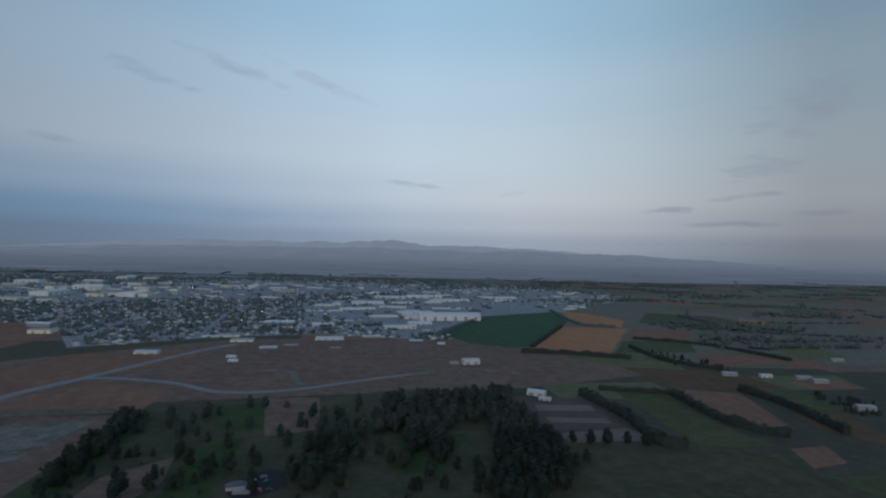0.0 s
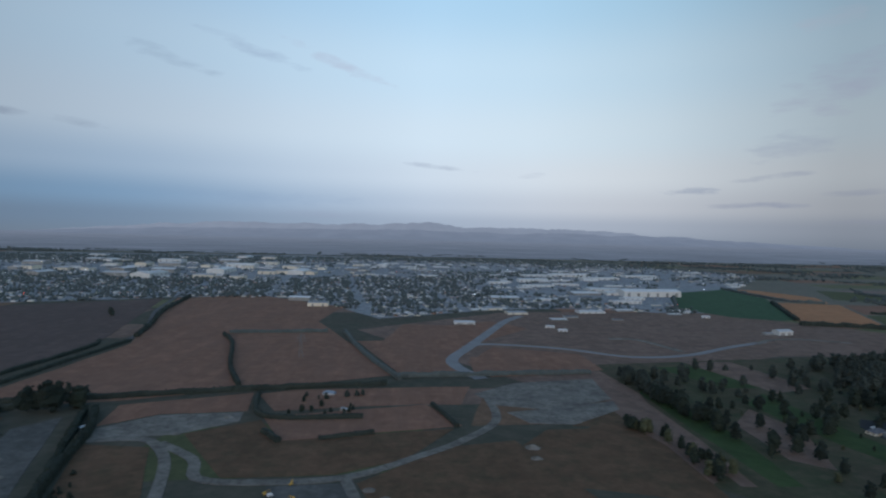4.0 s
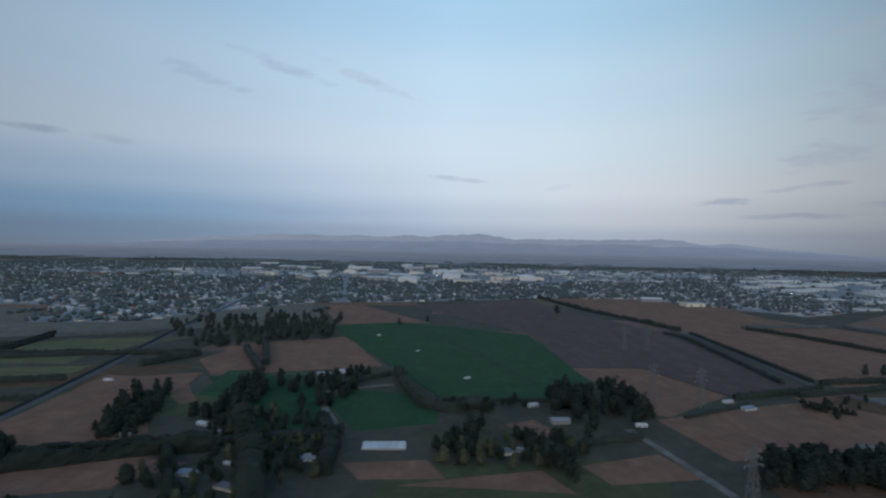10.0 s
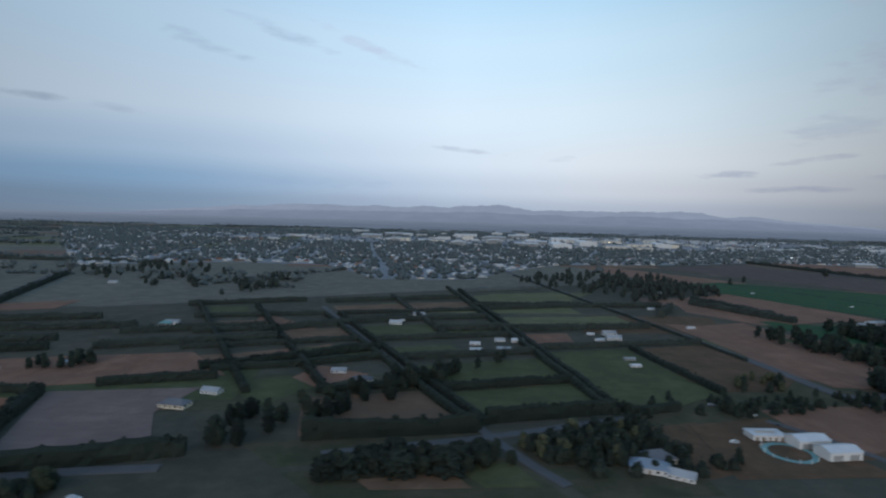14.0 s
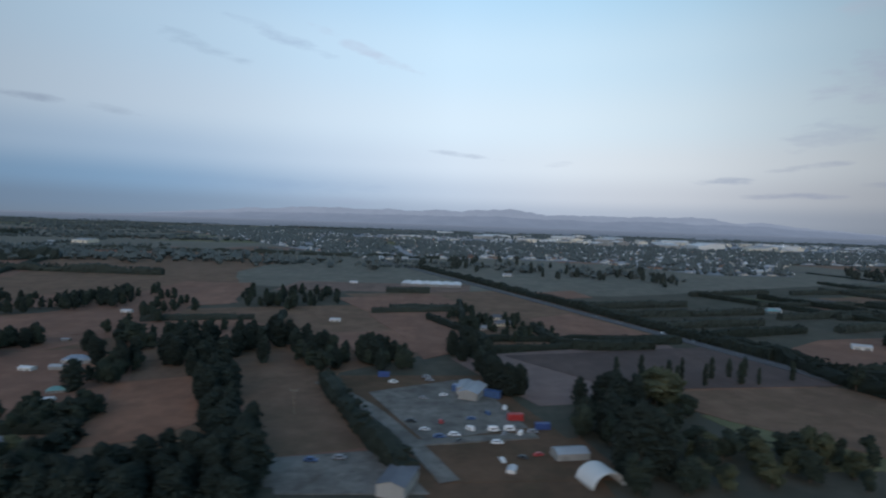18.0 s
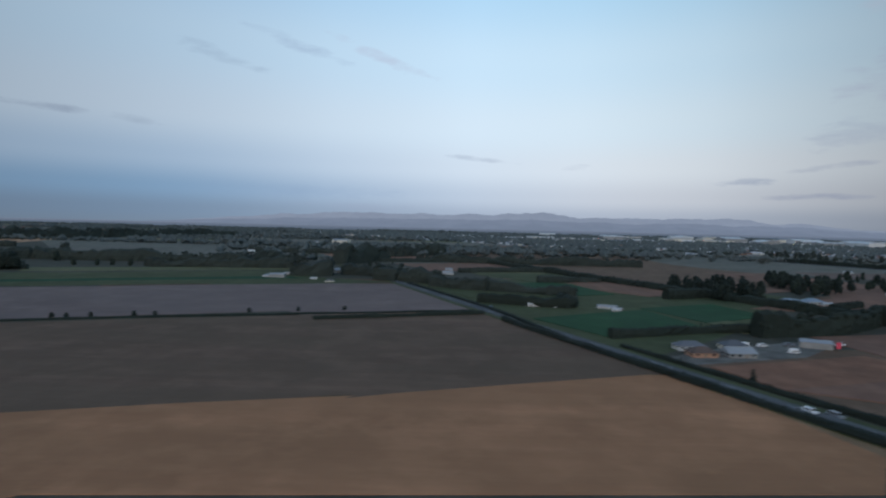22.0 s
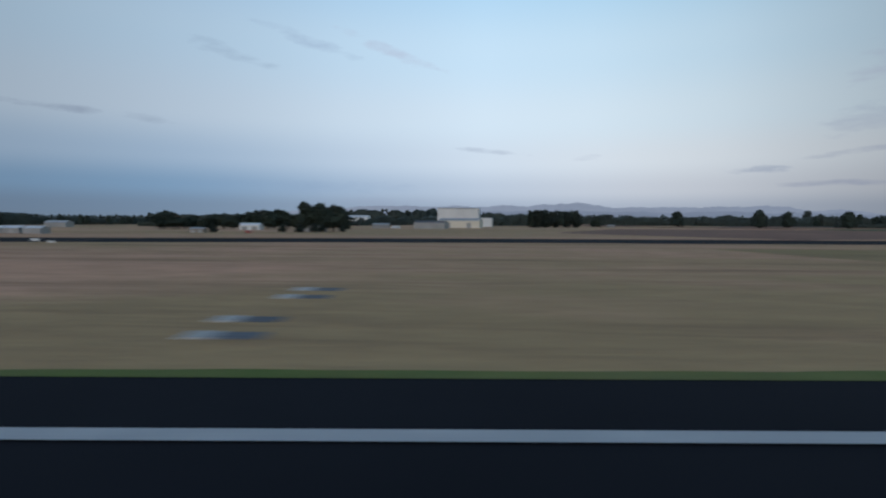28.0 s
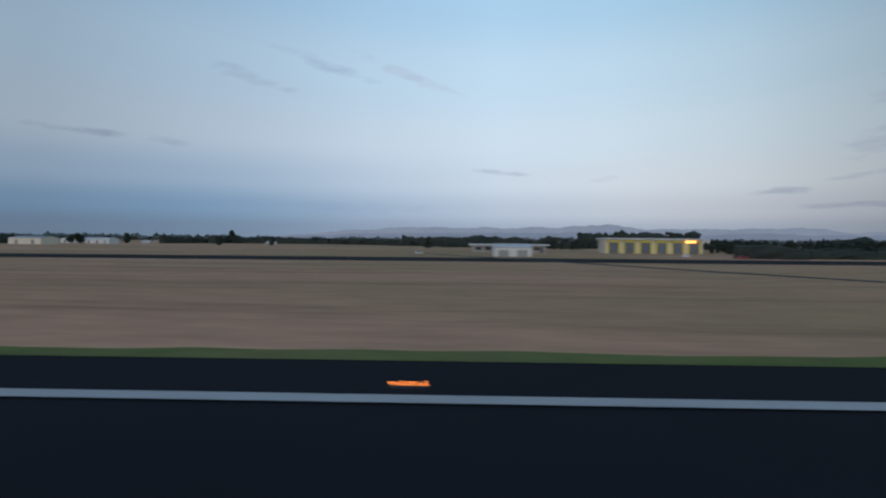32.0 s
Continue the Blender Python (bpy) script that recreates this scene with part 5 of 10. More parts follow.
heap(-225.4, 111.3, 0.96, 0.49)
heap(-219.7, 103.2, 1.08, 0.49)
put(DIGGER, -170.1, 96, 20, 0.42, "excavators in the gravel pit")
put(DIGGER, -164.8, 93.8, 140, 0.42, "excavators in the gravel pit")
put(DIGGER, -166.4, 99.7, 75, 0.42, "excavators in the gravel pit")
road("gravel_road", "gravel", "pale gravel lane", 2.24, (-185.8, 86.2), (-192.3, 108.3), (-198.1, 118.1), (-203.6, 122.2), (-217.5, 120.8))
road("gravel_road", "gravel", "pale gravel lane", 2.24, (-198.4, 120.1), (-188, 111.1), (-184.4, 102.9), (-174.8, 100.8), (-157.2, 102.6), (-142.7, 112.5), (-133.2, 120.8), (-123.2, 134.8), (-123, 156.9))
road("gravel_road", "gravel", "pale gravel lane", 2.1, (-157.2, 102.6), (-154.8, 95.4), (-151.8, 86))
field("paddock", "plough", "ploughed purple-grey field", (-380.5, 321.5), (-304.6, 370.1), (-270, 234.4), (-269.9, 135), (-293.8, 130.6), (-304.7, 160.6), (-325.5, 161.1), (-326.1, 221))
field("paddock", "green", "green irrigated crop field", (-408.1, 237.4), (-379.4, 249.9), (-327.3, 218.3), (-324.5, 141.9), (-337.9, 124.9), (-363.5, 125.6), (-398.9, 209.8))
field("paddock", "stubble", "dry tan-brown paddock of cut grass", (-429.6, 316.7), (-405.4, 316.3), (-366.6, 249.6), (-405.7, 237.4))
field("paddock", "stubble", "dry tan-brown paddock of cut grass", (-325.5, 159.6), (-304.7, 160.6), (-294.9, 131.6), (-316.1, 114.4), (-319.5, 116.3))
field("paddock", "stubble", "dry tan-brown paddock of cut grass", (-319.8, 112.6), (-290.5, 123.7), (-268, 130), (-251.3, 91.6), (-260.5, 81), (-279.8, 87.7), (-284.1, 96.3), (-294.6, 95.3), (-316.1, 91))
field("paddock", "stubble", "dry tan-brown paddock of cut grass", (-295.5, 92.8), (-284.7, 95), (-281.9, 85.6), (-278.9, 77.9), (-289.5, 78.2))
field("paddock", "pasture", "dull green pasture", (-424.1, 144.4), (-399.3, 149.6), (-388.7, 128.4), (-388.2, 112.7), (-410.5, 124.7))
field("paddock", "green", "green irrigated crop field", (-389.9, 124.1), (-384.2, 133), (-365.4, 127.8), (-364.4, 108.8), (-380.1, 103.1))
field("paddock", "stubble", "dry tan-brown paddock of cut grass", (-431.6, 187), (-398.2, 207.4), (-379.7, 158.9), (-411.4, 148.7))
field("paddock", "stubble", "dry tan-brown paddock of cut grass", (-434.3, 163.8), (-430, 184.1), (-411.2, 147), (-423.3, 145.5))
field("paddock", "pasture", "dull green pasture", (-367.6, 102.7), (-356.6, 103.9), (-354.1, 98.2), (-365.1, 97.2))
field("paddock", "stubble", "dry tan-brown paddock of cut grass", (-351.2, 108.4), (-345, 111.6), (-341.6, 102), (-348.6, 100.8))
field("paddock", "stubble", "dry tan-brown paddock of cut grass", (-341.8, 88.4), (-327.3, 93.7), (-324.1, 83.8), (-339.2, 81.4))
field("paddock", "stubble", "dry tan-brown paddock of cut grass", (-370.6, 80.5), (-348.6, 86.4), (-345.2, 78.4))
field("paddock", "stubble", "dry tan-brown paddock of cut grass", (-379.9, 88.4), (-366.6, 90.1), (-363.6, 83), (-376.5, 82.4))
field("paddock", "stubble", "dry tan-brown paddock of cut grass", (-433.1, 136.7), (-425.6, 137.5), (-416.3, 120.8), (-419.6, 119))
field("paddock", "stubble", "dry tan-brown paddock of cut grass", (-775.6, 587.5), (-700.1, 606.3), (-643.1, 505), (-688.6, 473))
field("paddock", "stubble", "dry tan-brown paddock of cut grass", (-547.1, 356.1), (-524.5, 373.9), (-506.2, 338.9), (-527.6, 324.3))
road("road", "asphalt", "grey asphalt country road", 2.1, (-266.3, 138.4), (-260.1, 236.4), (-285.9, 316.8), (-305.2, 400.8))
road("road", "asphalt", "grey asphalt country road", 1.82, (-265.6, 138.4), (-258.1, 120.4), (-247.2, 100.4), (-244.1, 83.2))
road("gravel_lane", "gravel", "pale gravel lane", 1.54, (-328, 106.2), (-326.2, 97.5), (-322.9, 77.7))
road("gravel_lane", "gravel", "pale gravel lane", 1.4, (-382, 101.7), (-390.9, 126.3), (-385.5, 133), (-375.1, 137.8))
road("gravel_lane", "gravel", "pale gravel lane", 1.4, (-294.3, 94.8), (-285.2, 96.1), (-281.7, 91.2), (-276.9, 79.6))
road("road", "asphalt", "grey asphalt country road", 2.3, (-489.3, 396.6), (-471.2, 260.1), (-453.8, 147), (-448.1, 106.1), (-446, 86.5), (-441.4, 75), (-436.3, 63.2))
road("road", "asphalt", "grey asphalt country road", 1.5, (-445.8, 85.8), (-439.9, 85.2), (-433.6, 89), (-412.3, 92.8))
field("paddock", "stubble", "dry tan-brown paddock of cut grass", (-445.6, 94.7), (-449.4, 143.9), (-438.1, 141.7), (-416.8, 101.1), (-426.5, 91.5), (-436.4, 89.6))
field("paddock", "stubble", "dry tan-brown paddock of cut grass", (-435.2, 185.3), (-396.1, 209.7), (-382.9, 155.7), (-405.8, 151.9), (-421.5, 158.1))
field("paddock", "green", "green irrigated crop field", (-420.7, 150.4), (-409, 151.6), (-407.1, 124.2), (-418.6, 125.9))
field("paddock", "brownstubble", "brown stubble field with olive patches", (-437.2, 75.2), (-428, 87.5), (-410.5, 91), (-410.2, 78.3), (-435.9, 74.4))
field("grassland", "rough", "rough brown and olive grassland", (-468.9, 72.1), (-445.7, 76.7), (-439.2, 63.1), (-462.2, 62.3), category="grassland")
road("road", "asphalt", "grey asphalt country road", 1.3, (-541.8, 158.9), (-526, 120.6), (-503.3, 67.7), (-496.3, 54.8))
road("road", "asphalt", "grey asphalt country road", 1.4, (-522.1, 61.1), (-503.4, 66.5), (-486.9, 72.8), (-483.3, 73.8))
field("paddock", "pasture", "dull green pasture", (-542, 85.9), (-533.4, 90), (-528.1, 84.7), (-533.6, 75.4))
field("paddock", "darkplough", "dark brown tilled field", (-528.7, 79.4), (-512.1, 83.8), (-505.4, 69.2), (-525.8, 65.7))
field("paddock", "pasture", "dull green pasture", (-559.2, 117.8), (-546, 121.8), (-541.1, 111.8), (-555.4, 109.5))
field("paddock", "brownstubble", "brown stubble field with olive patches", (-552.7, 101.9), (-538.7, 106.1), (-533.9, 96.7), (-546.9, 93.2))
field("paddock", "pasture", "dull green pasture", (-538, 108.5), (-524, 113.1), (-520.7, 105.7), (-533.3, 100.6))
field("paddock", "brownstubble", "brown stubble field with olive patches", (-563.5, 132.9), (-552.1, 136.7), (-547, 127.9), (-560.4, 124.7))
field("paddock", "pasture", "dull green pasture", (-572.9, 153.7), (-562.5, 156.1), (-558.1, 145.9), (-567.4, 143.1))
field("paddock", "brownstubble", "brown stubble field with olive patches", (-543.8, 124.6), (-531, 128.8), (-527.3, 120.4), (-539.9, 116.7))
field("paddock", "pasture", "dull green pasture", (-513.6, 97.6), (-489.7, 104.7), (-487.6, 92.5), (-509.6, 86.9))
field("paddock", "pasture", "dull green pasture", (-507.5, 83), (-487.3, 89.5), (-485.2, 77.1), (-503.4, 72.8))
field("paddock", "pasture", "dull green pasture", (-519.4, 110.4), (-506.4, 114.3), (-504.8, 108.9), (-517.1, 105))
field("paddock", "brownstubble", "brown stubble field with olive patches", (-539.1, 159.5), (-500.4, 173.9), (-497.6, 158.1), (-534.8, 148.3))
field("paddock", "pasture", "dull green pasture", (-527.5, 131.5), (-494.9, 140.4), (-493.1, 128.6), (-523.5, 121.1))
field("paddock", "yellow", "pale yellow-green paddock", (-497.6, 186.8), (-466.3, 201.8), (-463.6, 176.9), (-494.7, 164.5))
field("paddock", "yellow", "pale yellow-green paddock", (-492.5, 147), (-459.3, 153.6), (-457.7, 140.1), (-490.5, 131.6))
field("paddock", "stubble", "dry tan-brown paddock of cut grass", (-489.8, 126.8), (-478.8, 128.6), (-479.6, 117.5), (-487.6, 113.8))
field("paddock", "pasture", "dull green pasture", (-488.1, 109.2), (-470, 114.1), (-465.6, 85.1), (-475.9, 78), (-483.6, 76.2))
field("grassland", "rough", "rough brown and olive grassland", (-467.6, 114.4), (-451.4, 119.3), (-447.4, 94.2), (-453.7, 87.7), (-463.7, 86.6), category="grassland")
field("paddock", "stubble", "dry tan-brown paddock of cut grass", (-441.5, 141.6), (-426.3, 148), (-424.7, 131.6), (-445.7, 117.7))
field("paddock", "stubble", "dry tan-brown paddock of cut grass", (-445.6, 113), (-432.9, 119.6), (-422.5, 97.1), (-434.7, 89.8), (-443.8, 90.2))
field("paddock", "stubble", "dry tan-brown paddock of cut grass", (-424.6, 169.7), (-411.3, 183.1), (-399.5, 152.9), (-413.1, 146.7))
field("paddock", "stubble", "dry tan-brown paddock of cut grass", (-463.1, 78.2), (-451.2, 80.5), (-440.4, 80.4), (-439.7, 71.5), (-459.1, 63.6), (-463, 67.8))
field("paddock", "stubble", "dry tan-brown paddock of cut grass", (-431.6, 84.9), (-415.7, 90.4), (-403.9, 87.7), (-410.9, 78.9), (-425.9, 74.6), (-434.8, 73.8))
field("grassland", "rough", "rough brown and olive grassland", (-476.4, 71.9), (-464.3, 75), (-460.3, 58.2), (-478.1, 57), category="grassland")
field("paddock", "pasture", "dull green pasture", (-507.5, 58.5), (-501.2, 60.3), (-499.1, 54.6), (-504.7, 54.2))
field("paddock", "brownstubble", "brown stubble field with olive patches", (-517.4, 55.3), (-507.9, 57.2), (-506, 54.1), (-515.9, 53.4))
field("paddock", "yellow", "pale yellow-green paddock", (-720.6, 452.8), (-660.7, 533.7), (-638.3, 469.9), (-691.9, 400.2))
field("paddock", "redstubble", "reddish dry brown paddock", (-595.1, 68.5), (-586.6, 75.1), (-566.3, 76.9), (-560.4, 57.8), (-578.9, 52.7), (-580.5, 55.8), (-590.6, 55.2))
field("paddock", "stubble", "dry tan-brown paddock of cut grass", (-602.1, 82), (-583.4, 96.7), (-554.8, 103.8), (-543.5, 89.7), (-559.6, 84.7), (-574.7, 80.2), (-590.5, 76), (-597.7, 74.1))
field("paddock", "greyplough", "pale grey-brown tilled field", (-565, 79.7), (-544.6, 83.1), (-546.2, 72.5), (-541.7, 62.9), (-556.6, 58.5))
field("paddock", "brownstubble", "brown stubble field with olive patches", (-628.9, 62.9), (-602.3, 67.5), (-597.7, 60.8), (-594.9, 43.4), (-609.1, 42.8), (-622.5, 54.6))
field("paddock", "plough", "ploughed purple-grey field", (-641.4, 78.8), (-608.9, 87.9), (-601.1, 68), (-629.6, 63.7))
field("paddock", "stubble", "dry tan-brown paddock of cut grass", (-664, 107.8), (-652.1, 112.7), (-644.2, 89.3), (-646.5, 85.4))
field("paddock", "stubble", "dry tan-brown paddock of cut grass", (-632.6, 109.8), (-622.2, 117.6), (-611.6, 93.3), (-625.7, 89.6))
field("paddock", "stubble", "dry tan-brown paddock of cut grass", (-674.2, 131), (-660.2, 138.4), (-649.2, 135.9), (-645.1, 120.6), (-665.2, 113.8))
field("paddock", "stubble", "dry tan-brown paddock of cut grass", (-627.7, 150.4), (-611.2, 159.7), (-609.3, 145.8), (-623.5, 139.2))
field("paddock", "stubble", "dry tan-brown paddock of cut grass", (-554.6, 146.7), (-536.9, 127.7), (-540.9, 123.7), (-553.7, 136.3))
field("paddock", "stubble", "dry tan-brown paddock of cut grass", (-547.5, 103.3), (-530.2, 113.2), (-533.2, 102.8), (-546.8, 99))
field("paddock", "stubble", "dry tan-brown paddock of cut grass", (-529.5, 96.8), (-520.4, 92.1), (-528, 84.7), (-533.6, 87.3))
field("paddock", "yellow", "pale yellow-green paddock", (-734.3, 541), (-668.4, 670.5), (-652.9, 552.1), (-715.4, 458.4))
field("paddock", "yellow", "pale yellow-green paddock", (-489.6, 194.3), (-451.4, 203.2), (-462.5, 185.8), (-495.7, 181.3))
field("paddock", "darkgreen", "dark green crop field behind farm buildings", (-423.4, 143.4), (-399, 147.3), (-389.3, 128.5), (-383.3, 103.2), (-395.6, 100.2))
field("paddock", "pasture", "dull green pasture", (-196.1, 122.5), (-186.2, 130.1), (-173.8, 133.1), (-175.7, 102.8), (-183.3, 101.6), (-192.9, 114.1))
field("garden", "fairway", "dark rough garden with shrubs", (-500.6, 64.6), (-486.8, 71.9), (-482.3, 66.2), (-481.1, 53.5), (-494.9, 52.5), category="garden")
field("paddock", "rough", "rough brown and olive grassland", (-483.6, 70.3), (-475, 73), (-474.1, 59.7), (-481, 56.8))
field("paddock", "fairway", "dark rough pasture", (-531.8, 63.5), (-505.1, 70.2), (-501.5, 63), (-526.3, 57.6))
field("paddock", "fairway", "dark rough pasture", (-525.3, 56.5), (-501.1, 61.4), (-496.7, 52.4), (-518.4, 49.1))
road("gravel_lane", "gravel", "pale gravel turning loop at the field edge", 2.4, (-291.1, 95.2), (-288, 98.8), (-283.4, 98), (-280.9, 93.4), (-281.6, 86.8), (-279.5, 81.9), (-273.5, 75.6))
road("lane", "asphalt", "narrow asphalt farm lane", 1.1, (-464.8, 73.9), (-461.5, 68.8), (-458.7, 62.9), (-456.2, 56.2))
field("paddock", "greyplough", "pale grey-brown tilled field", (-649.2, 76.6), (-613.8, 92.4), (-613.1, 72.6), (-628.1, 60.6), (-640.6, 57.8))
field("paddock", "stubble", "dry tan-brown paddock of cut grass", (-279, 131.5), (-261.4, 135.4), (-252.1, 100.4), (-246.8, 76.7), (-276.3, 77.4), (-279.3, 86))
field("works_yard", "fairway", "overgrown yard with shrubs", (-260.2, 132), (-241.4, 128.2), (-235.6, 115.9), (-225.4, 76.6), (-246.1, 75.8), category="yard")
field("grassland", "brownstubble", "brown dry grassland between tree belts", (-730.9, 96.2), (-712.4, 106.9), (-667.2, 121.6), (-641.2, 90.3), (-663, 68.1), (-662.5, 61.4), (-653.9, 44.2), (-664.4, 43.6), (-674.1, 58.5), (-679.9, 43.2), (-685.5, 42), z=0.0112)
field("grassland", "brownstubble", "brown dry grassland between tree belts", (-821.8, 209.9), (-775.8, 262.6), (-717.4, 187.3), (-698.3, 133.3), (-720.3, 111.1), (-737.6, 104.2), z=0.0112)
field("grassland", "brownstubble", "brown dry grassland between tree belts", (-673.7, 139.1), (-630.2, 155.3), (-607.5, 94.9), (-614, 88.8), (-641.7, 85.3), z=0.0105)
field("grassland", "rough", "rough brown ground round a yard", (-662.8, 66.9), (-645.8, 68.5), (-639.7, 48.9), (-639, 39.1), (-651.9, 37.8), z=0.0115)
field("grassland", "brownstubble", "brown dry grassland round paddocks", (-771.7, 47.3), (-761.6, 53.4), (-739.4, 54.6), (-728.2, 34.9), (-733.6, 26.9), (-763, 25.7), z=0.0108)
field("grassland", "pasture", "rough olive grass between crop fields", (-801.2, 112.8), (-741.7, 126.5), (-730.9, 95.2), (-757.3, 64.4), (-774.1, 48.6), z=0.0104)
field("grass_strip", "pasture", "rough green strip along a farm track", (-858.6, 54.4), (-853, 55.1), (-843, 29.1), (-839.2, 17.9), (-842.5, 17.8), (-845, 24.1), (-847.1, 33.3), z=0.0106, category="grass")
field("grassland", "brownstubble", "brown dry grassland beside a plantation", (-683.3, 61.9), (-673.9, 65.1), (-670.3, 53.1), (-671.5, 41.5), (-678.2, 35.3), (-687.1, 49.1), z=0.0109)
highway = road("road", "asphalt", "grey two-lane highway through the fields", 2.6, (-775.8, 499.7), (-646.8, 186.9), (-616.8, 112.2), (-601, 72.5), (-595, 56.3), (-592.5, 48), (-592.8, 43.5))
marks(highway, 0.09, 0.19, (-775.8, 499.7), (-646.8, 186.9), (-616.8, 112.2), (-601, 72.5), (-595, 56.3), (-592.5, 48), (-592.8, 43.5), dash=3)
road("road", "asphalt", "grey asphalt country road", 1.6, (-590.2, 45.7), (-583.9, 46.9), (-574.1, 48.9), (-550.7, 54.9), (-537.7, 57))
field("road", "asphalt", "grey asphalt", (-594.5, 52.4), (-591.8, 49.6), (-588, 46.2), (-586.5, 45.2), (-588, 43.7), (-593.6, 43.5), (-594.2, 49), z=0.11, category="road")
field("paddock", "redstubble", "reddish dry brown paddock", (-626.8, 65.4), (-606, 70.7), (-603.2, 63.5), (-617.2, 60.1), (-625.4, 58.5))
field("paddock", "yellow", "pale yellow-green paddock", (-624.7, 56.1), (-618.4, 58.8), (-611.4, 51.4), (-605.7, 45), (-620.8, 43.9))
field("paddock", "stubble", "dry tan-brown paddock of cut grass", (-676.7, 60), (-665, 64), (-655.2, 45.5), (-665.7, 43.4))
field("paddock", "stubble", "dry tan-brown paddock of cut grass", (-664.1, 113.5), (-649.5, 120.1), (-647.4, 97.2), (-644.2, 86.9), (-651.4, 80), (-658.5, 94.6))
field("paddock", "stubble", "dry tan-brown paddock of cut grass", (-706.4, 92.6), (-682.6, 98.9), (-675.2, 84.2), (-696, 79.6))
field("paddock", "stubble", "dry tan-brown paddock of cut grass", (-714.6, 137.5), (-705.3, 143.9), (-693.3, 120), (-701.4, 117.3))
field("paddock", "stubble", "dry tan-brown paddock of cut grass", (-676.3, 88.1), (-658.5, 94.6), (-649, 80.4), (-664.8, 77.4), (-671.9, 79.3))
field("gravel_yard", "gravel", "grey gravel yard", (-658.6, 60.8), (-654, 63.5), (-648.3, 66.6), (-646.3, 64.7), (-642.9, 51.6), (-652.4, 48), category="yard")
field("gravel_yard", "gravel", "grey gravel yard", (-664.3, 41.6), (-656, 44.4), (-653.1, 40.3), (-663.3, 39.3), category="yard")
field("grassland", "rough", "rough brown and olive grassland", (-652.9, 46.3), (-638.6, 49.6), (-636.9, 41.8), (-650.4, 40.6), category="grassland")
road("gravel_lane", "gravel", "pale gravel lane", 1.54, (-664.4, 64.1), (-658.4, 56.4), (-653.7, 47.9), (-650.4, 40.6))
road("gravel_lane", "gravel", "pale gravel lane", 1.26, (-653.1, 47.4), (-648.1, 48.5), (-642.5, 49.7))
field("paddock", "brownstubble", "brown stubble field with olive patches", (-673.8, 62), (-663.4, 66.3), (-655.6, 46.8), (-664.5, 43.9))
field("gravel_yard", "gravel", "grey gravel yard", (-664.5, 43.9), (-655.6, 46), (-651.9, 38.9), (-662.3, 38.4), category="yard")
field("paddock", "stubble", "dry tan-brown paddock of cut grass", (-723, 72.3), (-704.8, 73.7), (-697.2, 76.6), (-687.9, 68.6), (-685.7, 63.9), (-682.3, 54.4), (-689.4, 51.3), (-696.4, 46.6), (-706.3, 43.9), (-712.3, 41.3))
field("paddock", "stubble", "dry tan-brown paddock of cut grass", (-736, 70.6), (-724.1, 72.2), (-712.7, 41.3), (-718.9, 37.5), (-724.5, 39.7))
field("paddock", "stubble", "dry tan-brown paddock of cut grass", (-739.7, 79.2), (-731.1, 92.9), (-707.6, 101), (-699.5, 81.8), (-703.5, 74), (-722, 75.5), (-733.5, 72.6))
field("paddock", "redstubble", "reddish dry brown paddock", (-685.9, 61.8), (-677.8, 65.5), (-672.2, 51.4), (-675.2, 47), (-680.8, 44.3), (-682.3, 52.4))
field("paddock", "stubble", "dry tan-brown paddock of cut grass", (-703.5, 63.9), (-700.3, 65.5), (-691.6, 63.7), (-689.8, 53.6), (-697.8, 53.1))
field("paddock", "stubble", "dry tan-brown paddock of cut grass", (-698.6, 102.4), (-688.2, 105.9), (-678.5, 93.5), (-677.7, 84.3), (-695.1, 78.4))
field("paddock", "stubble", "dry tan-brown paddock of cut grass", (-718.1, 151.9), (-701.5, 155.9), (-694.3, 117.8), (-705.3, 111.9))
field("grassland", "brownstubble", "rough brown and olive grassland", (-721.9, 37.4), (-711.6, 41.3), (-695.9, 45), (-682.9, 46.6), (-681.8, 37.5), (-694.6, 34.1), (-710, 28.7), (-724.3, 28.4))
field("paddock", "gold", "golden-brown stubble field after harvest", (-836.8, 196), (-797.6, 211.9), (-783, 179.1), (-816.9, 170.1))
field("paddock", "stubble", "dry tan-brown paddock of cut grass", (-800.1, 154.1), (-776.3, 166.5), (-768.4, 143.9), (-792.2, 137.9))
field("paddock", "pasture", "dull green pasture", (-785.7, 129.4), (-765.5, 136.5), (-761.2, 120.8), (-774.2, 114.4))
field("paddock", "stubble", "dry tan-brown paddock of cut grass", (-769.6, 108.5), (-756.6, 113.4), (-750.7, 97.6), (-758.1, 93.5))
field("paddock", "stubble", "dry tan-brown paddock of cut grass", (-739.4, 120.3), (-732.5, 124.5), (-723.5, 108.8), (-732.2, 103.8))
field("paddock", "stubble", "dry tan-brown paddock of cut grass", (-823.3, 279.7), (-789.3, 313), (-771.5, 258.9), (-800.3, 232.5))
field("paddock", "stubble", "dry tan-brown paddock of cut grass", (-845.9, 285.1), (-837.1, 304.7), (-807.2, 241.8), (-815.9, 233.4))
field("paddock", "stubble", "dry tan-brown paddock of cut grass", (-752.6, 530.2), (-698.5, 543.4), (-696.6, 452.7), (-735.1, 423.8))
field("paddock", "stubble", "dry tan-brown paddock of cut grass", (-626.2, 113.1), (-617.1, 91.1), (-616, 87.6), (-629.1, 87.5), (-631.5, 99.6))
field("paddock", "stubble", "dry tan-brown paddock of cut grass", (-664.4, 110.9), (-648.5, 117.2), (-648.3, 87.6), (-644.8, 83.7), (-652.9, 75.6), (-656, 88.9))
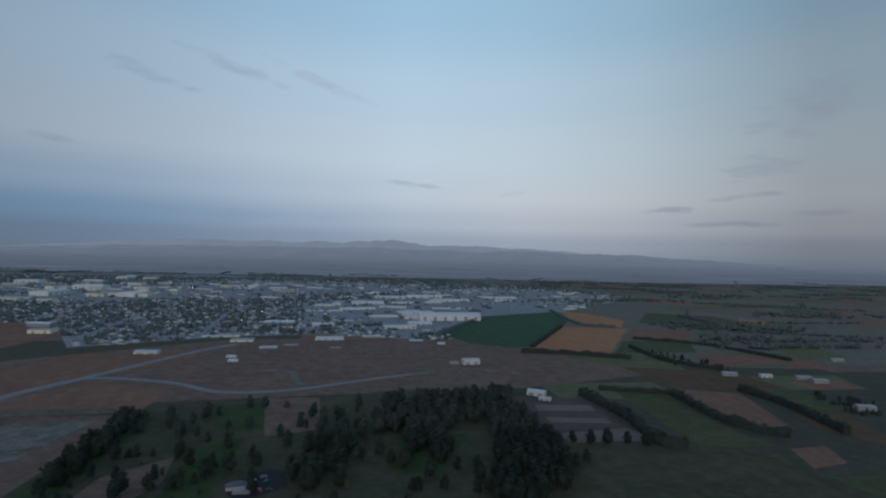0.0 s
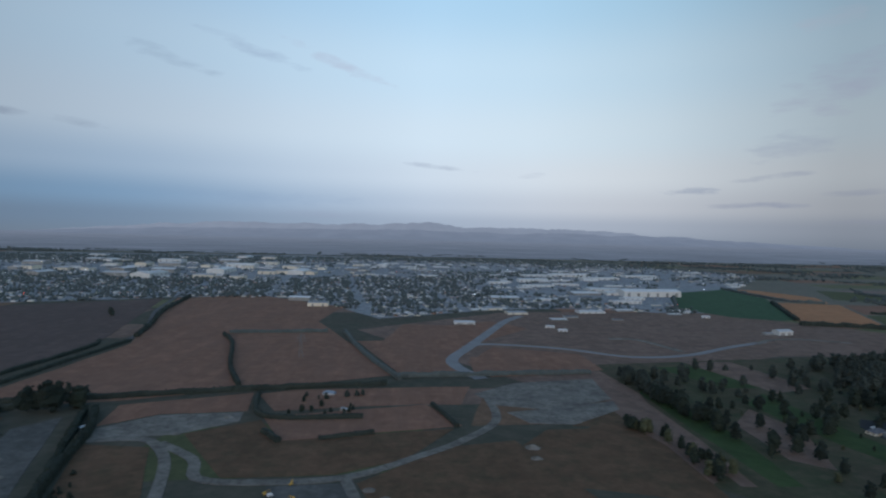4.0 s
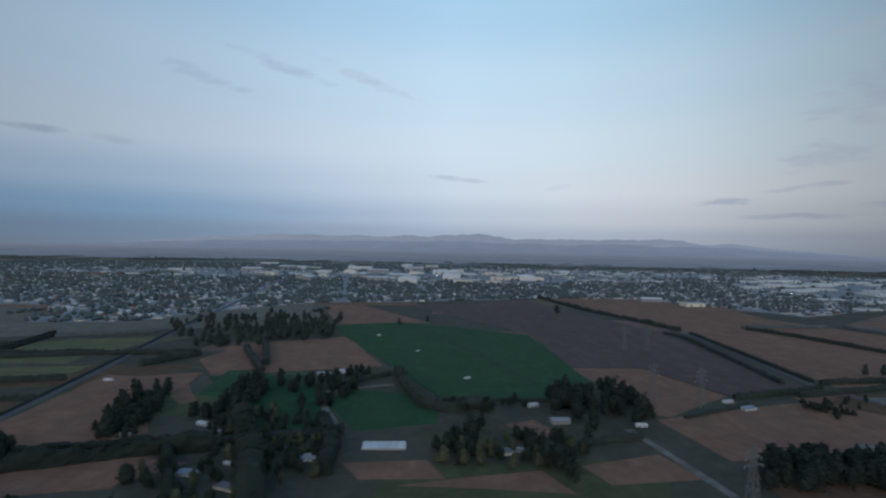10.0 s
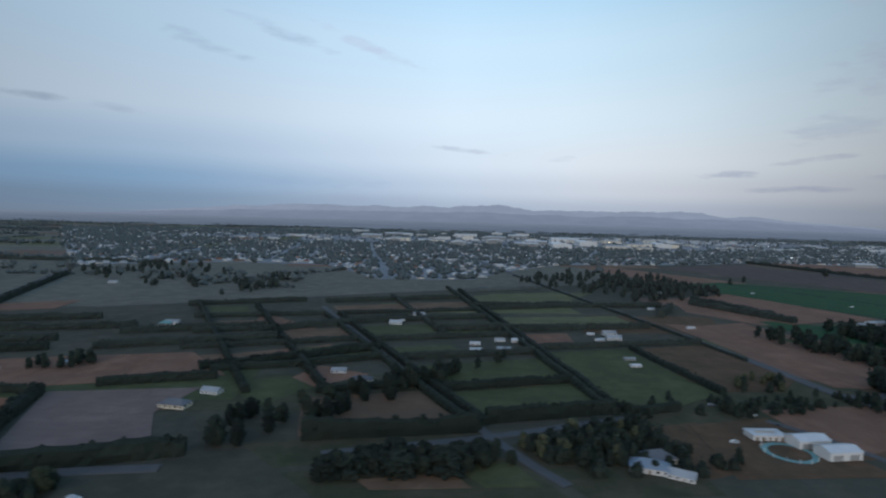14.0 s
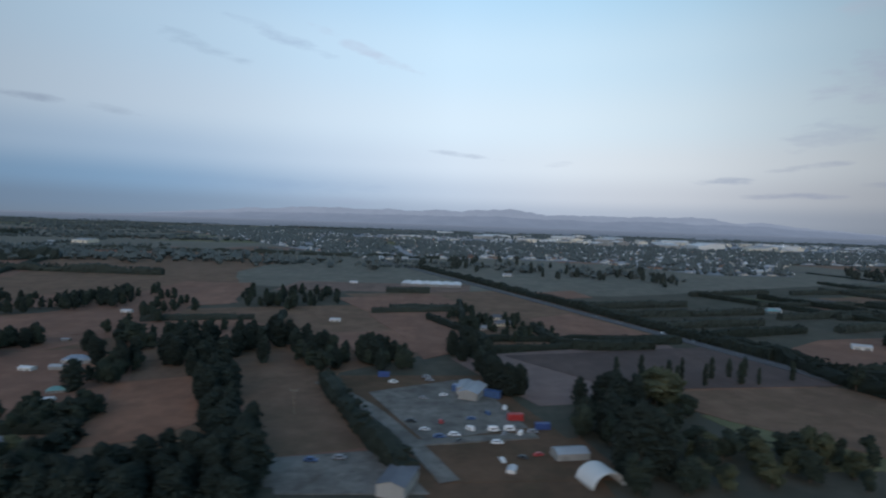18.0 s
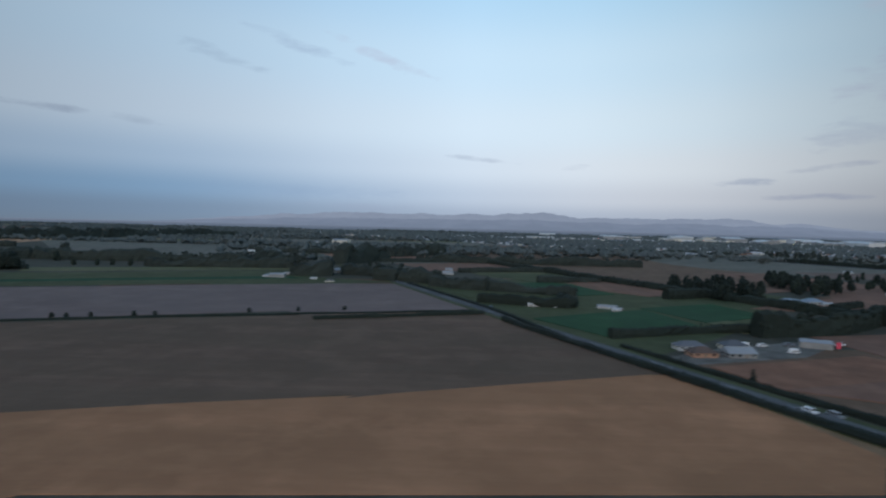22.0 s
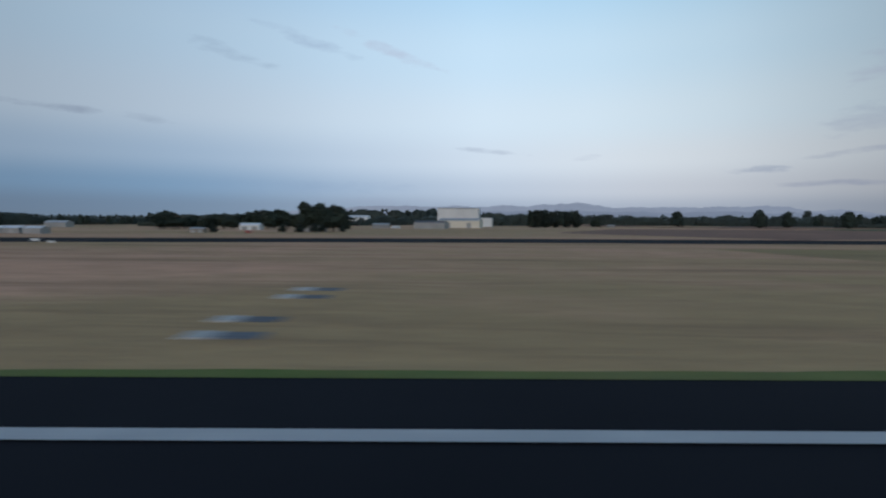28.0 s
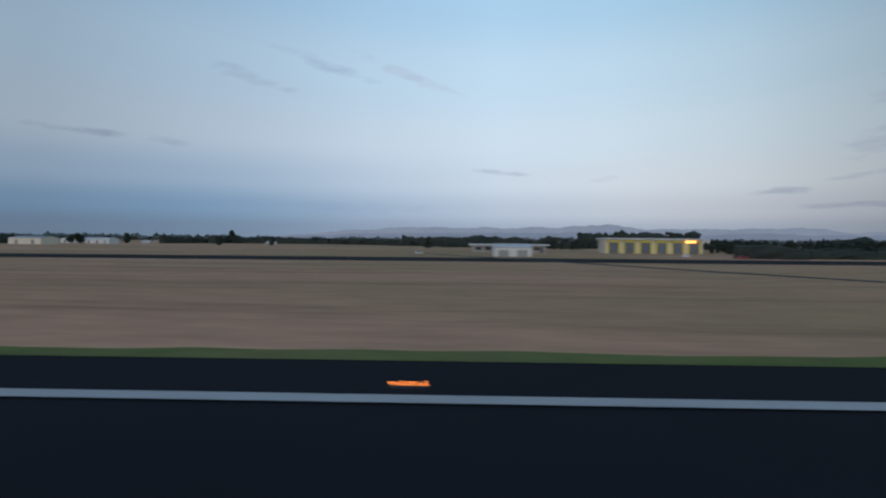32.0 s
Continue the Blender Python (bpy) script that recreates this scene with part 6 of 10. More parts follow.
field("paddock", "stubble", "dry tan-brown paddock of cut grass", (-664.5, 138), (-650.3, 143.2), (-645.5, 126.3), (-661.4, 119.2))
field("pond", "water", "shallow grey pond", (-676.9, 38.9), (-673.3, 40), (-673.1, 35.5), (-675.9, 34.7), category="pond")
road("grass_verge", "pasture", "rough green verge along the country road", 3.4, (-870.6, 265.7), (-800.1, 103.3), (-777.6, 52.5), (-768.6, 31.9), (-766.1, 26.8), z=0.094)
country_road = road("road", "asphalt", "grey two-lane road with grass verges", 1.6, (-870.6, 265.7), (-800.1, 103.3), (-777.6, 52.5), (-768.6, 31.9), (-766.1, 26.8))
marks(country_road, 0.055, 0.19, (-870.6, 265.7), (-800.1, 103.3), (-777.6, 52.5), (-768.6, 31.9), (-766.1, 26.8), dash=3)
field("paddock", "redstubble", "reddish dry brown paddock", (-770.3, 45.6), (-753.6, 51.2), (-750.9, 44.6), (-768.1, 39.5))
field("paddock", "stubble", "dry tan-brown paddock of cut grass", (-768.1, 39.5), (-750.9, 44.6), (-752.7, 60.1), (-735.3, 65), (-724.7, 40.3), (-730.4, 37.1), (-741.8, 34.6), (-753.4, 32.3))
field("paddock", "brownstubble", "brown stubble field with olive patches", (-765.3, 31.6), (-753.3, 33), (-742, 35.9), (-730.3, 38), (-725.1, 40.3), (-725.8, 31.8), (-732, 28.2), (-763.3, 26.9))
field("paddock", "green", "green irrigated crop field", (-764.6, 79.1), (-751.2, 85.7), (-748.9, 74.4), (-760.1, 67.6))
field("paddock", "green", "green irrigated crop field", (-781.6, 67.9), (-764.5, 77.7), (-761.9, 64.1), (-775.4, 57.4))
field("paddock", "yellow", "pale yellow-green paddock", (-760.4, 67.6), (-756.6, 69.8), (-756.7, 61.4), (-759.5, 61.2))
field("paddock", "green", "green irrigated crop field", (-781.5, 107.3), (-767.6, 111.9), (-763.2, 95.4), (-774, 90.8))
field("paddock", "stubble", "dry tan-brown paddock of cut grass", (-747.3, 81.6), (-726.9, 95.6), (-710.6, 100.9), (-702.8, 85.5), (-720.3, 76.7), (-733.3, 77.9))
field("paddock", "stubble", "dry tan-brown paddock of cut grass", (-766.5, 112.1), (-751.4, 113.9), (-749, 100.7), (-758.3, 95.9))
field("paddock", "pasture", "dull green pasture", (-791.4, 92.5), (-780.1, 101.3), (-775.9, 90.7), (-788.6, 86.2))
field("paddock", "stubble", "dry tan-brown paddock of cut grass", (-825.4, 189.6), (-800.4, 220.5), (-787.5, 183.4), (-816.5, 164.8))
field("paddock", "stubble", "dry tan-brown paddock of cut grass", (-801, 142.1), (-772.7, 166.5), (-770.6, 143.7), (-796.5, 136.4))
field("paddock", "stubble", "dry tan-brown paddock of cut grass", (-782.6, 129.8), (-765.5, 133.7), (-764.9, 123.3), (-779.3, 119))
field("gravel_yard", "gravel", "grey gravel yard", (-773.5, 48.3), (-767, 52.6), (-756.1, 57.3), (-755.5, 53.7), (-759.4, 50.3), (-771.4, 46.3), category="yard")
field("lawn", "fairway", "dull green lawn behind houses", (-720.3, 36.4), (-711.3, 37.7), (-710.5, 33.6), (-714.9, 32.1), (-720.4, 32.1))
field("grassland", "brownstubble", "rough brown and olive grassland", (-798.4, 275.3), (-746.6, 338.1), (-715.4, 222.8), (-718.3, 131.8), (-744.7, 122.2), (-756.4, 145.4))
field("paddock", "stubble", "dry tan-brown paddock of cut grass", (-843, 209.9), (-808.3, 224.5), (-785.9, 194.6), (-824.7, 179.2))
field("paddock", "stubble", "dry tan-brown paddock of cut grass", (-808.2, 160.8), (-775.1, 172.4), (-766.9, 153), (-798.2, 143.7))
field("paddock", "yellow", "pale yellow-green paddock", (-786.5, 134.3), (-764.7, 142.4), (-758.1, 130.2), (-781.7, 121.9))
field("paddock", "stubble", "dry tan-brown paddock of cut grass", (-768.2, 115.7), (-757.2, 120.3), (-750.4, 101.4), (-761, 97.3))
field("paddock", "green", "green irrigated crop field", (-779.6, 111.3), (-770.4, 115.4), (-763.7, 98.4), (-771.7, 94.8))
field("paddock", "stubble", "dry tan-brown paddock of cut grass", (-720.1, 155.3), (-701.2, 152.4), (-701.7, 118.4), (-696.2, 87.8), (-704.5, 76), (-720.7, 78.6), (-727, 93), (-720.8, 103.5))
field("riding_arena", "rough", "sandy riding arena in a paddock", (-742.6, 52.9), (-733.4, 55.4), (-732.8, 51.4), (-740.9, 49.1), category="arena")
field("paddock", "pasture", "dull green pasture", (-842.9, 107.3), (-825.6, 115), (-803, 107.5), (-830.5, 91.8))
field("paddock", "greyplough", "pale grey-brown tilled field", (-827.9, 88.6), (-801.1, 103.1), (-788.1, 72.6), (-809.6, 65.8))
field("paddock", "darkplough", "dark brown tilled field", (-808.3, 64.1), (-787.9, 71.3), (-774.3, 41), (-787.3, 38))
field("paddock", "tan_stubble", "tan stubble field beside the road", (-786.7, 37.3), (-774, 40.5), (-767.8, 26.9), (-778.1, 26.6))
field("paddock", "darkplough", "dark brown tilled field", (-799.1, 34.3), (-791.7, 47.4), (-786.5, 38.8), (-795.3, 35.1))
field("paddock", "darkplough", "dark brown tilled field", (-855, 51.6), (-788.2, 73.4), (-781.7, 56.2), (-797.8, 36.1), (-840.7, 22.8), (-842.1, 25.7))
field("paddock", "gold", "golden-brown stubble field after harvest", (-815.6, 28.8), (-807.8, 31.1), (-795.5, 36.4), (-776.4, 42.8), (-773.7, 42.4), (-770, 27.9), (-773.1, 24), (-809.9, 21.9))
field("paddock", "gold", "golden-brown stubble field after harvest", (-839.9, 18.4), (-840.6, 22.2), (-829.3, 27.9), (-798.1, 35.7), (-811, 19.6))
field("paddock", "greyplough", "pale grey-brown tilled field", (-868.6, 82.5), (-815.1, 101.9), (-800.8, 104.7), (-791.8, 76.9), (-855.4, 53.1))
field("paddock", "pasture", "dull green pasture", (-877.9, 107.5), (-828, 129.2), (-814.9, 104.2), (-867.3, 85.2))
field("paddock", "darkgreen", "dark green crop strip", (-872, 95), (-826.7, 114.8), (-821, 110.5), (-870.2, 91.2))
field("paddock", "yellow", "pale yellow-green paddock", (-884.6, 120.2), (-828.2, 141.2), (-828.1, 131), (-880.3, 111.3))
field("paddock", "gold", "golden-brown stubble field after harvest", (-866.3, 48.3), (-855.8, 51.5), (-842.7, 23.6), (-844.8, 22))
field("grassland", "rough", "rough brown and olive grassland", (-844.5, 21.6), (-842.4, 22.6), (-840.3, 18.4), (-841.7, 18.3), category="grassland")
field("grass_verge", "verge", "green grass verge beside the runway", (-872.3, 90.8), (-870.9, 91.1), (-854.9, 51.6), (-841.9, 23.3), (-839.9, 18.4), (-840.4, 18.3), (-842.7, 23.6), (-856.1, 51.4), category="grass")
field("paddock", "gold", "golden-brown stubble field after harvest", (-910.2, 36.2), (-879.4, 48.1), (-859.2, 52), (-859.9, 47.5), (-872.1, 23.9), (-893.7, 17))
field("grassland", "rough", "rough brown and olive grassland", (-893.6, 16.8), (-884.1, 20), (-872.3, 23.9), (-868.4, 16.2), (-871.6, 14.2), (-890.4, 13.1), category="grassland")
field("paddock", "gold", "golden-brown stubble field after harvest", (-898.4, 42.5), (-853.8, 54.4), (-843, 23.8), (-853.3, 20.4), (-869.6, 16.3), (-873.5, 23.7), (-880.7, 22))
field("paddock", "brownstubble", "brown stubble field with olive patches", (-869.5, 16.2), (-853.3, 20.2), (-843.4, 23.3), (-849.6, 15.1), (-874, 14.1))
field("paddock", "darkgreen", "dark green crop strip", (-921.4, 49.2), (-870, 66.8), (-856.7, 53.5), (-910.6, 36.7))
field("paddock", "pasture", "dull green pasture", (-946.5, 78.4), (-873.5, 108.7), (-869.9, 67.5), (-921.8, 49.6))
road("road", "old_asphalt", "narrow asphalt perimeter track", 0.8, (-892.8, 16), (-890.7, 16.8), (-885.1, 19.1), (-881.1, 19.7), (-878.4, 19.2))
field("paddock", "stubble", "dry tan-brown paddock of cut grass", (-956.9, 97.8), (-928.3, 130.3), (-917.9, 102.8), (-948.5, 89.7))
field("paddock", "stubble", "dry tan-brown paddock of cut grass", (-983.2, 120.9), (-970.4, 130.8), (-951.2, 90.7), (-946.5, 78.4))
# shelterbelts and trees
wood(['round', 'olive', 'bush'], 75, 2.6, 4.6, (-251.6, 112.1), (-243.2, 124.1), (-237, 107.7), (-227.2, 78.4), (-230.8, 75.4), (-244.4, 76.5))
wood(['pine'], 50, 4.2, 5.6, (-671.9, 51.4), (-669.9, 50.8), (-663.1, 38.1), (-663.5, 35), (-675.6, 33.9), (-675.4, 37.1), (-672.7, 40), (-668.7, 41))
wood(['round', 'bush'], 26, 2.2, 3.4, (-685.7, 55.6), (-683.3, 54), (-677.8, 36.8), (-679.9, 36))
plant("pine", -636.8, 42.8, 7.81, 0.9)
plant("pine", -635.9, 42.5, 8.46, 0.9)
plant("pine", -635.2, 42.7, 7.97, 0.9)
plant("pine", -634.2, 42.2, 6.80, 0.9)
plant("pine", -637.3, 42.4, 6.11, 0.9)
plant("olive", -628.1, 59.4, 7.12, 1.50)
plant("olive", -626.8, 58.7, 6.15, 1.50)
plant("round", -634.3, 50.8, 4.53, 1.40)
plant("round", -633.5, 52.1, 3.88, 1.40)
plant("round", -631.3, 49.9, 4.45, 1.40)
plant("round", -629.2, 47.8, 3.54, 1.40)
plant("round", -627.3, 45.9, 4.07, 1.40)
plant("round", -625.3, 47, 4.18, 1.40)
plant("round", -623.1, 45.2, 4.67, 1.40)
plant("round", -632.9, 45.4, 4.70, 1.40)
plant("round", -630.2, 43.8, 3.87, 1.40)
plant("round", -745.1, 29.5, 4.67, 1.15)
plant("round", -744, 29, 3.49, 1.15)
plant("round", -741.8, 30.3, 4.57, 1.15)
plant("round", -741.6, 29.1, 3.72, 1.15)
plant("round", -737.9, 31.1, 3.99, 1.15)
plant("round", -735, 30.5, 5.06, 1.15)
plant("round", -737.5, 29.1, 2.63, 1.15)
plant("round", -740.5, 29.1, 2.63, 1.15)
plant("round", -746.2, 29, 2.18, 1.15)
plant("round", -1030.5, 54, 1.76, 1.50)
plant("round", -1031.8, 57.2, 2.11, 1.50)
plant("round", -1033.2, 60.7, 2.37, 1.50)
plant("round", -1029.3, 54.5, 2.08, 1.50)
plant("round", -1030.5, 57.7, 1.88, 1.50)
plant("round", -1029.9, 58, 1.51, 1.50)
plant("round", -1030.8, 61.7, 1.74, 1.50)
plant("round", -1026.8, 55.5, 1.45, 1.50)
plant("round", -1027.6, 58.9, 1.72, 1.50)
plant("round", -1028.4, 62.8, 1.97, 1.50)
plant("round", -1026.1, 59.5, 1.93, 1.50)
plant("round", -1023.9, 56.6, 1.66, 1.50)
plant("round", -1024.5, 60.1, 1.95, 1.50)
plant("round", -1023.8, 60.4, 2.22, 1.50)
plant("round", -1023.1, 60.7, 2.43, 1.50)
plant("round", -1022.4, 61, 2.51, 1.50)
plant("round", -1020.5, 57.9, 2.33, 1.50)
plant("round", -1022.2, 65.5, 2.69, 1.50)
plant("round", -1021.5, 65.8, 2.56, 1.50)
plant("round", -1019.4, 62.2, 2.22, 1.50)
plant("round", -1017.5, 59, 1.73, 1.50)
plant("round", -1018.1, 62.8, 1.36, 1.50)
plant("pine", -238.3, 139.7, 10.45, 1.30)
plant("pine", -233.7, 139.7, 13.50, 1.10)
plant("pine", -231.5, 139.7, 13.06, 1.10)
plant("round", -228.7, 143.5, 8.50, 1.60)
plant("pine", -236.6, 140.6, 8.76, 1.30)
plant("round", -299, 294.1, 7.32, 1.20)
wood(['pine', 'round'], 95, 4.5, 6.5, (-474.9, 227.3), (-460.2, 255.4), (-414.7, 242.6), (-399, 200.7), (-430.3, 197.1), (-455.1, 197.7))
wood(['round', 'pine', 'bush'], 80, 2.5, 5, (-261.3, 114.4), (-261.9, 127.9), (-246.3, 131.9), (-234.3, 128), (-225.2, 86.1), (-245.7, 86.4))
wood(['round', 'bush'], 46, 3, 4.4, (-523.8, 57.4), (-502.1, 62.3), (-500, 58.3), (-520.9, 54.1))
wood(['round', 'bush', 'olive'], 60, 2.6, 4.2, (-500.3, 64.7), (-486.6, 70.9), (-484, 66), (-487.1, 60.7), (-495.6, 56.9))
wood(['round', 'bush'], 26, 2.4, 3.6, (-486.6, 70.9), (-483.9, 72.1), (-480.9, 55.6), (-482.3, 55.5))
wood(['pine', 'round'], 34, 4.6, 6, (-437.3, 90.9), (-432.9, 92.8), (-435.2, 73.7), (-438.4, 69.1), (-439.2, 79.4))
wood(['bush', 'round'], 26, 2, 3.4, (-286.4, 117.5), (-278, 111.6), (-261.2, 129.9), (-282.9, 130.5))
hedge(0.3, 0.5, (-742.6, 52.9), (-733.4, 55.4), ragged=0.3)
hedge(0.3, 0.5, (-733.4, 55.4), (-732.8, 51.4), ragged=0.3)
hedge(0.3, 0.5, (-732.8, 51.4), (-740.9, 49.1), ragged=0.3)
hedge(0.3, 0.5, (-740.9, 49.1), (-742.6, 52.9), ragged=0.3)
hedge(5.08, 5.08, (-1074.3, 253.8), (-1026.5, 256.1), (-997.5, 315.5), (-967.4, 403), leaf="belt_leaf", ragged=0.5)
hedge(2.80, 2.80, (-1161.1, 277.9), (-1094.9, 271.5), (-1075, 265), leaf="belt_leaf", ragged=0.5)
hedge(2.09, 2.09, (-931.7, 151.4), (-919.6, 153.3), (-906, 162.6), leaf="belt_leaf", ragged=0.5)
hedge(1.84, 1.84, (-996.1, 192.8), (-968.2, 198.5), (-952.8, 201.7), leaf="belt_leaf", ragged=0.5)
hedge(1.04, 1.04, (-923.7, 109), (-908.6, 109.1), (-898.1, 112.1), (-881.7, 115.9), leaf="belt_leaf", ragged=0.5)
plant("round", -918.8, 109.6, 2.94, 1.20)
plant("pine", -914, 110.1, 2.73, 1.20)
plant("round", -911, 110.5, 2.97, 1.20)
plant("pine", -908.2, 110.8, 3.43, 1.20)
plant("pine", -904.9, 111.3, 3.22, 1.20)
plant("round", -902.1, 111.6, 3.46, 1.20)
plant("pine", -899.2, 111.9, 4.55, 1.20)
plant("pine", -895.8, 112.4, 3.52, 1.20)
plant("pine", -891.2, 112.9, 8.13, 1.20)
plant("pine", -890.3, 113, 7.07, 1.20)
plant("pine", -886.6, 113.5, 6.40, 1.20)
plant("pine", -885.2, 113.7, 6.05, 1.20)
plant("pine", -883.4, 113.9, 6.77, 1.20)
plant("round", -880.5, 128.4, 2.61, 1.30)
plant("round", -875.3, 129.1, 2.63, 1.30)
plant("round", -871.9, 129.6, 2.64, 1.30)
plant("round", -867.9, 130.1, 2.65, 1.30)
plant("round", -863.2, 130.8, 2.66, 1.30)
plant("round", -859.1, 131.3, 2.67, 1.30)
hedge(2.60, 3.20, (-864.6, 130.6), (-849.6, 132.6), (-827.1, 135.6), leaf="belt_leaf", ragged=0.5)
hedge(2.37, 2.92, (-867.6, 206.8), (-832.2, 208), (-796.6, 220.7), leaf="belt_leaf", ragged=0.5)
hedge(2.30, 2.84, (-869.4, 266.1), (-779.9, 277.9), (-648, 280.3), leaf="belt_leaf", ragged=0.5)
hedge(2.85, 3.52, (-802.2, 171.9), (-768.7, 170), (-733, 168.5), leaf="belt_leaf", ragged=0.5)
hedge(4.28, 5.27, (-825.8, 117.3), (-817, 118.3), leaf="belt_leaf", ragged=0.5)
hedge(3.02, 3.72, (-815.6, 122.2), (-804, 118.1), leaf="belt_leaf", ragged=0.5)
hedge(4.36, 5.38, (-806.6, 112.8), (-801.8, 110.2), leaf="belt_leaf", ragged=0.5)
hedge(3.31, 4.08, (-801.8, 110.2), (-793.3, 105.4), leaf="belt_leaf", ragged=0.5)
hedge(2.50, 3.08, (-795.2, 102.5), (-784.8, 96.3), leaf="belt_leaf", ragged=0.5)
hedge(1.83, 2.26, (-784.8, 96.3), (-770.8, 91.3), leaf="belt_leaf", ragged=0.5)
hedge(3.60, 3.60, (-1031, 289.2), (-996.8, 331.8), (-957.7, 427), leaf="belt_leaf", ragged=0.5)
hedge(1.45, 1.45, (-920.1, 155.1), (-912.9, 158.5), leaf="belt_leaf", ragged=0.5)
plant("round", -911.3, 150.2, 2.16, 1.40)
plant("round", -901, 154.6, 4.45, 1.40)
plant("round", -880.8, 163.4, 4.07, 1.40)
plant("round", -872.4, 167.1, 3.13, 1.40)
plant("round", -862, 171.6, 2.68, 1.40)
hedge(3.15, 3.89, (-852.2, 155.4), (-832.8, 168.5), leaf="belt_leaf", ragged=0.5)
hedge(5.83, 7.19, (-822.5, 151.8), (-812.2, 170.9), leaf="belt_leaf", ragged=0.5)
hedge(5.08, 6.27, (-812.8, 193), (-794.3, 213), leaf="belt_leaf", ragged=0.5)
hedge(0.22, 0.32, (-855.5, 56.6), (-853.9, 55.1), (-849.8, 45.9), (-846.7, 37), (-843.8, 29.3), (-842.8, 26.4), ragged=0.6)
hedge(0.22, 0.32, (-870.2, 16.1), (-862.6, 18.2), (-852, 21.8), (-844.4, 23.7), ragged=0.6)
hedge(0.22, 0.32, (-873.2, 22.8), (-869.7, 15.6), ragged=0.6)
hedge(1.54, 1.54, (-1068, 71.6), (-1063.8, 83.2), (-1057.4, 99.5), leaf="belt_leaf", ragged=0.5)
plant("round", -1013.2, 48.4, 3.18, 1.25)
plant("round", -1012.4, 48.6, 2.87, 1.25)
plant("round", -1011.7, 48.9, 3.05, 1.25)
plant("round", -1010.9, 49.1, 2.90, 1.25)
plant("round", -1010.3, 49.3, 2.70, 1.25)
hedge(1.38, 1.38, (-1019.1, 92.8), (-1011.9, 107.2), (-1003.4, 125.6), leaf="belt_leaf", ragged=0.5)
hedge(1.87, 1.87, (-993.1, 107.9), (-984.5, 112.8), leaf="belt_leaf", ragged=0.5)
plant("poplar", -987.5, 86.4, 2.86, 1.50)
plant("pine", -986.6, 86.8, 2.87, 1.50)
plant("poplar", -985.7, 87.2, 2.89, 1.50)
plant("pine", -984.8, 87.7, 2.90, 1.50)
plant("poplar", -983.9, 88.1, 2.92, 1.50)
plant("pine", -983, 88.5, 2.93, 1.50)
plant("poplar", -982.1, 88.9, 2.94, 1.50)
plant("pine", -981.2, 89.3, 2.95, 1.50)
plant("poplar", -980.2, 89.8, 2.97, 1.50)
plant("pine", -979.3, 90.2, 2.98, 1.50)
plant("round", -974, 100, 1.70, 1.40)
hedge(1.85, 1.85, (-966.5, 123.2), (-944.3, 136.1), (-929.5, 132.4), (-902.9, 146.5), leaf="belt_leaf", ragged=0.5)
hedge(2.33, 2.33, (-902.9, 146.5), (-881.5, 145.6), (-847.5, 150.8), leaf="belt_leaf", ragged=0.5)
plant("round", -955.4, 109.2, 3.01, 1.30)
plant("round", -934.1, 119.7, 2.53, 1.30)
plant("round", -932.5, 120.5, 3.83, 1.30)
plant("round", -924.7, 124.3, 2.63, 1.30)
plant("round", -914.6, 129.3, 2.73, 1.30)
plant("round", -903.7, 134.7, 2.56, 1.30)
plant("round", -893, 140, 4.03, 1.30)
hedge(1.42, 1.42, (-1178, 104.4), (-1181, 150.3), (-1158.9, 186.3), leaf="belt_leaf", ragged=0.5)
hedge(-27.44, 1.00, (-1031.2, -990.8), (-1518, -3013.2), (-2840.6, -3982.1), ragged=0.5)
hedge(2.70, 2.70, (-990.7, 175.5), (-964.3, 176.2), (-950.6, 154.7), leaf="belt_leaf", ragged=0.5)
hedge(1.33, 1.33, (-1197.9, 69), (-1194.5, 76.4), leaf="belt_leaf", ragged=0.5)
hedge(1.27, 1.27, (-1184.8, 97.3), (-1181.8, 103.6), (-1178.2, 111.4), leaf="belt_leaf", ragged=0.5)
hedge(1.02, 1.02, (-1176.9, 114.3), (-1152, 109.2), (-1127.9, 83.8), leaf="belt_leaf", ragged=0.5)
hedge(1.25, 1.25, (-1127.4, 75.9), (-1123.5, 79.2), (-1119.9, 82.2), leaf="belt_leaf", ragged=0.5)
hedge(0.75, 1.00, (-1120.2, 68.2), (-1100.6, 75.8), (-1084.5, 75.1), leaf="belt_leaf", ragged=0.5)
hedge(0.71, 1.00, (-1105.5, 29.2), (-1103.6, 28.7), (-1101.4, 28.4), leaf="belt_leaf", ragged=0.5)
hedge(0.54, 1.00, (-1100.6, 29.7), (-1094.8, 29.4), leaf="belt_leaf", ragged=0.5)
plant("round", -1193.3, 79, 1.25, 1.30)
plant("round", -1191.8, 82.1, 1.85, 1.30)
plant("round", -1191.2, 83.4, 2.07, 1.30)
plant("round", -1189.2, 87.8, 1.58, 1.30)
plant("round", -1187.7, 91.1, 2.04, 1.30)
plant("round", -1177.5, 112.8, 2.99, 1.30)
hedge(4, 5, (75, 201.8), (80, 173.3), (78.3, 149.3), (84.8, 145.9), leaf="belt_leaf", ragged=0.4)
hedge(3.5, 4, (111, 201.5), (111.1, 166.6), (121.8, 152.8), leaf="belt_leaf", ragged=0.4)
hedge(3.5, 4, (143.5, 208.3), (146.5, 184.1), (142, 154.8), leaf="belt_leaf", ragged=0.4)
hedge(3, 4, (73.5, 290.8), (97.7, 285.5), (128, 274.2), leaf="belt_leaf", ragged=0.4)
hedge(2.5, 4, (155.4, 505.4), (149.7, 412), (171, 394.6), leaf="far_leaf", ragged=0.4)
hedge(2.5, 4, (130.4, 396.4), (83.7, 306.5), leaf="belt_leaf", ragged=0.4)
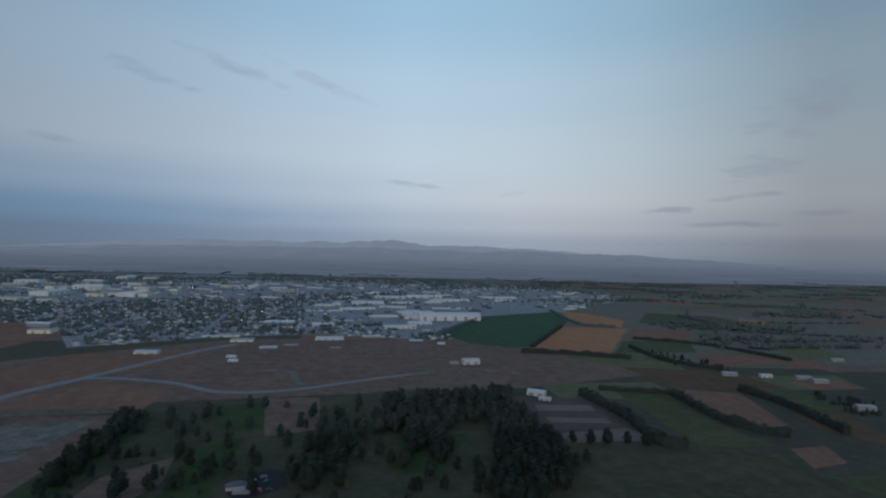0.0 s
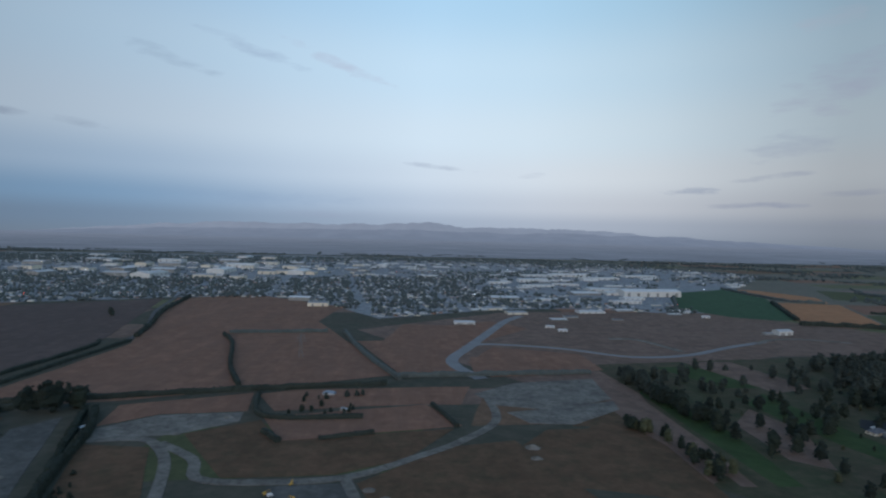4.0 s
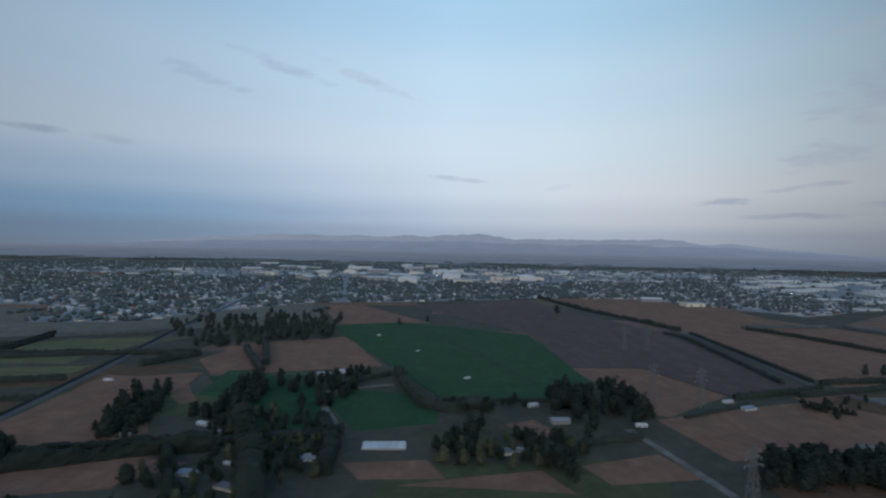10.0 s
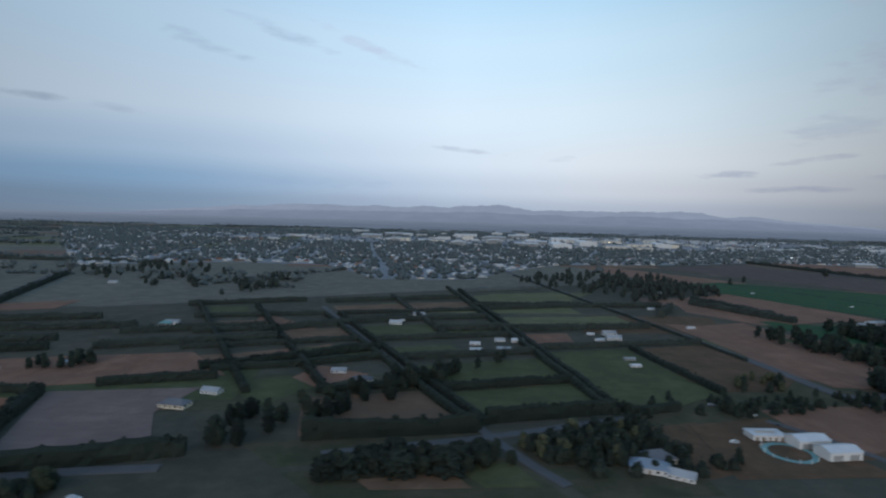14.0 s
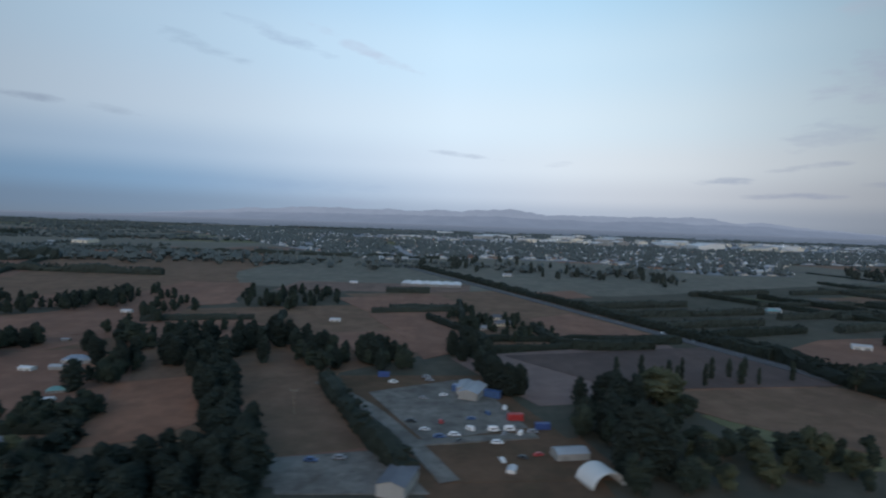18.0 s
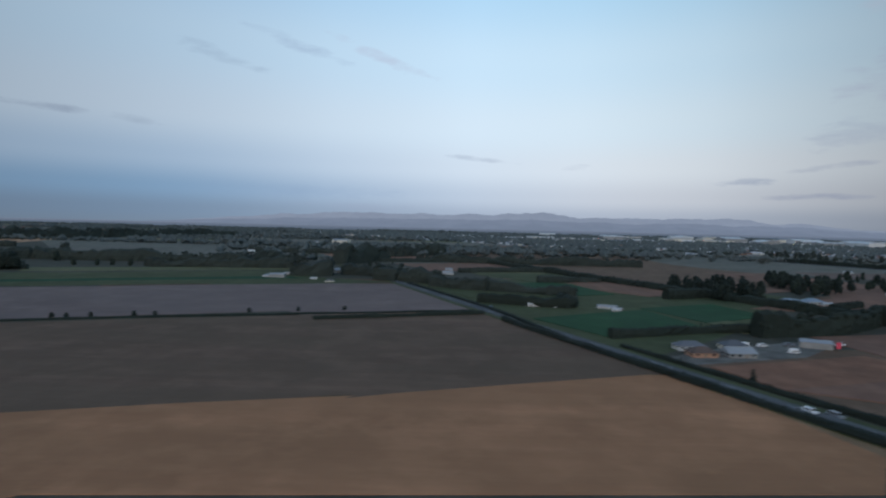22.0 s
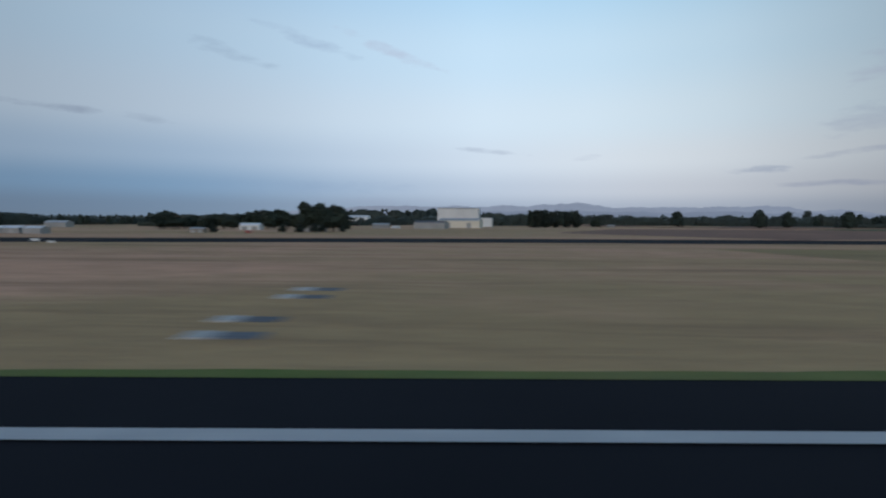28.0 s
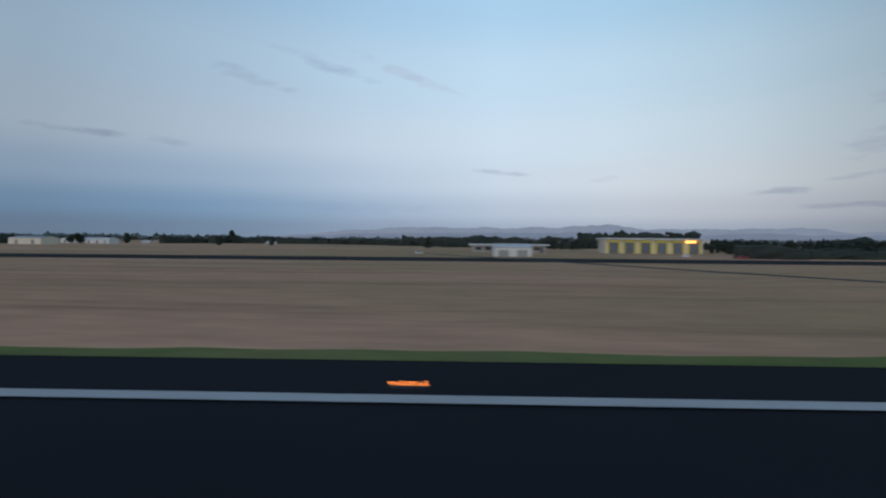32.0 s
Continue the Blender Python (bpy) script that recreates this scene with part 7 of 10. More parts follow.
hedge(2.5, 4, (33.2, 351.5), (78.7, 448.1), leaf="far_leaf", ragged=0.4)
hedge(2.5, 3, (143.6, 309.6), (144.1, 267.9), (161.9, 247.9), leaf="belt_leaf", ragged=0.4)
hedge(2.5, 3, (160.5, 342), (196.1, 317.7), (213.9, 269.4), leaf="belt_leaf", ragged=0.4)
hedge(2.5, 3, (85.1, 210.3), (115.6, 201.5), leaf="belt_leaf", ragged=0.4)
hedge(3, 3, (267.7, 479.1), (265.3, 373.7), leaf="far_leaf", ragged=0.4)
row(["pine"], 4.5, 5.5, 7.5, (48.1, 148), (58.8, 148.5), (68.6, 148.2), (79.7, 148.8))
wood(['pine'], 110, 7, 10, (2.3, 192.1), (48.3, 201.9), (30.3, 165.1), (9.2, 156.3), (-7, 158.8))
wood(['pine'], 36, 7, 10, (7.6, 174.7), (22.4, 177.5), (18.5, 144.7), (13, 133.5), (6.5, 145.1))
wood(['pine'], 130, 7, 10, (35.3, 187.1), (45.5, 183.5), (48.1, 148), (44.4, 125.5), (39.9, 116.2), (25.3, 112.2), (30.6, 144.3))
wood(['pine', 'round'], 46, 6, 9, (-76.8, 175.6), (-73.2, 175.7), (-67.4, 131.3), (-70.4, 117.9), (-74.3, 131.3))
wood(['pine', 'round'], 34, 6.5, 9, (-15, 153.4), (-3.5, 158.9), (-9.4, 131.3), (-17.1, 120.8), (-21.7, 131.3))
wood(['round', 'pine'], 95, 5, 8.5, (-76.7, 169.3), (-45.8, 186.9), (-1.9, 192), (20.3, 148.8), (-8.4, 96.6), (-46.3, 88), (-74.7, 94))
wood(['round', 'bush', 'olive'], 45, 2, 4.5, (-76.7, 169.3), (-45.8, 186.9), (-1.9, 192), (20.3, 148.8), (-8.4, 96.6), (-46.3, 88), (-74.7, 94))
wood(['round', 'pine'], 40, 5, 8, (16.2, 139.5), (56.3, 139.7), (17.8, 92.4), (-8.7, 92.9))
wood(['round', 'olive'], 30, 4, 6, (-92.6, 131.2), (-89, 135), (-82, 109.6), (-80.8, 96), (-85.7, 96.1))
wood(['round', 'bush'], 36, 2.5, 4, (169.6, 201.1), (189.8, 196.7), (169.8, 171.5), (159.1, 178.3))
wood(['round'], 24, 3, 5, (141, 300.2), (165.9, 268.4), (163.5, 241.8), (142.5, 254.1))
hedge(2, 2.2, (-225.2, 243.9), (-216, 225.4), (-204.9, 187.8), (-194.8, 163.4))
hedge(2, 2.2, (-224.3, 248.7), (-181.7, 253.4))
hedge(2, 2.2, (-173.9, 252.7), (-161.6, 207.9), (-147.6, 171.5))
hedge(2, 2, (-294.5, 129), (-279.6, 133.6), (-267, 138.5))
hedge(2, 2.2, (-262.9, 144.4), (-235.2, 149.2), (-195.5, 158.4), (-151.6, 166.1))
hedge(1.6, 1.6, (-257.4, 229), (-263.8, 146.2))
hedge(2.4, 3, (-292, 379.7), (-279.3, 308.6), (-267.7, 270.5), (-258.8, 236.3), leaf="belt_leaf", ragged=0.5)
hedge(1.6, 2, (-268.8, 227.3), (-266, 210.8), (-273.3, 144.1))
hedge(2.4, 2.6, (-222.7, 140.4), (-216.2, 125.5), (-211.2, 106.7), (-206.2, 90.2))
hedge(1.0, 1.4, (-313.3, 113.7), (-294.4, 123.7))
hedge(2.2, 2.4, (-225.4, 140.8), (-212.9, 108.4), (-204.9, 88))
hedge(1.8, 2, (-241.2, 122.5), (-226.7, 88.3))
hedge(1.6, 1.8, (-187.1, 157), (-180.8, 136.6), (-156.4, 135.9))
hedge(1.8, 2, (-277.7, 131), (-242.8, 142))
hedge(2, 2.2, (-148.2, 174.9), (-83.3, 181.1))
hedge(1.6, 2, (-178.2, 126.3), (-173.4, 120.1))
hedge(1.4, 1.6, (-165, 121.5), (-153.1, 125.2))
hedge(1.4, 1.6, (-138.7, 146.6), (-133.4, 129.2))
plant("pine", -242.7, 154.7, 6, 0.9)
plant("pine", -237.4, 154.3, 6, 0.9)
plant("pine", -230.8, 151.3, 6, 0.9)
plant("pine", -232.3, 141.1, 6, 0.9)
wood(['olive', 'round'], 45, 2.2, 4, (-246.6, 86.2), (-252.3, 112.2), (-239.7, 117.9), (-227.2, 85.2))
hedge(1.6, 2, (-246.8, 142.9), (-234, 111.2), (-227.5, 88.9))
wood(['round', 'bush'], 18, 2, 3.5, (-172.8, 155.9), (-156.3, 155.1), (-157, 138.4), (-177.7, 134.7))
wood(['bush', 'round'], 30, 1.0, 2.4, (-207.9, 106.9), (-197.5, 89.3), (-195.7, 82.1), (-203.9, 85.8))
wood(['pine', 'round'], 34, 4, 7, (-342.2, 126.3), (-324.1, 137.8), (-316.7, 113.9), (-326.1, 105.7))
wood(['pine', 'round'], 34, 3.5, 5.5, (-313.6, 88.8), (-304.2, 92.3), (-289.6, 93.5), (-283.3, 86.9))
wood(['pine'], 34, 5, 8, (-344.3, 125.1), (-319.5, 131.3), (-320.5, 110.9), (-335.5, 104.8))
plant("poplar", -335.5, 127.1, 9, 1.3)
plant("poplar", -322.7, 112.7, 9, 1.3)
plant("poplar", -323.8, 126.7, 9, 1.3)
wood(['pine'], 75, 5, 7, (-317.3, 82.6), (-310.6, 90.4), (-298.9, 91.5), (-284.6, 87.4), (-289.9, 78.9), (-317.9, 79))
wood(['pine', 'round'], 45, 4, 6, (-447.6, 187.3), (-406.9, 227), (-399.2, 207.4), (-417.9, 191.5), (-441.1, 179.9))
hedge(2.5, 3, (-446.2, 153.9), (-436.6, 169.9))
hedge(2.5, 3, (-411.4, 148.7), (-425.8, 179.5))
hedge(1.6, 2, (-390.9, 133.2), (-377, 147.9))
hedge(2, 3, (-402, 95.7), (-381.9, 102.6), leaf="belt_leaf", ragged=0.5)
wood(['poplar', 'pine'], 14, 5, 7, (-349.3, 94.3), (-343.9, 96.7), (-340.6, 79.6), (-345.5, 79.7))
wood(['round', 'olive'], 28, 2.5, 4.5, (-365.7, 88), (-365.6, 97.3), (-348.4, 94.3), (-347, 87.4))
hedge(1.6, 2, (-341, 96.6), (-327, 101.6))
plant("round", -287.1, 89.1, 4.5, 1.2)
plant("round", -283.5, 81.3, 4.5, 1.2)
plant("round", -281.2, 81.2, 4.5, 1.2)
plant("round", -380.1, 239.7, 5.5, 0.9)
plant("round", -367.8, 250.4, 5.5, 0.9)
wood(['round', 'olive', 'bush'], 80, 2.5, 4.5, (-418.2, 117.1), (-387.3, 111), (-378.4, 84.3), (-390.8, 81))
wood(['round'], 20, 2.5, 4, (-366.1, 121.5), (-344.3, 125.1), (-343.4, 116.9), (-362.6, 113.8))
hedge(1.2, 1.4, (-363.1, 124.3), (-337.9, 124.5))
hedge(0.25, 0.6, (-379.6, 244.8), (-356.1, 192.1), (-339, 141.1))
wood(['pine'], 60, 4.5, 6.5, (-445.1, 272.4), (-411.3, 279.2), (-401.7, 220.8), (-422, 199.2), (-436.5, 201.1))
wood(['round', 'pine'], 38, 4, 6, (-435.8, 128.7), (-426.6, 129.4), (-417.7, 104.5), (-420.9, 97), (-427.1, 99.8))
wood(['pine', 'round'], 24, 4, 6, (-410.9, 146.3), (-404.8, 122), (-403.6, 105.4), (-409.8, 108.7))
hedge(3.2, 3.5, (-375, 149.8), (-366.8, 119.3), (-355.1, 120.1), leaf="belt_leaf", ragged=0.5)
wood(['round'], 14, 4, 5.5, (-390, 144.9), (-380.4, 153), (-382.8, 123.7), (-389.7, 127.2))
wood(['round', 'pine', 'olive'], 58, 3.2, 5, (-411.9, 97.6), (-401.1, 101.4), (-381.6, 86.2), (-386.5, 66), (-404.4, 65.3), (-409.7, 76.4))
wood(['round'], 14, 3, 4.5, (-449.3, 82.4), (-445.6, 82.6), (-438.9, 64.1), (-441.4, 64))
plant("round", -434.9, 88.9, 3, 1.2)
wood(['round', 'bush'], 22, 1.5, 3, (-464.8, 81), (-451.8, 84.6), (-450.2, 78.1), (-461.9, 75.1))
hedge(2, 2.4, (-431.8, 89.1), (-412.2, 94), (-401.7, 76.8), (-396.6, 68.5), ragged=0.5)
hedge(2.5, 3, (-421.8, 187), (-412.6, 157.4))
hedge(0.9, 1.0, (-472.8, 259.8), (-454.8, 146.9), (-449.2, 106))
hedge(1.6, 1.8, (-558.3, 106.2), (-540.1, 112), (-525.7, 116.9))
hedge(1.6, 1.8, (-547, 92.2), (-533.5, 96.1), (-519.3, 102.6))
hedge(1.6, 1.8, (-527.3, 82.1), (-512.1, 86.6))
hedge(3, 1.8, (-525.2, 64.9), (-504.3, 68.5))
hedge(1.6, 1.8, (-562.1, 120.1), (-532.4, 131.9))
hedge(1.6, 1.8, (-569.5, 137.7), (-538.7, 145.8))
hedge(1.8, 1.8, (-578.7, 155.3), (-548.6, 167.9))
hedge(1.8, 1.8, (-508.5, 84.3), (-487.2, 90.1))
hedge(2.6, 1.8, (-503, 71.3), (-485, 76))
hedge(1.8, 1.8, (-515.8, 101.9), (-490, 108.5))
hedge(1.6, 1.8, (-522.1, 116.9), (-492.5, 124.6))
hedge(1.6, 1.8, (-530, 135.9), (-495.8, 146.3))
hedge(1.4, 1.8, (-534.5, 146.7), (-497.6, 158.1))
hedge(1.8, 1.8, (-542.6, 166), (-501.1, 180.8))
hedge(1.6, 1.8, (-494.1, 159.8), (-463.1, 169.5))
hedge(2, 1.8, (-490.2, 129.7), (-455.8, 137.7))
hedge(1.6, 1.8, (-488.5, 112.3), (-451.2, 120.8))
hedge(1.8, 1.8, (-499, 197.5), (-469.3, 211.8))
hedge(1.4, 1.8, (-468.8, 114.3), (-464.8, 85.2))
hedge(1.6, 1.8, (-483.5, 75.1), (-475.1, 77.7))
hedge(1.4, 1.8, (-538.7, 145.8), (-504.3, 68.5))
hedge(1.4, 1.8, (-535, 146.6), (-503.1, 70.4))
hedge(1.4, 1.8, (-505.1, 206.6), (-484.9, 75))
hedge(1.4, 1.8, (-500.8, 200), (-483.8, 76.2))
hedge(1.6, 1.8, (-575.9, 155.9), (-537.2, 81))
hedge(1.8, 1.8, (-559.4, 154.8), (-524.2, 78.7))
hedge(1.6, 1.8, (-523.6, 180.2), (-507.6, 123.8))
wood(['round'], 26, 3, 5, (-430.5, 126.7), (-419.6, 111.4), (-418.2, 97.6), (-426.7, 96.6))
wood(['pine'], 22, 4.5, 6, (-439, 86.1), (-429.8, 88.4), (-436.6, 71.8), (-442.8, 74.6))
wood(['round', 'pine'], 26, 4, 6, (-404.3, 139.9), (-392.4, 135.6), (-402.2, 119.2), (-412.1, 121.6))
wood(['round', 'pine'], 22, 4, 6, (-412, 143.8), (-406, 141.1), (-401.7, 111.6), (-404.8, 100.8), (-409.4, 115.2))
wood(['round', 'pine'], 16, 4, 6, (-392.9, 142.1), (-385.2, 146), (-387.9, 116.5), (-393.4, 116.2))
hedge(4.5, 6, (-401.7, 106), (-394.5, 88.7), (-390.2, 75.3), (-387, 65.5), ragged=0.5)
hedge(3, 4, (-387.2, 108.7), (-383, 95.9), (-382, 83.5), ragged=0.5)
wood(['round', 'pine'], 26, 3.5, 5.5, (-361.3, 103.1), (-353.7, 110.6), (-361.2, 91.4), (-365, 91.3))
wood(['round', 'olive'], 30, 3, 5, (-353, 100.3), (-335.7, 101.2), (-343, 87.3), (-361.8, 84.3))
hedge(3.2, 4, (-439.8, 79.7), (-430.6, 83.3), (-420.5, 87.6), (-412.9, 91.2), (-401.7, 93.6), ragged=0.5)
wood(['round'], 22, 3, 4.5, (-429, 72.1), (-414.6, 73.4), (-422.4, 63.6), (-434.2, 62.7))
wood(['round', 'bush'], 34, 2, 3.5, (-500.5, 64.4), (-488.6, 67), (-482.3, 61.7), (-486.2, 56.4), (-491.8, 56))
row(['round'], 3.5, 2, 3.2, (-482.8, 75.6), (-475.1, 77.7))
wood(['round', 'bush'], 12, 1.8, 3, (-482.9, 65.8), (-478.5, 60.7), (-472.2, 62.3), (-478.8, 58.1))
wood(['round', 'olive'], 16, 2.5, 3.5, (-460.3, 92.1), (-451.5, 93.1), (-454.3, 85), (-461.4, 84.2))
wood(['round'], 12, 2, 3.5, (-469.5, 78.7), (-464.7, 78), (-464.3, 75), (-469.7, 73.5))
hedge(1.8, 1.8, (-597.6, 73.3), (-574.8, 78.8), (-566.7, 79.3))
hedge(2.4, 2.6, (-565.8, 79.4), (-561.2, 65.2), (-557.1, 58))
hedge(1.8, 2, (-560, 83.1), (-544.1, 88.2))
hedge(1.8, 2, (-590.5, 54.7), (-580.5, 56.1), (-578.6, 50.3))
hedge(2.6, 3, (-579, 50), (-556.4, 54.8), (-536.7, 60.8))
plant("round", -601, 66, 5, 1.0)
plant("round", -599.4, 62.4, 5, 1.0)
row(['poplar'], 3.2, 3.2, 4.6, (-624.9, 66.1), (-611.9, 67.8))
plant("poplar", -627.3, 64.9, 4, 1.2)
plant("poplar", -606.2, 69.8, 4, 1.2)
hedge(1.4, 1.8, (-642.9, 80.8), (-610.9, 91))
hedge(2.2, 2.4, (-605.7, 94), (-596.4, 72.9), (-590.6, 55.2), ragged=0.4)
hedge(2.2, 2.6, (-658.3, 225.6), (-618.5, 125.2), (-601.8, 80.5), ragged=0.4)
wood(['pine', 'round'], 60, 4, 6, (-660.8, 232.8), (-638.7, 273.3), (-566.1, 226.5), (-571.2, 175.3), (-613.6, 192.6))
hedge(2.0, 2.4, (-617.3, 125.4), (-589.9, 134.1))
hedge(2.0, 2.4, (-614.3, 115), (-576.5, 124.9))
hedge(2.0, 2.4, (-608.8, 103.5), (-584.9, 111.1))
hedge(2.0, 2.4, (-605.5, 94.8), (-581.5, 103.7))
hedge(2.0, 2.4, (-576.7, 118.3), (-548.7, 128))
hedge(2.0, 2.4, (-574, 104.7), (-543, 117.1))
hedge(2.0, 2.4, (-550.2, 122.3), (-516.9, 142.7))
hedge(2.0, 2.4, (-549, 92.7), (-520.6, 109.2))
hedge(2.0, 2.4, (-499.7, 165.6), (-438.8, 171.8))
hedge(2.0, 2.4, (-509.9, 128.4), (-469.8, 134.5))
wood(['round'], 16, 3, 4, (-577.6, 92.5), (-567.4, 97.8), (-567.3, 91.8), (-575, 89.1))
wood(['round', 'pine'], 44, 3.5, 5.5, (-536.9, 70.6), (-492.8, 106.8), (-531.3, 60.3), (-536.4, 63))
wood(['round', 'olive'], 34, 2.5, 4.5, (-571.6, 48.8), (-562.6, 50.4), (-559.7, 47.6), (-545.9, 53.6), (-543.5, 49.4), (-550.8, 46.1), (-571.8, 45.1))
wood(['round'], 26, 2.5, 4, (-648.3, 96.3), (-637.2, 107.9), (-629.5, 95.2), (-638.6, 86.3))
hedge(1.6, 2, (-663.9, 112.1), (-643.3, 117.4))
hedge(1.6, 2, (-646.5, 85.4), (-643.5, 88.3), (-652.5, 106.8))
hedge(1.4, 1.6, (-625.3, 88.9), (-611.2, 92.1))
hedge(2, 2.4, (-663.8, 144.7), (-652.4, 145.1))
wood(['pine', 'round'], 36, 3.5, 5.5, (-670.1, 75.7), (-657.7, 79.7), (-653.4, 70.2), (-665.4, 67.4))
wood(['pine'], 34, 4.6, 6.2, (-690.6, 69.1), (-683.2, 81.5), (-682.5, 83.9), (-667.8, 85.9), (-664.8, 70.5), (-675.7, 65.6), (-677.2, 63), (-685.8, 61.8))
wood(['pine'], 26, 4.6, 6.2, (-677.1, 61.3), (-675.1, 64.1), (-667.7, 49.6), (-663, 38.4), (-665.6, 38.2), (-671.4, 49.4))
wood(['round', 'pine'], 12, 4, 5.4, (-696.9, 72.6), (-700.5, 90.9), (-690.7, 76.4), (-685.1, 59.4), (-688.1, 57.3))
wood(['pine'], 22, 4.2, 5.6, (-649.3, 80.7), (-646, 87.2), (-643.8, 74.1), (-642.6, 64.2), (-639, 57.4), (-639.6, 51.2), (-641.2, 53.6), (-644.5, 61.9), (-647.8, 70.9))
wood(['pine', 'round'], 24, 4.8, 6.4, (-637.4, 57.9), (-631.6, 61.1), (-630.4, 51.4), (-635.2, 39.6), (-638.3, 39.5), (-638.8, 50.2))
wood(['round', 'olive'], 26, 3, 4.4, (-632.1, 45.7), (-625.8, 48), (-612.8, 48.1), (-619.3, 40.4), (-634.8, 39.6))
hedge(2.2, 2.6, (-663.7, 63.1), (-657.8, 49.8), (-653.4, 40.9))
row(['poplar'], 2.6, 3.4, 4.8, (-623.2, 68.7), (-611.1, 71.8))
plant("poplar", -629.7, 66.8, 5, 1.0)
plant("poplar", -626.1, 68.3, 5, 1.0)
wood(['round', 'pine'], 32, 3, 5, (-695.5, 121.9), (-699.7, 141.2), (-676, 138.8), (-669.9, 115.5), (-684.3, 111.1))
hedge(1.4, 1.8, (-701.8, 96.5), (-683.9, 101.4))
hedge(1.3, 1.6, (-646, 87.7), (-611.9, 92.8))
hedge(2.6, 3.4, (-601.1, 84.5), (-599.6, 65), (-596.2, 60.1), ragged=0.4)
wood(['round'], 20, 2.5, 4, (-649.4, 110.9), (-644.2, 115.8), (-641.6, 98.6), (-646.1, 95.1))
wood(['pine'], 16, 3, 5, (-577.8, 194), (-560, 210.7), (-570.5, 181), (-583.3, 169.3))
wood(['olive', 'round'], 12, 2.5, 4, (-629.8, 63.1), (-624, 63.9), (-626.3, 52.3), (-629.5, 51.9))
hedge(3.0, 1.9, (-737.7, 67), (-729.3, 69.2), (-714.6, 71.9), ragged=0.5)
wood(['pine', 'round'], 20, 3.6, 5, (-714.2, 71), (-710.7, 73.3), (-706.3, 71.8), (-706, 69.4), (-712.2, 69.4))
plant("round", -699.6, 52.2, 4.4, 1.0)
wood(['round'], 14, 3, 4.5, (-707.9, 113.8), (-701.2, 115), (-696.3, 82.1), (-699.7, 77.9))
plant("round", -692.6, 77.9, 6, 1.5)
wood(['round'], 12, 3, 4, (-690.6, 68.5), (-685.7, 68.9), (-685.9, 59.6), (-689.6, 61))
wood(['round'], 16, 2.5, 3.5, (-690.2, 51.6), (-682.2, 53.8), (-682.2, 48), (-689.9, 46))
plant("olive", -682.3, 42.3, 3.6, 1.2)
plant("olive", -683.6, 41, 3.6, 1.2)
wood(['round', 'pine'], 22, 2.5, 4, (-682.9, 41.8), (-678.6, 42), (-676.4, 35.4), (-682.3, 34.5))
wood(['olive', 'round'], 16, 2.5, 4, (-721.3, 45.7), (-716.6, 47.2), (-712.8, 40.7), (-716, 38.7))
plant("round", -706.6, 41.8, 3.0, 1.3)
plant("round", -703.4, 42.4, 3.0, 1.3)
plant("round", -699.7, 43.4, 3.0, 1.3)
plant("round", -692.6, 45.9, 3.0, 1.3)
plant("round", -695.6, 45.7, 3.0, 1.3)
wood(['pine'], 32, 3.5, 5, (-752.2, 106.2), (-739, 116.7), (-730, 97.7), (-742.2, 93))
wood(['pine', 'round'], 32, 3.5, 5, (-727.7, 114.5), (-715.1, 131.1), (-710.2, 111.1), (-723.3, 105.2))
wood(['pine', 'round'], 16, 3.5, 5, (-691, 125.6), (-682.9, 137.7), (-683.7, 111.6), (-689.4, 110.7))
hedge(1.5, 1.6, (-699, 45.8), (-682.7, 48), ragged=0.4)
hedge(1.4, 1.6, (-735.4, 81.7), (-727.9, 86.2))
hedge(1.6, 2, (-813.1, 165), (-779.5, 175.8))
hedge(1.6, 2, (-789.7, 134.6), (-767, 141.4))
hedge(1.6, 2, (-773.6, 113.7), (-759.6, 118.2))
hedge(2, 2.4, (-756.2, 91), (-747.2, 95.1))
hedge(1.8, 2.4, (-805, 230.4), (-753, 107.6), (-736.4, 70.7))
hedge(1.6, 2, (-679.6, 105.2), (-677.7, 84.3))
hedge(1.6, 2, (-645.5, 126.3), (-646.3, 90.1))
hedge(1.6, 2, (-660.7, 116.9), (-646.6, 119.2))
hedge(2, 2.4, (-633.7, 99.3), (-630.6, 85.2), (-617.5, 85.8))
hedge(3.1, 2.4, (-737.5, 69.8), (-730.6, 54.7), (-725.2, 41.9), ragged=0.4)
hedge(2.4, 2.2, (-722.1, 64.1), (-717.1, 51.4), (-713.9, 43), ragged=0.3)
row(['pine'], 1.5, 3.3, 4.3, (-722.1, 64.1), (-717.1, 51.4), (-713.9, 43))
hedge(2.9, 2.4, (-758.8, 59.7), (-747.1, 63.1), (-737.3, 70.5), ragged=0.5)
hedge(3.0, 1.9, (-735.7, 73.5), (-723.8, 73.7), (-714.5, 76), ragged=0.5)
wood(['pine', 'round'], 16, 3.4, 4.6, (-714.6, 75.2), (-705.3, 79.2), (-705.6, 76), (-714.1, 73))
plant("cone", -721.4, 37.4, 4.2, 1.3)
plant("cone", -736.9, 32.2, 4.2, 1.3)
wood(['round', 'pine'], 18, 3, 4.5, (-719.6, 38.4), (-718.9, 47.9), (-713.2, 49.8), (-711.7, 40.5))
plant("round", -732.2, 32.3, 3.6, 1.1)
wood(['round', 'olive'], 16, 2.5, 3.6, (-750.1, 36.5), (-743.4, 36.7), (-738.2, 31.5), (-746, 31.3))
wood(['pine', 'round'], 12, 3, 4, (-724.5, 31.9), (-724.2, 37.3), (-721.3, 33.3), (-720.1, 32))
hedge(1.6, 2, (-730.3, 33.5), (-727, 35.9), (-724.7, 34.8), ragged=0.5)
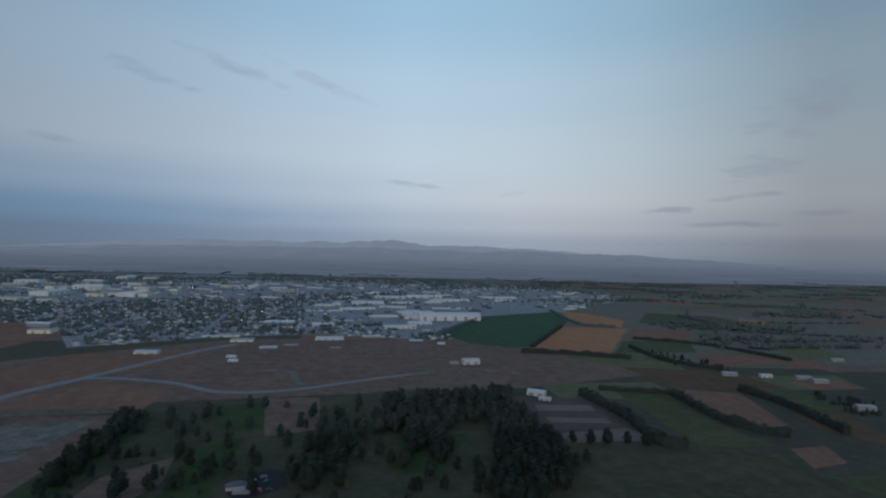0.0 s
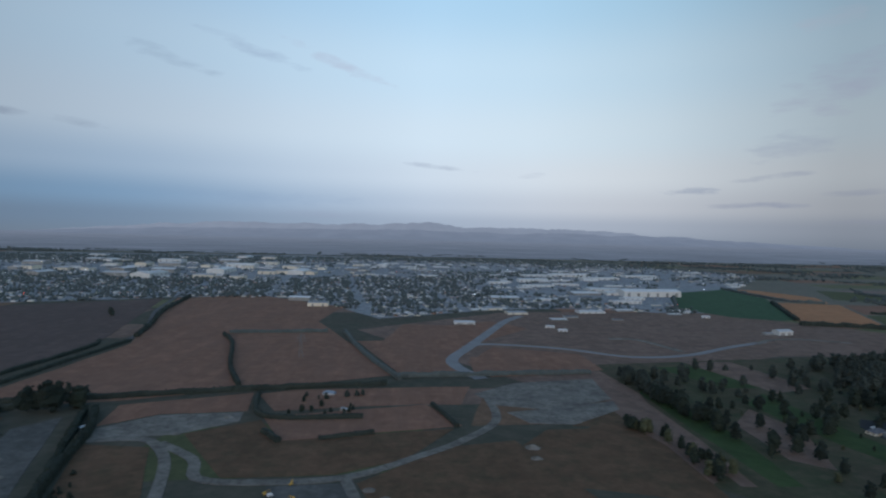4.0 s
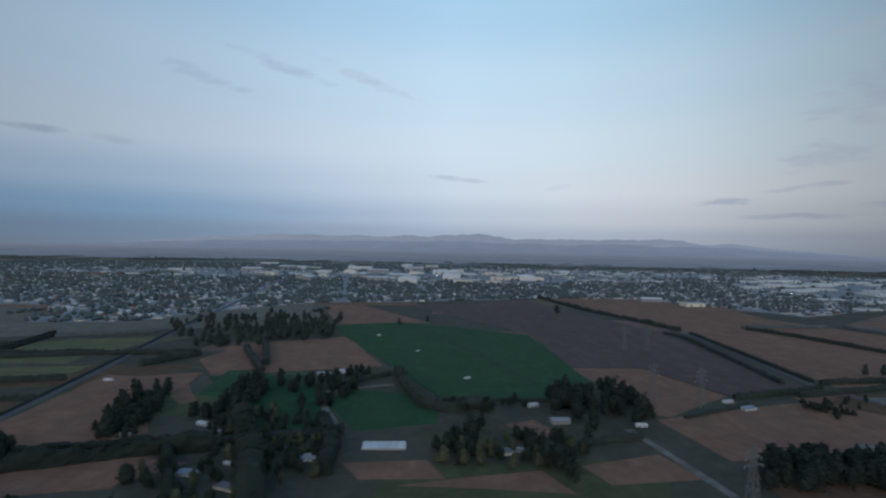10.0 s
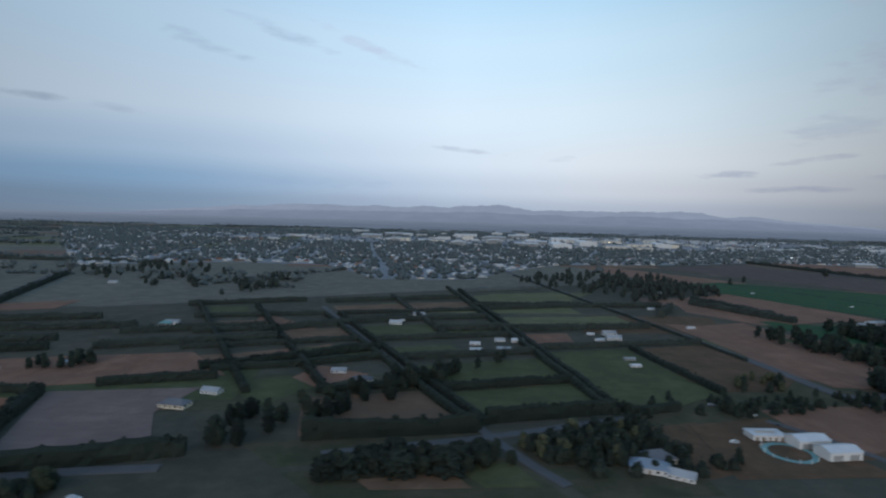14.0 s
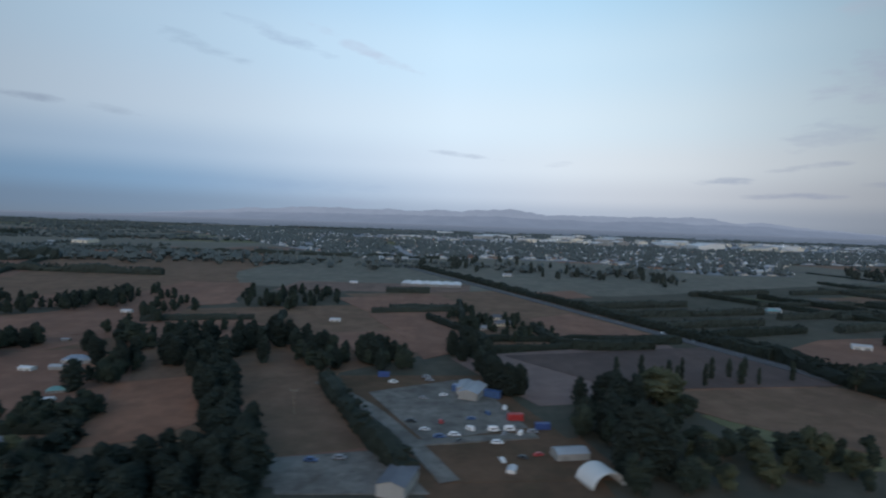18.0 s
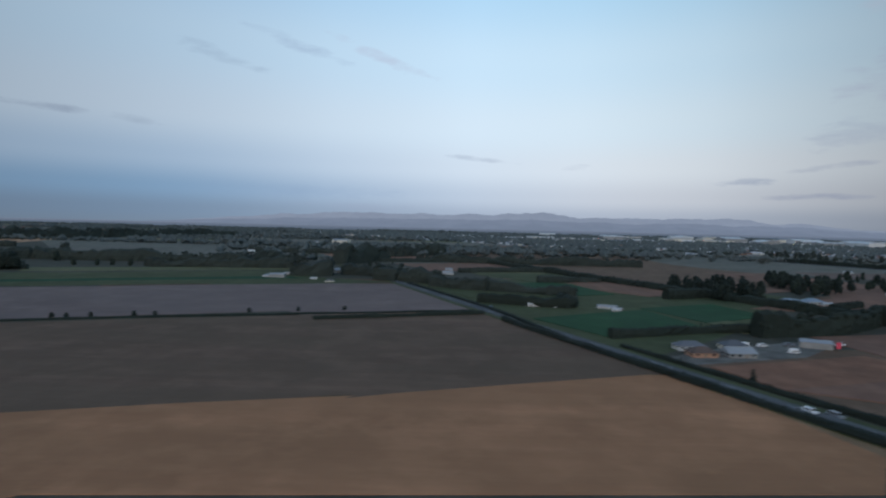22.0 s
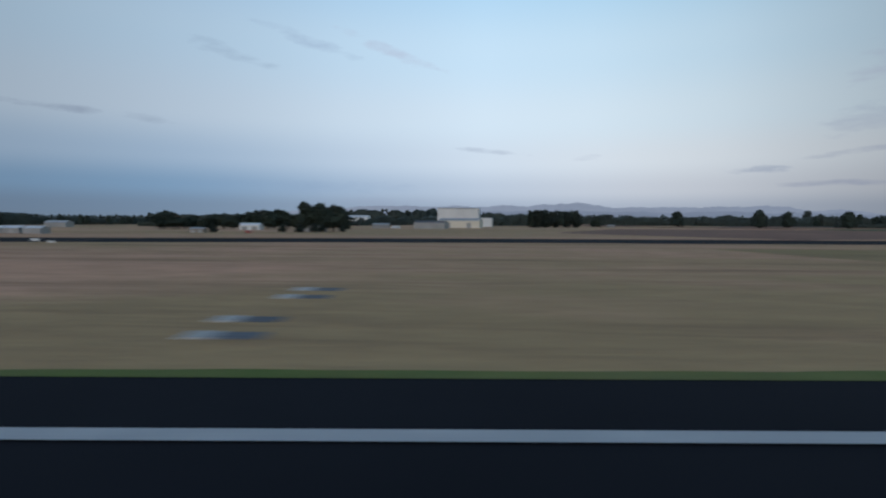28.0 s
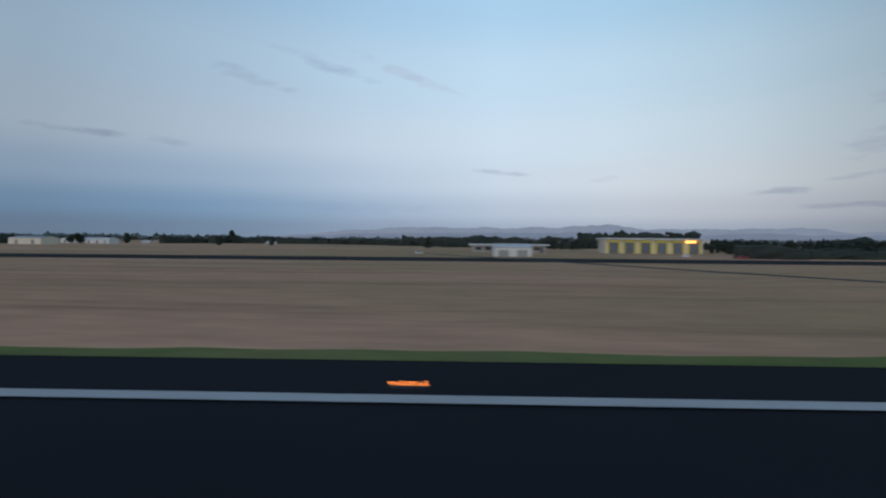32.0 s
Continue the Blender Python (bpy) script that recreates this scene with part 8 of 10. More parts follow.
wood(['round'], 20, 2.5, 3.5, (-708.3, 42), (-689.3, 51.3), (-678.9, 53.6), (-683.3, 48.3), (-692.5, 46.5), (-708, 40.3))
wood(['round'], 20, 3, 4.5, (-694.9, 80.9), (-680, 98.1), (-688.2, 77.4), (-695.5, 74.9))
wood(['round'], 14, 2.5, 4, (-702.9, 118.4), (-696.2, 110.5), (-699.7, 96), (-705.1, 98.5))
plant("round", -761.8, 27, 3.6, 0.9)
plant("round", -759.6, 27.1, 3.6, 0.9)
plant("round", -756.6, 27.4, 3.6, 0.9)
plant("round", -755, 27.4, 3.6, 0.9)
plant("poplar", -758.3, 27.9, 3.4, 1.2)
plant("poplar", -752.6, 28.8, 3.4, 1.2)
plant("round", -751.5, 28.8, 3.2, 1.1)
plant("round", -750.5, 29.2, 3.2, 1.1)
plant("round", -748.7, 28.3, 3.2, 1.1)
plant("round", -744.7, 30.3, 3.2, 1.1)
plant("round", -741.6, 30.4, 3.2, 1.1)
plant("round", -745.7, 29.8, 3.2, 1.1)
plant("round", -735.9, 29.3, 3.2, 1.1)
plant("poplar", -737, 32.4, 3.4, 1.4)
hedge(0.7, 1.2, (-785.4, 65.8), (-772.4, 37.3), (-767.9, 27.2))
hedge(0.6, 0.8, (-775.5, 52.6), (-769.4, 39.7), (-763.6, 27.3))
plant("cone", -769.6, 40.7, 1.8, 1.4)
wood(['round', 'pine'], 26, 2.8, 4, (-798.6, 103.4), (-863.4, 268.2), (-853.7, 292.8), (-792.9, 113.9))
hedge(1.6, 2, (-787.6, 82.3), (-774.9, 78.2), (-774.3, 87.6), ragged=0.5)
hedge(1.2, 1.4, (-775.3, 56.9), (-762.3, 61.6), (-756, 61.4))
hedge(0.6, 0.9, (-807.7, 63.5), (-787.5, 70.5))
wood(['pine'], 22, 3, 5, (-749.8, 104.8), (-729.7, 122.1), (-734.9, 94.8), (-748.9, 81.5))
wood(['round', 'pine'], 26, 3, 5, (-727.4, 111.9), (-704.4, 125.4), (-714.3, 104.5), (-729.9, 95.3))
plant("bush", -852.8, 54.1, 0.9, 0.8)
plant("bush", -836.1, 60.6, 0.9, 0.8)
plant("bush", -834.6, 60.8, 0.9, 0.8)
plant("bush", -832.5, 61.8, 0.9, 0.8)
plant("bush", -828.4, 63.2, 0.9, 0.8)
plant("bush", -826.1, 63.5, 0.9, 0.8)
plant("bush", -816.6, 67.5, 0.9, 0.8)
plant("bush", -811, 69.3, 0.9, 0.8)
plant("bush", -805.5, 71.1, 0.9, 0.8)
plant("bush", -850.1, 54.7, 1.3, 0.7)
plant("round", -841.9, 58.3, 3.2, 1.4)
hedge(0.35, 0.7, (-855, 52.5), (-826.1, 62.2), (-788.5, 72.8))
hedge(1.6, 1.4, (-875.5, 96.6), (-866.7, 78.1))
hedge(1.2, 1.6, (-913.7, 106.2), (-887.8, 123))
hedge(0.6, 0.9, (-799.7, 104.9), (-786.9, 75.9), (-780.9, 57.2))
hedge(1.4, 1.6, (-873.1, 97.3), (-866.3, 79.6), ragged=0.5)
wood(['round', 'bush'], 30, 1.6, 3, (-485.8, 77.2), (-477.1, 81.8), (-445.1, 86.5), (-443.8, 81.8), (-466.2, 75), (-482, 73.5))
# farm buildings, houses and sheds
put(CARS[0], -652.4, 50.4, 0, 0.42, "parked and driving vehicles")
put(CARS[5], -649.5, 48, 47, 0.42, "parked and driving vehicles")
put(CARS[4], -650.9, 52.4, 94, 0.42, "parked and driving vehicles")
put(CARS[3], -648.3, 50.7, 141, 0.42, "parked and driving vehicles")
put(CARS[2], -648, 53.4, 8, 0.42, "parked and driving vehicles")
put(CARS[1], -645.3, 49.8, 55, 0.42, "parked and driving vehicles")
put(CARS[0], -646.2, 44.4, 102, 0.42, "parked and driving vehicles")
put(CARS[5], -644.5, 45, 149, 0.42, "parked and driving vehicles")
put(CARS[4], -643.1, 45.6, 16, 0.42, "parked and driving vehicles")
put(CARS[3], -643.9, 49.9, 63, 0.42, "parked and driving vehicles")
put(CARS[2], -646.3, 55, 110, 0.42, "parked and driving vehicles")
put(CARS[1], -652.7, 59.2, 157, 0.42, "parked and driving vehicles")
put(CARS[0], -650.5, 60.3, 24, 0.42, "parked and driving vehicles")
put(SHEDS[0], -228.4, 91.1, -20, 0.5, "farm buildings")
put(FARM[2], -224.1, 89.3, -20, 0.5, "farm buildings")
put(SHEDS[1], -225.4, 83.2, -20, 0.5, "farm buildings")
put(SHEDS[1], -246.3, 116.1, -20, 0.5, "farm buildings")
put(FARM[3], -249.6, 115.3, -20, 0.5, "farm buildings")
put(SHEDS[0], -647.3, 60.7, 68, 0.42, "farm buildings", "long grey yard shed with a pale metal roof")
put(HOUSES[1], -769.1, 52.5, 4, 0.36, "farm buildings")
put(HOUSES[3], -765.8, 50, 4, 0.36, "farm buildings")
put(HOUSES[0], -764.6, 53.2, 4, 0.36, "farm buildings")
put(HOUSES[2], -769.2, 49.8, 4, 0.36, "farm buildings")
put(SHEDS[0], -247.6, 108, 8, 0.9, "farm buildings", "long grey shed with a pale roof among trees")
put(FARM[1], -485.6, 60.8, 15, 0.5, "farm buildings")
put(FARM[0], -486.7, 58.8, -20, 0.45, "farm buildings")
heap(-256.1, 126.4, 4.2, 1.6)
heap(-251.5, 127.1, 3.6, 1.4)
put(SHEDS[1], 41.1, 260, 10, 1.15, "farm buildings", "white arched hall with a pale roof on dry grass")
put(SHEDS[0], 33.2, 259.5, 10, 0.5, "farm buildings")
put(SHEDS[1], 57.5, 202.2, -28, 0.95, "farm buildings")
put(SHEDS[1], 58.7, 195.3, -28, 0.6, "farm buildings")
put(SHEDS[1], -115.8, 282.4, 0, 1.5, "farm buildings", "long low white-roofed shed beside the new road", tall=0.45)
put(WORKS[2], -200.9, 345.4, 5, 0.62, "farm buildings", "tall cream warehouse at the edge of the town")
put(FARM[1], -31.7, 124.8, 20, 0.5, "farm buildings")
put(SHEDS[0], -29.9, 122.1, 0, 0.4, "farm buildings")
put(SHEDS[1], 26.4, 338.5, -5, 0.6, "farm buildings")
put(SHEDS[1], 30.1, 331.8, -5, 0.6, "farm buildings")
put(SHEDS[1], 32.3, 314.5, -5, 0.6, "farm buildings")
put(SHEDS[1], -69.6, 262, -5, 0.6, "farm buildings")
put(SHEDS[1], -73.2, 272.3, -5, 0.6, "farm buildings")
put(SHEDS[1], 172.3, 232.5, -10, 0.7, "farm buildings")
put(SHEDS[0], 186.8, 228.2, -10, 0.7, "farm buildings")
put(SHEDS[0], 189.6, 221.8, -10, 0.7, "farm buildings")
put(SHEDS[0], 240.4, 270, -10, 0.7, "farm buildings")
put(SHEDS[0], 173, 181.5, -10, 0.7, "farm buildings")
put(SHEDS[0], 156.8, 235.8, -10, 0.7, "farm buildings")
put(CARS[0], -29.1, 128.3, 0, 0.8, "parked cars")
put(CARS[1], -27, 129.8, 31, 0.8, "parked cars")
put(CARS[2], -25.8, 127.6, 62, 0.8, "parked cars")
put(CARS[3], -28.1, 124.1, 93, 0.8, "parked cars")
put(CARS[4], -26.3, 122.8, 124, 0.8, "parked cars")
put(CARS[5], -24.3, 122.8, 155, 0.8, "parked cars")
put(WORKS[1], -32.7, 330.6, 4, 0.48, "warehouses of the industrial area", tall=0.5)
put(WORKS[0], -8.3, 340, 10, 0.44, "warehouses of the industrial area", tall=0.5)
put(WORKS[1], 26, 470.7, 7, 0.86, "warehouses of the industrial area", tall=0.5)
put(WORKS[3], 39, 442.5, 10, 1.14, "warehouses of the industrial area", tall=0.5)
put(WORKS[3], -25.6, 501.5, 10, 0.71, "warehouses of the industrial area", tall=0.5)
put(WORKS[0], -1.8, 436.9, 7, 0.87, "warehouses of the industrial area", tall=0.5)
put(WORKS[3], 6.4, 632.4, 10, 0.89, "warehouses of the industrial area", tall=0.5)
put(WORKS[1], 44.5, 641.1, 4, 1.17, "warehouses of the industrial area", tall=0.5)
put(WORKS[3], 68.7, 599.5, 10, 0.99, "warehouses of the industrial area", tall=0.5)
put(WORKS[3], 134.2, 644.5, 7, 0.91, "warehouses of the industrial area", tall=0.5)
put(WORKS[4], -51.4, 309.6, 7, 0.43, "warehouses of the industrial area", tall=0.5)
put(WORKS[0], -61.5, 299, 7, 0.35, "warehouses of the industrial area", tall=0.5)
put(WORKS[2], -80.7, 321.8, 7, 0.60, "warehouses of the industrial area", tall=0.5)
put(WORKS[0], -74.5, 398.1, 4, 0.79, "warehouses of the industrial area", tall=0.5)
put(WORKS[2], -93.3, 339, 10, 0.63, "warehouses of the industrial area", tall=0.5)
put(WORKS[0], -101.5, 333.4, 7, 0.40, "warehouses of the industrial area", tall=0.5)
put(WORKS[0], 18.6, 326.2, 4, 0.31, "warehouses of the industrial area", tall=0.5)
put(WORKS[4], -26.6, 301.8, 4, 0.31, "warehouses of the industrial area", tall=0.5)
put(WORKS[0], -588.6, 686, -2, 0.94, "warehouses of the town")
put(WORKS[1], -631, 899, -4, 0.74, "warehouses of the town")
put(WORKS[0], -553, 603.1, 86, 0.67, "warehouses of the town")
put(WORKS[2], -547.7, 607.9, -4, 1.01, "warehouses of the town")
put(WORKS[0], -568.4, 775, -4, 0.86, "warehouses of the town")
put(WORKS[0], -563.7, 780.6, -4, 0.65, "warehouses of the town")
put(WORKS[1], -559, 786.3, -2, 0.71, "warehouses of the town")
put(WORKS[1], -547.7, 775.2, 86, 0.65, "warehouses of the town")
put(WORKS[2], -506.9, 601.5, -4, 0.73, "warehouses of the town")
put(WORKS[2], -529.1, 773.1, -4, 0.72, "warehouses of the town")
put(WORKS[0], -487.6, 534.1, 86, 0.89, "warehouses of the town")
put(WORKS[2], -498.9, 684.9, -2, 0.79, "warehouses of the town")
put(WORKS[2], -485, 606.4, 86, 0.64, "warehouses of the town")
put(WORKS[2], -497, 888.2, -2, 0.56, "warehouses of the town")
put(WORKS[2], -468.3, 696.3, 86, 0.97, "warehouses of the town")
put(WORKS[1], -467, 773.7, -4, 0.93, "warehouses of the town")
put(WORKS[2], -448.2, 610, 86, 0.73, "warehouses of the town")
put(WORKS[0], -444.9, 599.9, 86, 0.92, "warehouses of the town")
put(WORKS[0], -433.9, 694, -2, 1.02, "warehouses of the town")
put(WORKS[2], -434.6, 693.4, -4, 0.72, "warehouses of the town")
put(WORKS[0], -420.2, 541.2, -2, 0.89, "warehouses of the town")
put(WORKS[1], -407.4, 909.4, 86, 0.89, "warehouses of the town")
put(WORKS[0], -392, 786.3, -4, 1.04, "warehouses of the town")
put(WORKS[0], -400.5, 597.4, -4, 0.92, "warehouses of the town")
put(WORKS[2], -388.6, 685.7, 86, 0.76, "warehouses of the town")
put(WORKS[2], -366.7, 901.4, -2, 0.97, "warehouses of the town")
put(WORKS[1], -388.4, 533.7, 86, 1.0, "warehouses of the town")
put(WORKS[2], -351.5, 785.1, -2, 0.62, "warehouses of the town")
put(WORKS[1], -347.8, 689.1, -2, 1.01, "warehouses of the town")
put(WORKS[2], -331.3, 766.5, -2, 0.89, "warehouses of the town")
put(WORKS[2], -338.8, 681.8, -2, 0.75, "warehouses of the town")
put(WORKS[1], -344.6, 602.8, 86, 1.02, "warehouses of the town")
put(WORKS[0], -297.6, 777.7, -2, 0.69, "warehouses of the town")
put(WORKS[2], -335.9, 531, -4, 0.94, "warehouses of the town")
put(WORKS[0], -329.1, 535.1, -2, 0.73, "warehouses of the town")
put(WORKS[2], -289.5, 691.4, -2, 0.93, "warehouses of the town")
put(WORKS[2], -282.8, 682.8, 86, 0.64, "warehouses of the town")
put(WORKS[2], -293.7, 594.2, -2, 0.89, "warehouses of the town")
put(WORKS[2], -306, 531.8, -2, 0.69, "warehouses of the town")
put(WORKS[2], -282.6, 601.3, -4, 0.98, "warehouses of the town")
put(WORKS[2], -249.4, 680.6, 86, 0.62, "warehouses of the town")
put(WORKS[2], -213.2, 763, -2, 0.69, "warehouses of the town")
put(WORKS[1], -262.5, 603.8, 86, 0.94, "warehouses of the town")
put(WORKS[2], -250.1, 601.5, 86, 0.83, "warehouses of the town")
put(WORKS[0], -213.5, 680.3, -4, 0.63, "warehouses of the town")
put(WORKS[1], -179.9, 772.6, 86, 0.64, "warehouses of the town")
put(SHEDS[0], -247.2, 107.3, 5, 0.418, "farm buildings")
put(FARM[1], -229.8, 88.3, 0, 0.38, "farm buildings")
put(FARM[0], -167.5, 156.2, -15, 0.38, "farm buildings")
put(SHEDS[2], -161.4, 141.4, -35, 0.38, "farm buildings")
put(SHEDS[1], -219.2, 128.9, 60, 0.266, "farm buildings")
put(FARM[0], -295.9, 120.8, 15, 0.342, "farm buildings")
put(SHEDS[1], -297.7, 126.1, 15, 0.304, "farm buildings")
put(SHEDS[1], -389.5, 149.4, 5, 0.456, "farm buildings")
put(FARM[1], -353.8, 93.2, 10, 0.38, "farm buildings")
put(SHEDS[2], -351.2, 94.4, -10, 0.342, "farm buildings")
put(SHEDS[0], -340.3, 109.8, 5, 0.418, "farm buildings")
put(SHEDS[1], -343.8, 120.9, 30, 0.342, "farm buildings")
put(SHEDS[1], -324.6, 108.3, 0, 0.304, "farm buildings")
put(FARM[2], -385.9, 89.6, 10, 0.38, "farm buildings")
put(SHEDS[2], -403.8, 101.5, 40, 0.304, "farm buildings")
put(FARM[2], -249.7, 109.7, 10, 0.342, "farm buildings")
put(SHEDS[0], -394.2, 146.5, 0, 0.38, "farm buildings")
put(FARM[2], -469.6, 123.2, 0, 0.408, "farm buildings")
put(SHEDS[1], -473.2, 121.4, 15, 0.272, "farm buildings")
put(FARM[2], -519.3, 135.7, 0, 0.374, "farm buildings")
put(SHEDS[1], -501.5, 109.3, 0, 0.34, "farm buildings")
put(SHEDS[0], -495.8, 110.5, 0, 0.306, "farm buildings")
put(FARM[0], -425.8, 72.2, 10, 0.374, "farm buildings")
put(FARM[1], -430.6, 67.2, 0, 0.374, "farm buildings")
put(FARM[1], -434, 67.1, -20, 0.34, "farm buildings")
put(FARM[0], -401.9, 83.4, -10, 0.34, "farm buildings")
put(FARM[1], -394.6, 79, -25, 0.34, "farm buildings")
put(FARM[2], -409.5, 67.3, -25, 0.408, "farm buildings")
put(SHEDS[1], -409, 105.8, -20, 0.306, "farm buildings")
put(SHEDS[1], -397.4, 87.4, -20, 0.204, "farm buildings")
put(SHEDS[1], -445.3, 137.7, 0, 0.272, "farm buildings")
put(SHEDS[1], -443.9, 166.8, 0, 0.272, "farm buildings")
put(SHEDS[1], -426.2, 204, 0, 0.272, "farm buildings")
put(SHEDS[1], -473, 100.2, 0, 0.272, "farm buildings")
put(SHEDS[1], -475.3, 209.5, 0, 0.238, "farm buildings")
put(SHEDS[1], -336.9, 124.8, -20, 0.306, "farm buildings")
put(FARM[1], -521.2, 87.8, 0, 0.374, "farm buildings")
put(FARM[2], -525.7, 92.9, 0, 0.306, "farm buildings")
put(FARM[2], -518.7, 139.5, 0, 0.34, "farm buildings")
put(SHEDS[1], -501.3, 115.1, 0, 0.306, "farm buildings")
put(FARM[2], -495.6, 119.1, 0, 0.272, "farm buildings")
put(FARM[2], -468.9, 128.5, 5, 0.374, "farm buildings")
put(SHEDS[1], -473.5, 127.7, 0, 0.238, "farm buildings")
put(SHEDS[0], -472.4, 105.1, 0, 0.238, "farm buildings")
put(FARM[1], -485.3, 60.8, 25, 0.34, "farm buildings")
put(FARM[2], -484, 57.1, -30, 0.34, "farm buildings")
put(SHEDS[0], -444.6, 64, -20, 0.374, "farm buildings")
put(FARM[0], -424, 72.9, -10, 0.34, "farm buildings")
put(SHEDS[1], -420.1, 99.7, -10, 0.238, "farm buildings")
put(SHEDS[0], -387, 149.8, 5, 0.442, "farm buildings")
put(SHEDS[1], -581.3, 89.9, -25, 0.38, "farm buildings")
put(FARM[2], -571, 129.5, 5, 0.38, "farm buildings")
put(SHEDS[1], -571.3, 94.1, 0, 0.304, "farm buildings")
put(FARM[1], -544.6, 75, -10, 0.418, "farm buildings")
put(FARM[2], -542.1, 81, -15, 0.342, "farm buildings")
put(FARM[2], -513.9, 147.6, 0, 0.38, "farm buildings")
put(SHEDS[1], -491.9, 118.3, 0, 0.38, "farm buildings")
put(FARM[1], -638.4, 102.4, 10, 0.38, "farm buildings")
put(SHEDS[1], -628, 89, 0, 0.266, "farm buildings")
put(FARM[2], -624.8, 198.6, 0, 0.38, "farm buildings")
put(FARM[1], -574.5, 45.9, 10, 0.19, "farm buildings")
put(HOUSES[2], -568.3, 46.2, -20, 0.19, "farm buildings")
put(HOUSES[0], -579.7, 44.3, 10, 0.19, "farm buildings")
put(SHEDS[1], -542.1, 50.5, -20, 0.171, "farm buildings")
put(SHEDS[1], -630.9, 61, -20, 0.304, "farm buildings")
put(SHEDS[0], -631.5, 53.7, 10, 0.304, "farm buildings")
put(SHEDS[1], -629, 54.7, -30, 0.228, "farm buildings")
put(FARM[1], -639.1, 108.6, 0, 0.342, "farm buildings")
put(SHEDS[0], -648, 62.4, 80, 0.342, "farm buildings")
put(SHEDS[0], -640.6, 45.5, 10, 0.304, "farm buildings")
put(SHEDS[1], -645.7, 42.7, 70, 0.152, "farm buildings")
put(FARM[3], -571.9, 128.4, 0, 0.342, "farm buildings")
put(FARM[0], -737.5, 87.4, 5, 0.342, "farm buildings")
put(FARM[0], -733.6, 88.9, 5, 0.342, "farm buildings")
put(FARM[3], -731.9, 91.7, 5, 0.266, "farm buildings")
put(SHEDS[1], -708.3, 104.2, 0, 0.266, "farm buildings")
put(FARM[0], -695.6, 70, 10, 0.304, "farm buildings")
put(SHEDS[0], -694.1, 69.3, 20, 0.228, "farm buildings")
put(SHEDS[1], -698.4, 65.6, -5, 0.228, "farm buildings")
put(FARM[3], -690, 58.3, 20, 0.228, "farm buildings")
put(SHEDS[1], -689.1, 55.4, 10, 0.19, "farm buildings")
put(SHEDS[2], -703.8, 80.5, 0, 0.19, "farm buildings")
put(SHEDS[0], -695.2, 66.4, 0, 0.228, "farm buildings")
put(FARM[2], -814.2, 218.7, 0, 0.456, "farm buildings")
put(WORKS[2], -857.3, 332.1, 0, 0.495, "farm buildings")
put(SHEDS[1], -669.4, 101.5, 0, 0.266, "farm buildings")
put(FARM[2], -642.6, 98.2, 0, 0.266, "farm buildings")
put(SHEDS[1], -674.7, 162.4, 0, 0.304, "farm buildings")
put(HOUSES[0], -768.7, 50.8, 5, 0.228, "farm buildings")
put(SHEDS[2], -768.6, 54.1, 5, 0.228, "farm buildings")
put(HOUSES[1], -765.7, 50, 5, 0.209, "farm buildings")
put(SHEDS[2], -764.8, 52.7, 5, 0.19, "farm buildings")
put(SHEDS[0], -755.7, 54.8, -25, 0.304, "farm buildings")
put(FARM[0], -737.1, 89.4, 0, 0.304, "farm buildings")
put(SHEDS[1], -732.2, 87.4, 0, 0.228, "farm buildings")
put(FARM[2], -768.9, 78.3, 0, 0.19, "farm buildings")
put(SHEDS[1], -779.9, 78.8, 0, 0.228, "farm buildings")
put(SHEDS[2], -768, 77.4, 0, 0.152, "farm buildings")
put(FARM[2], -792.2, 128.4, 0, 0.304, "farm buildings")
put(SHEDS[1], -788.4, 104.7, -10, 0.266, "farm buildings")
put(SHEDS[1], -782.6, 107.2, 0, 0.19, "farm buildings")
put(FARM[2], -774.2, 98, 0, 0.19, "farm buildings")
put(SHEDS[0], -818.5, 124.5, 0, 0.418, "farm buildings")
put(SHEDS[0], -826.9, 111.5, 0, 0.342, "farm buildings")
put(SHEDS[1], -810.5, 202.9, 0, 0.304, "farm buildings")
put(WORKS[2], -856.2, 325.9, 0, 0.44, "farm buildings")
put(FARM[2], -869.6, 319.1, 0, 0.418, "farm buildings")
put(FARM[2], -854.2, 295.4, 0, 0.38, "farm buildings")
put(SHEDS[1], -865.8, 204.3, 0, 0.342, "farm buildings")
put(SHEDS[0], -895.6, 160.4, 0, 0.304, "farm buildings")
put(SHEDS[1], -826.7, 117.8, 0, 0.228, "farm buildings")
put(FARM[1], -813.6, 211, 0, 0.342, "farm buildings")
put(SHEDS[1], -814.9, 127, 0, 0.19, "farm buildings")
put(SHEDS[1], -812, 124.4, 0, 0.152, "farm buildings")
put(FARM[2], -792, 140.2, 0, 0.228, "farm buildings")
put(SHEDS[1], -787.5, 107.3, 0, 0.19, "farm buildings")
put(SHEDS[1], -781.3, 106.2, 0, 0.19, "farm buildings")
put(FARM[2], -770, 78.8, 0, 0.19, "farm buildings")
put(SHEDS[1], -768.9, 76, 0, 0.171, "farm buildings")
put(SHEDS[1], -771.9, 99.4, 0, 0.171, "farm buildings")
put(SHEDS[1], -776.6, 77.9, 0, 0.133, "farm buildings")
put(WORKS[3], -1045, 208.5, 0, 0.495, "farm buildings")
put(SHEDS[1], -982.3, 145.6, 0, 0.266, "farm buildings")
put(FARM[0], -829.2, 112.4, 0, 0.209, "farm buildings")
put(SHEDS[1], -819, 109.3, 0, 0.19, "farm buildings")
put(FARM[1], -814.9, 105.4, 0, 0.19, "farm buildings")
put(ROWHOUSES[0], -708.1, 36.7, 118, 0.36, "relocated houses in a yard")
put(ROWHOUSES[1], -706.8, 37.2, 114, 0.35, "relocated houses in a yard")
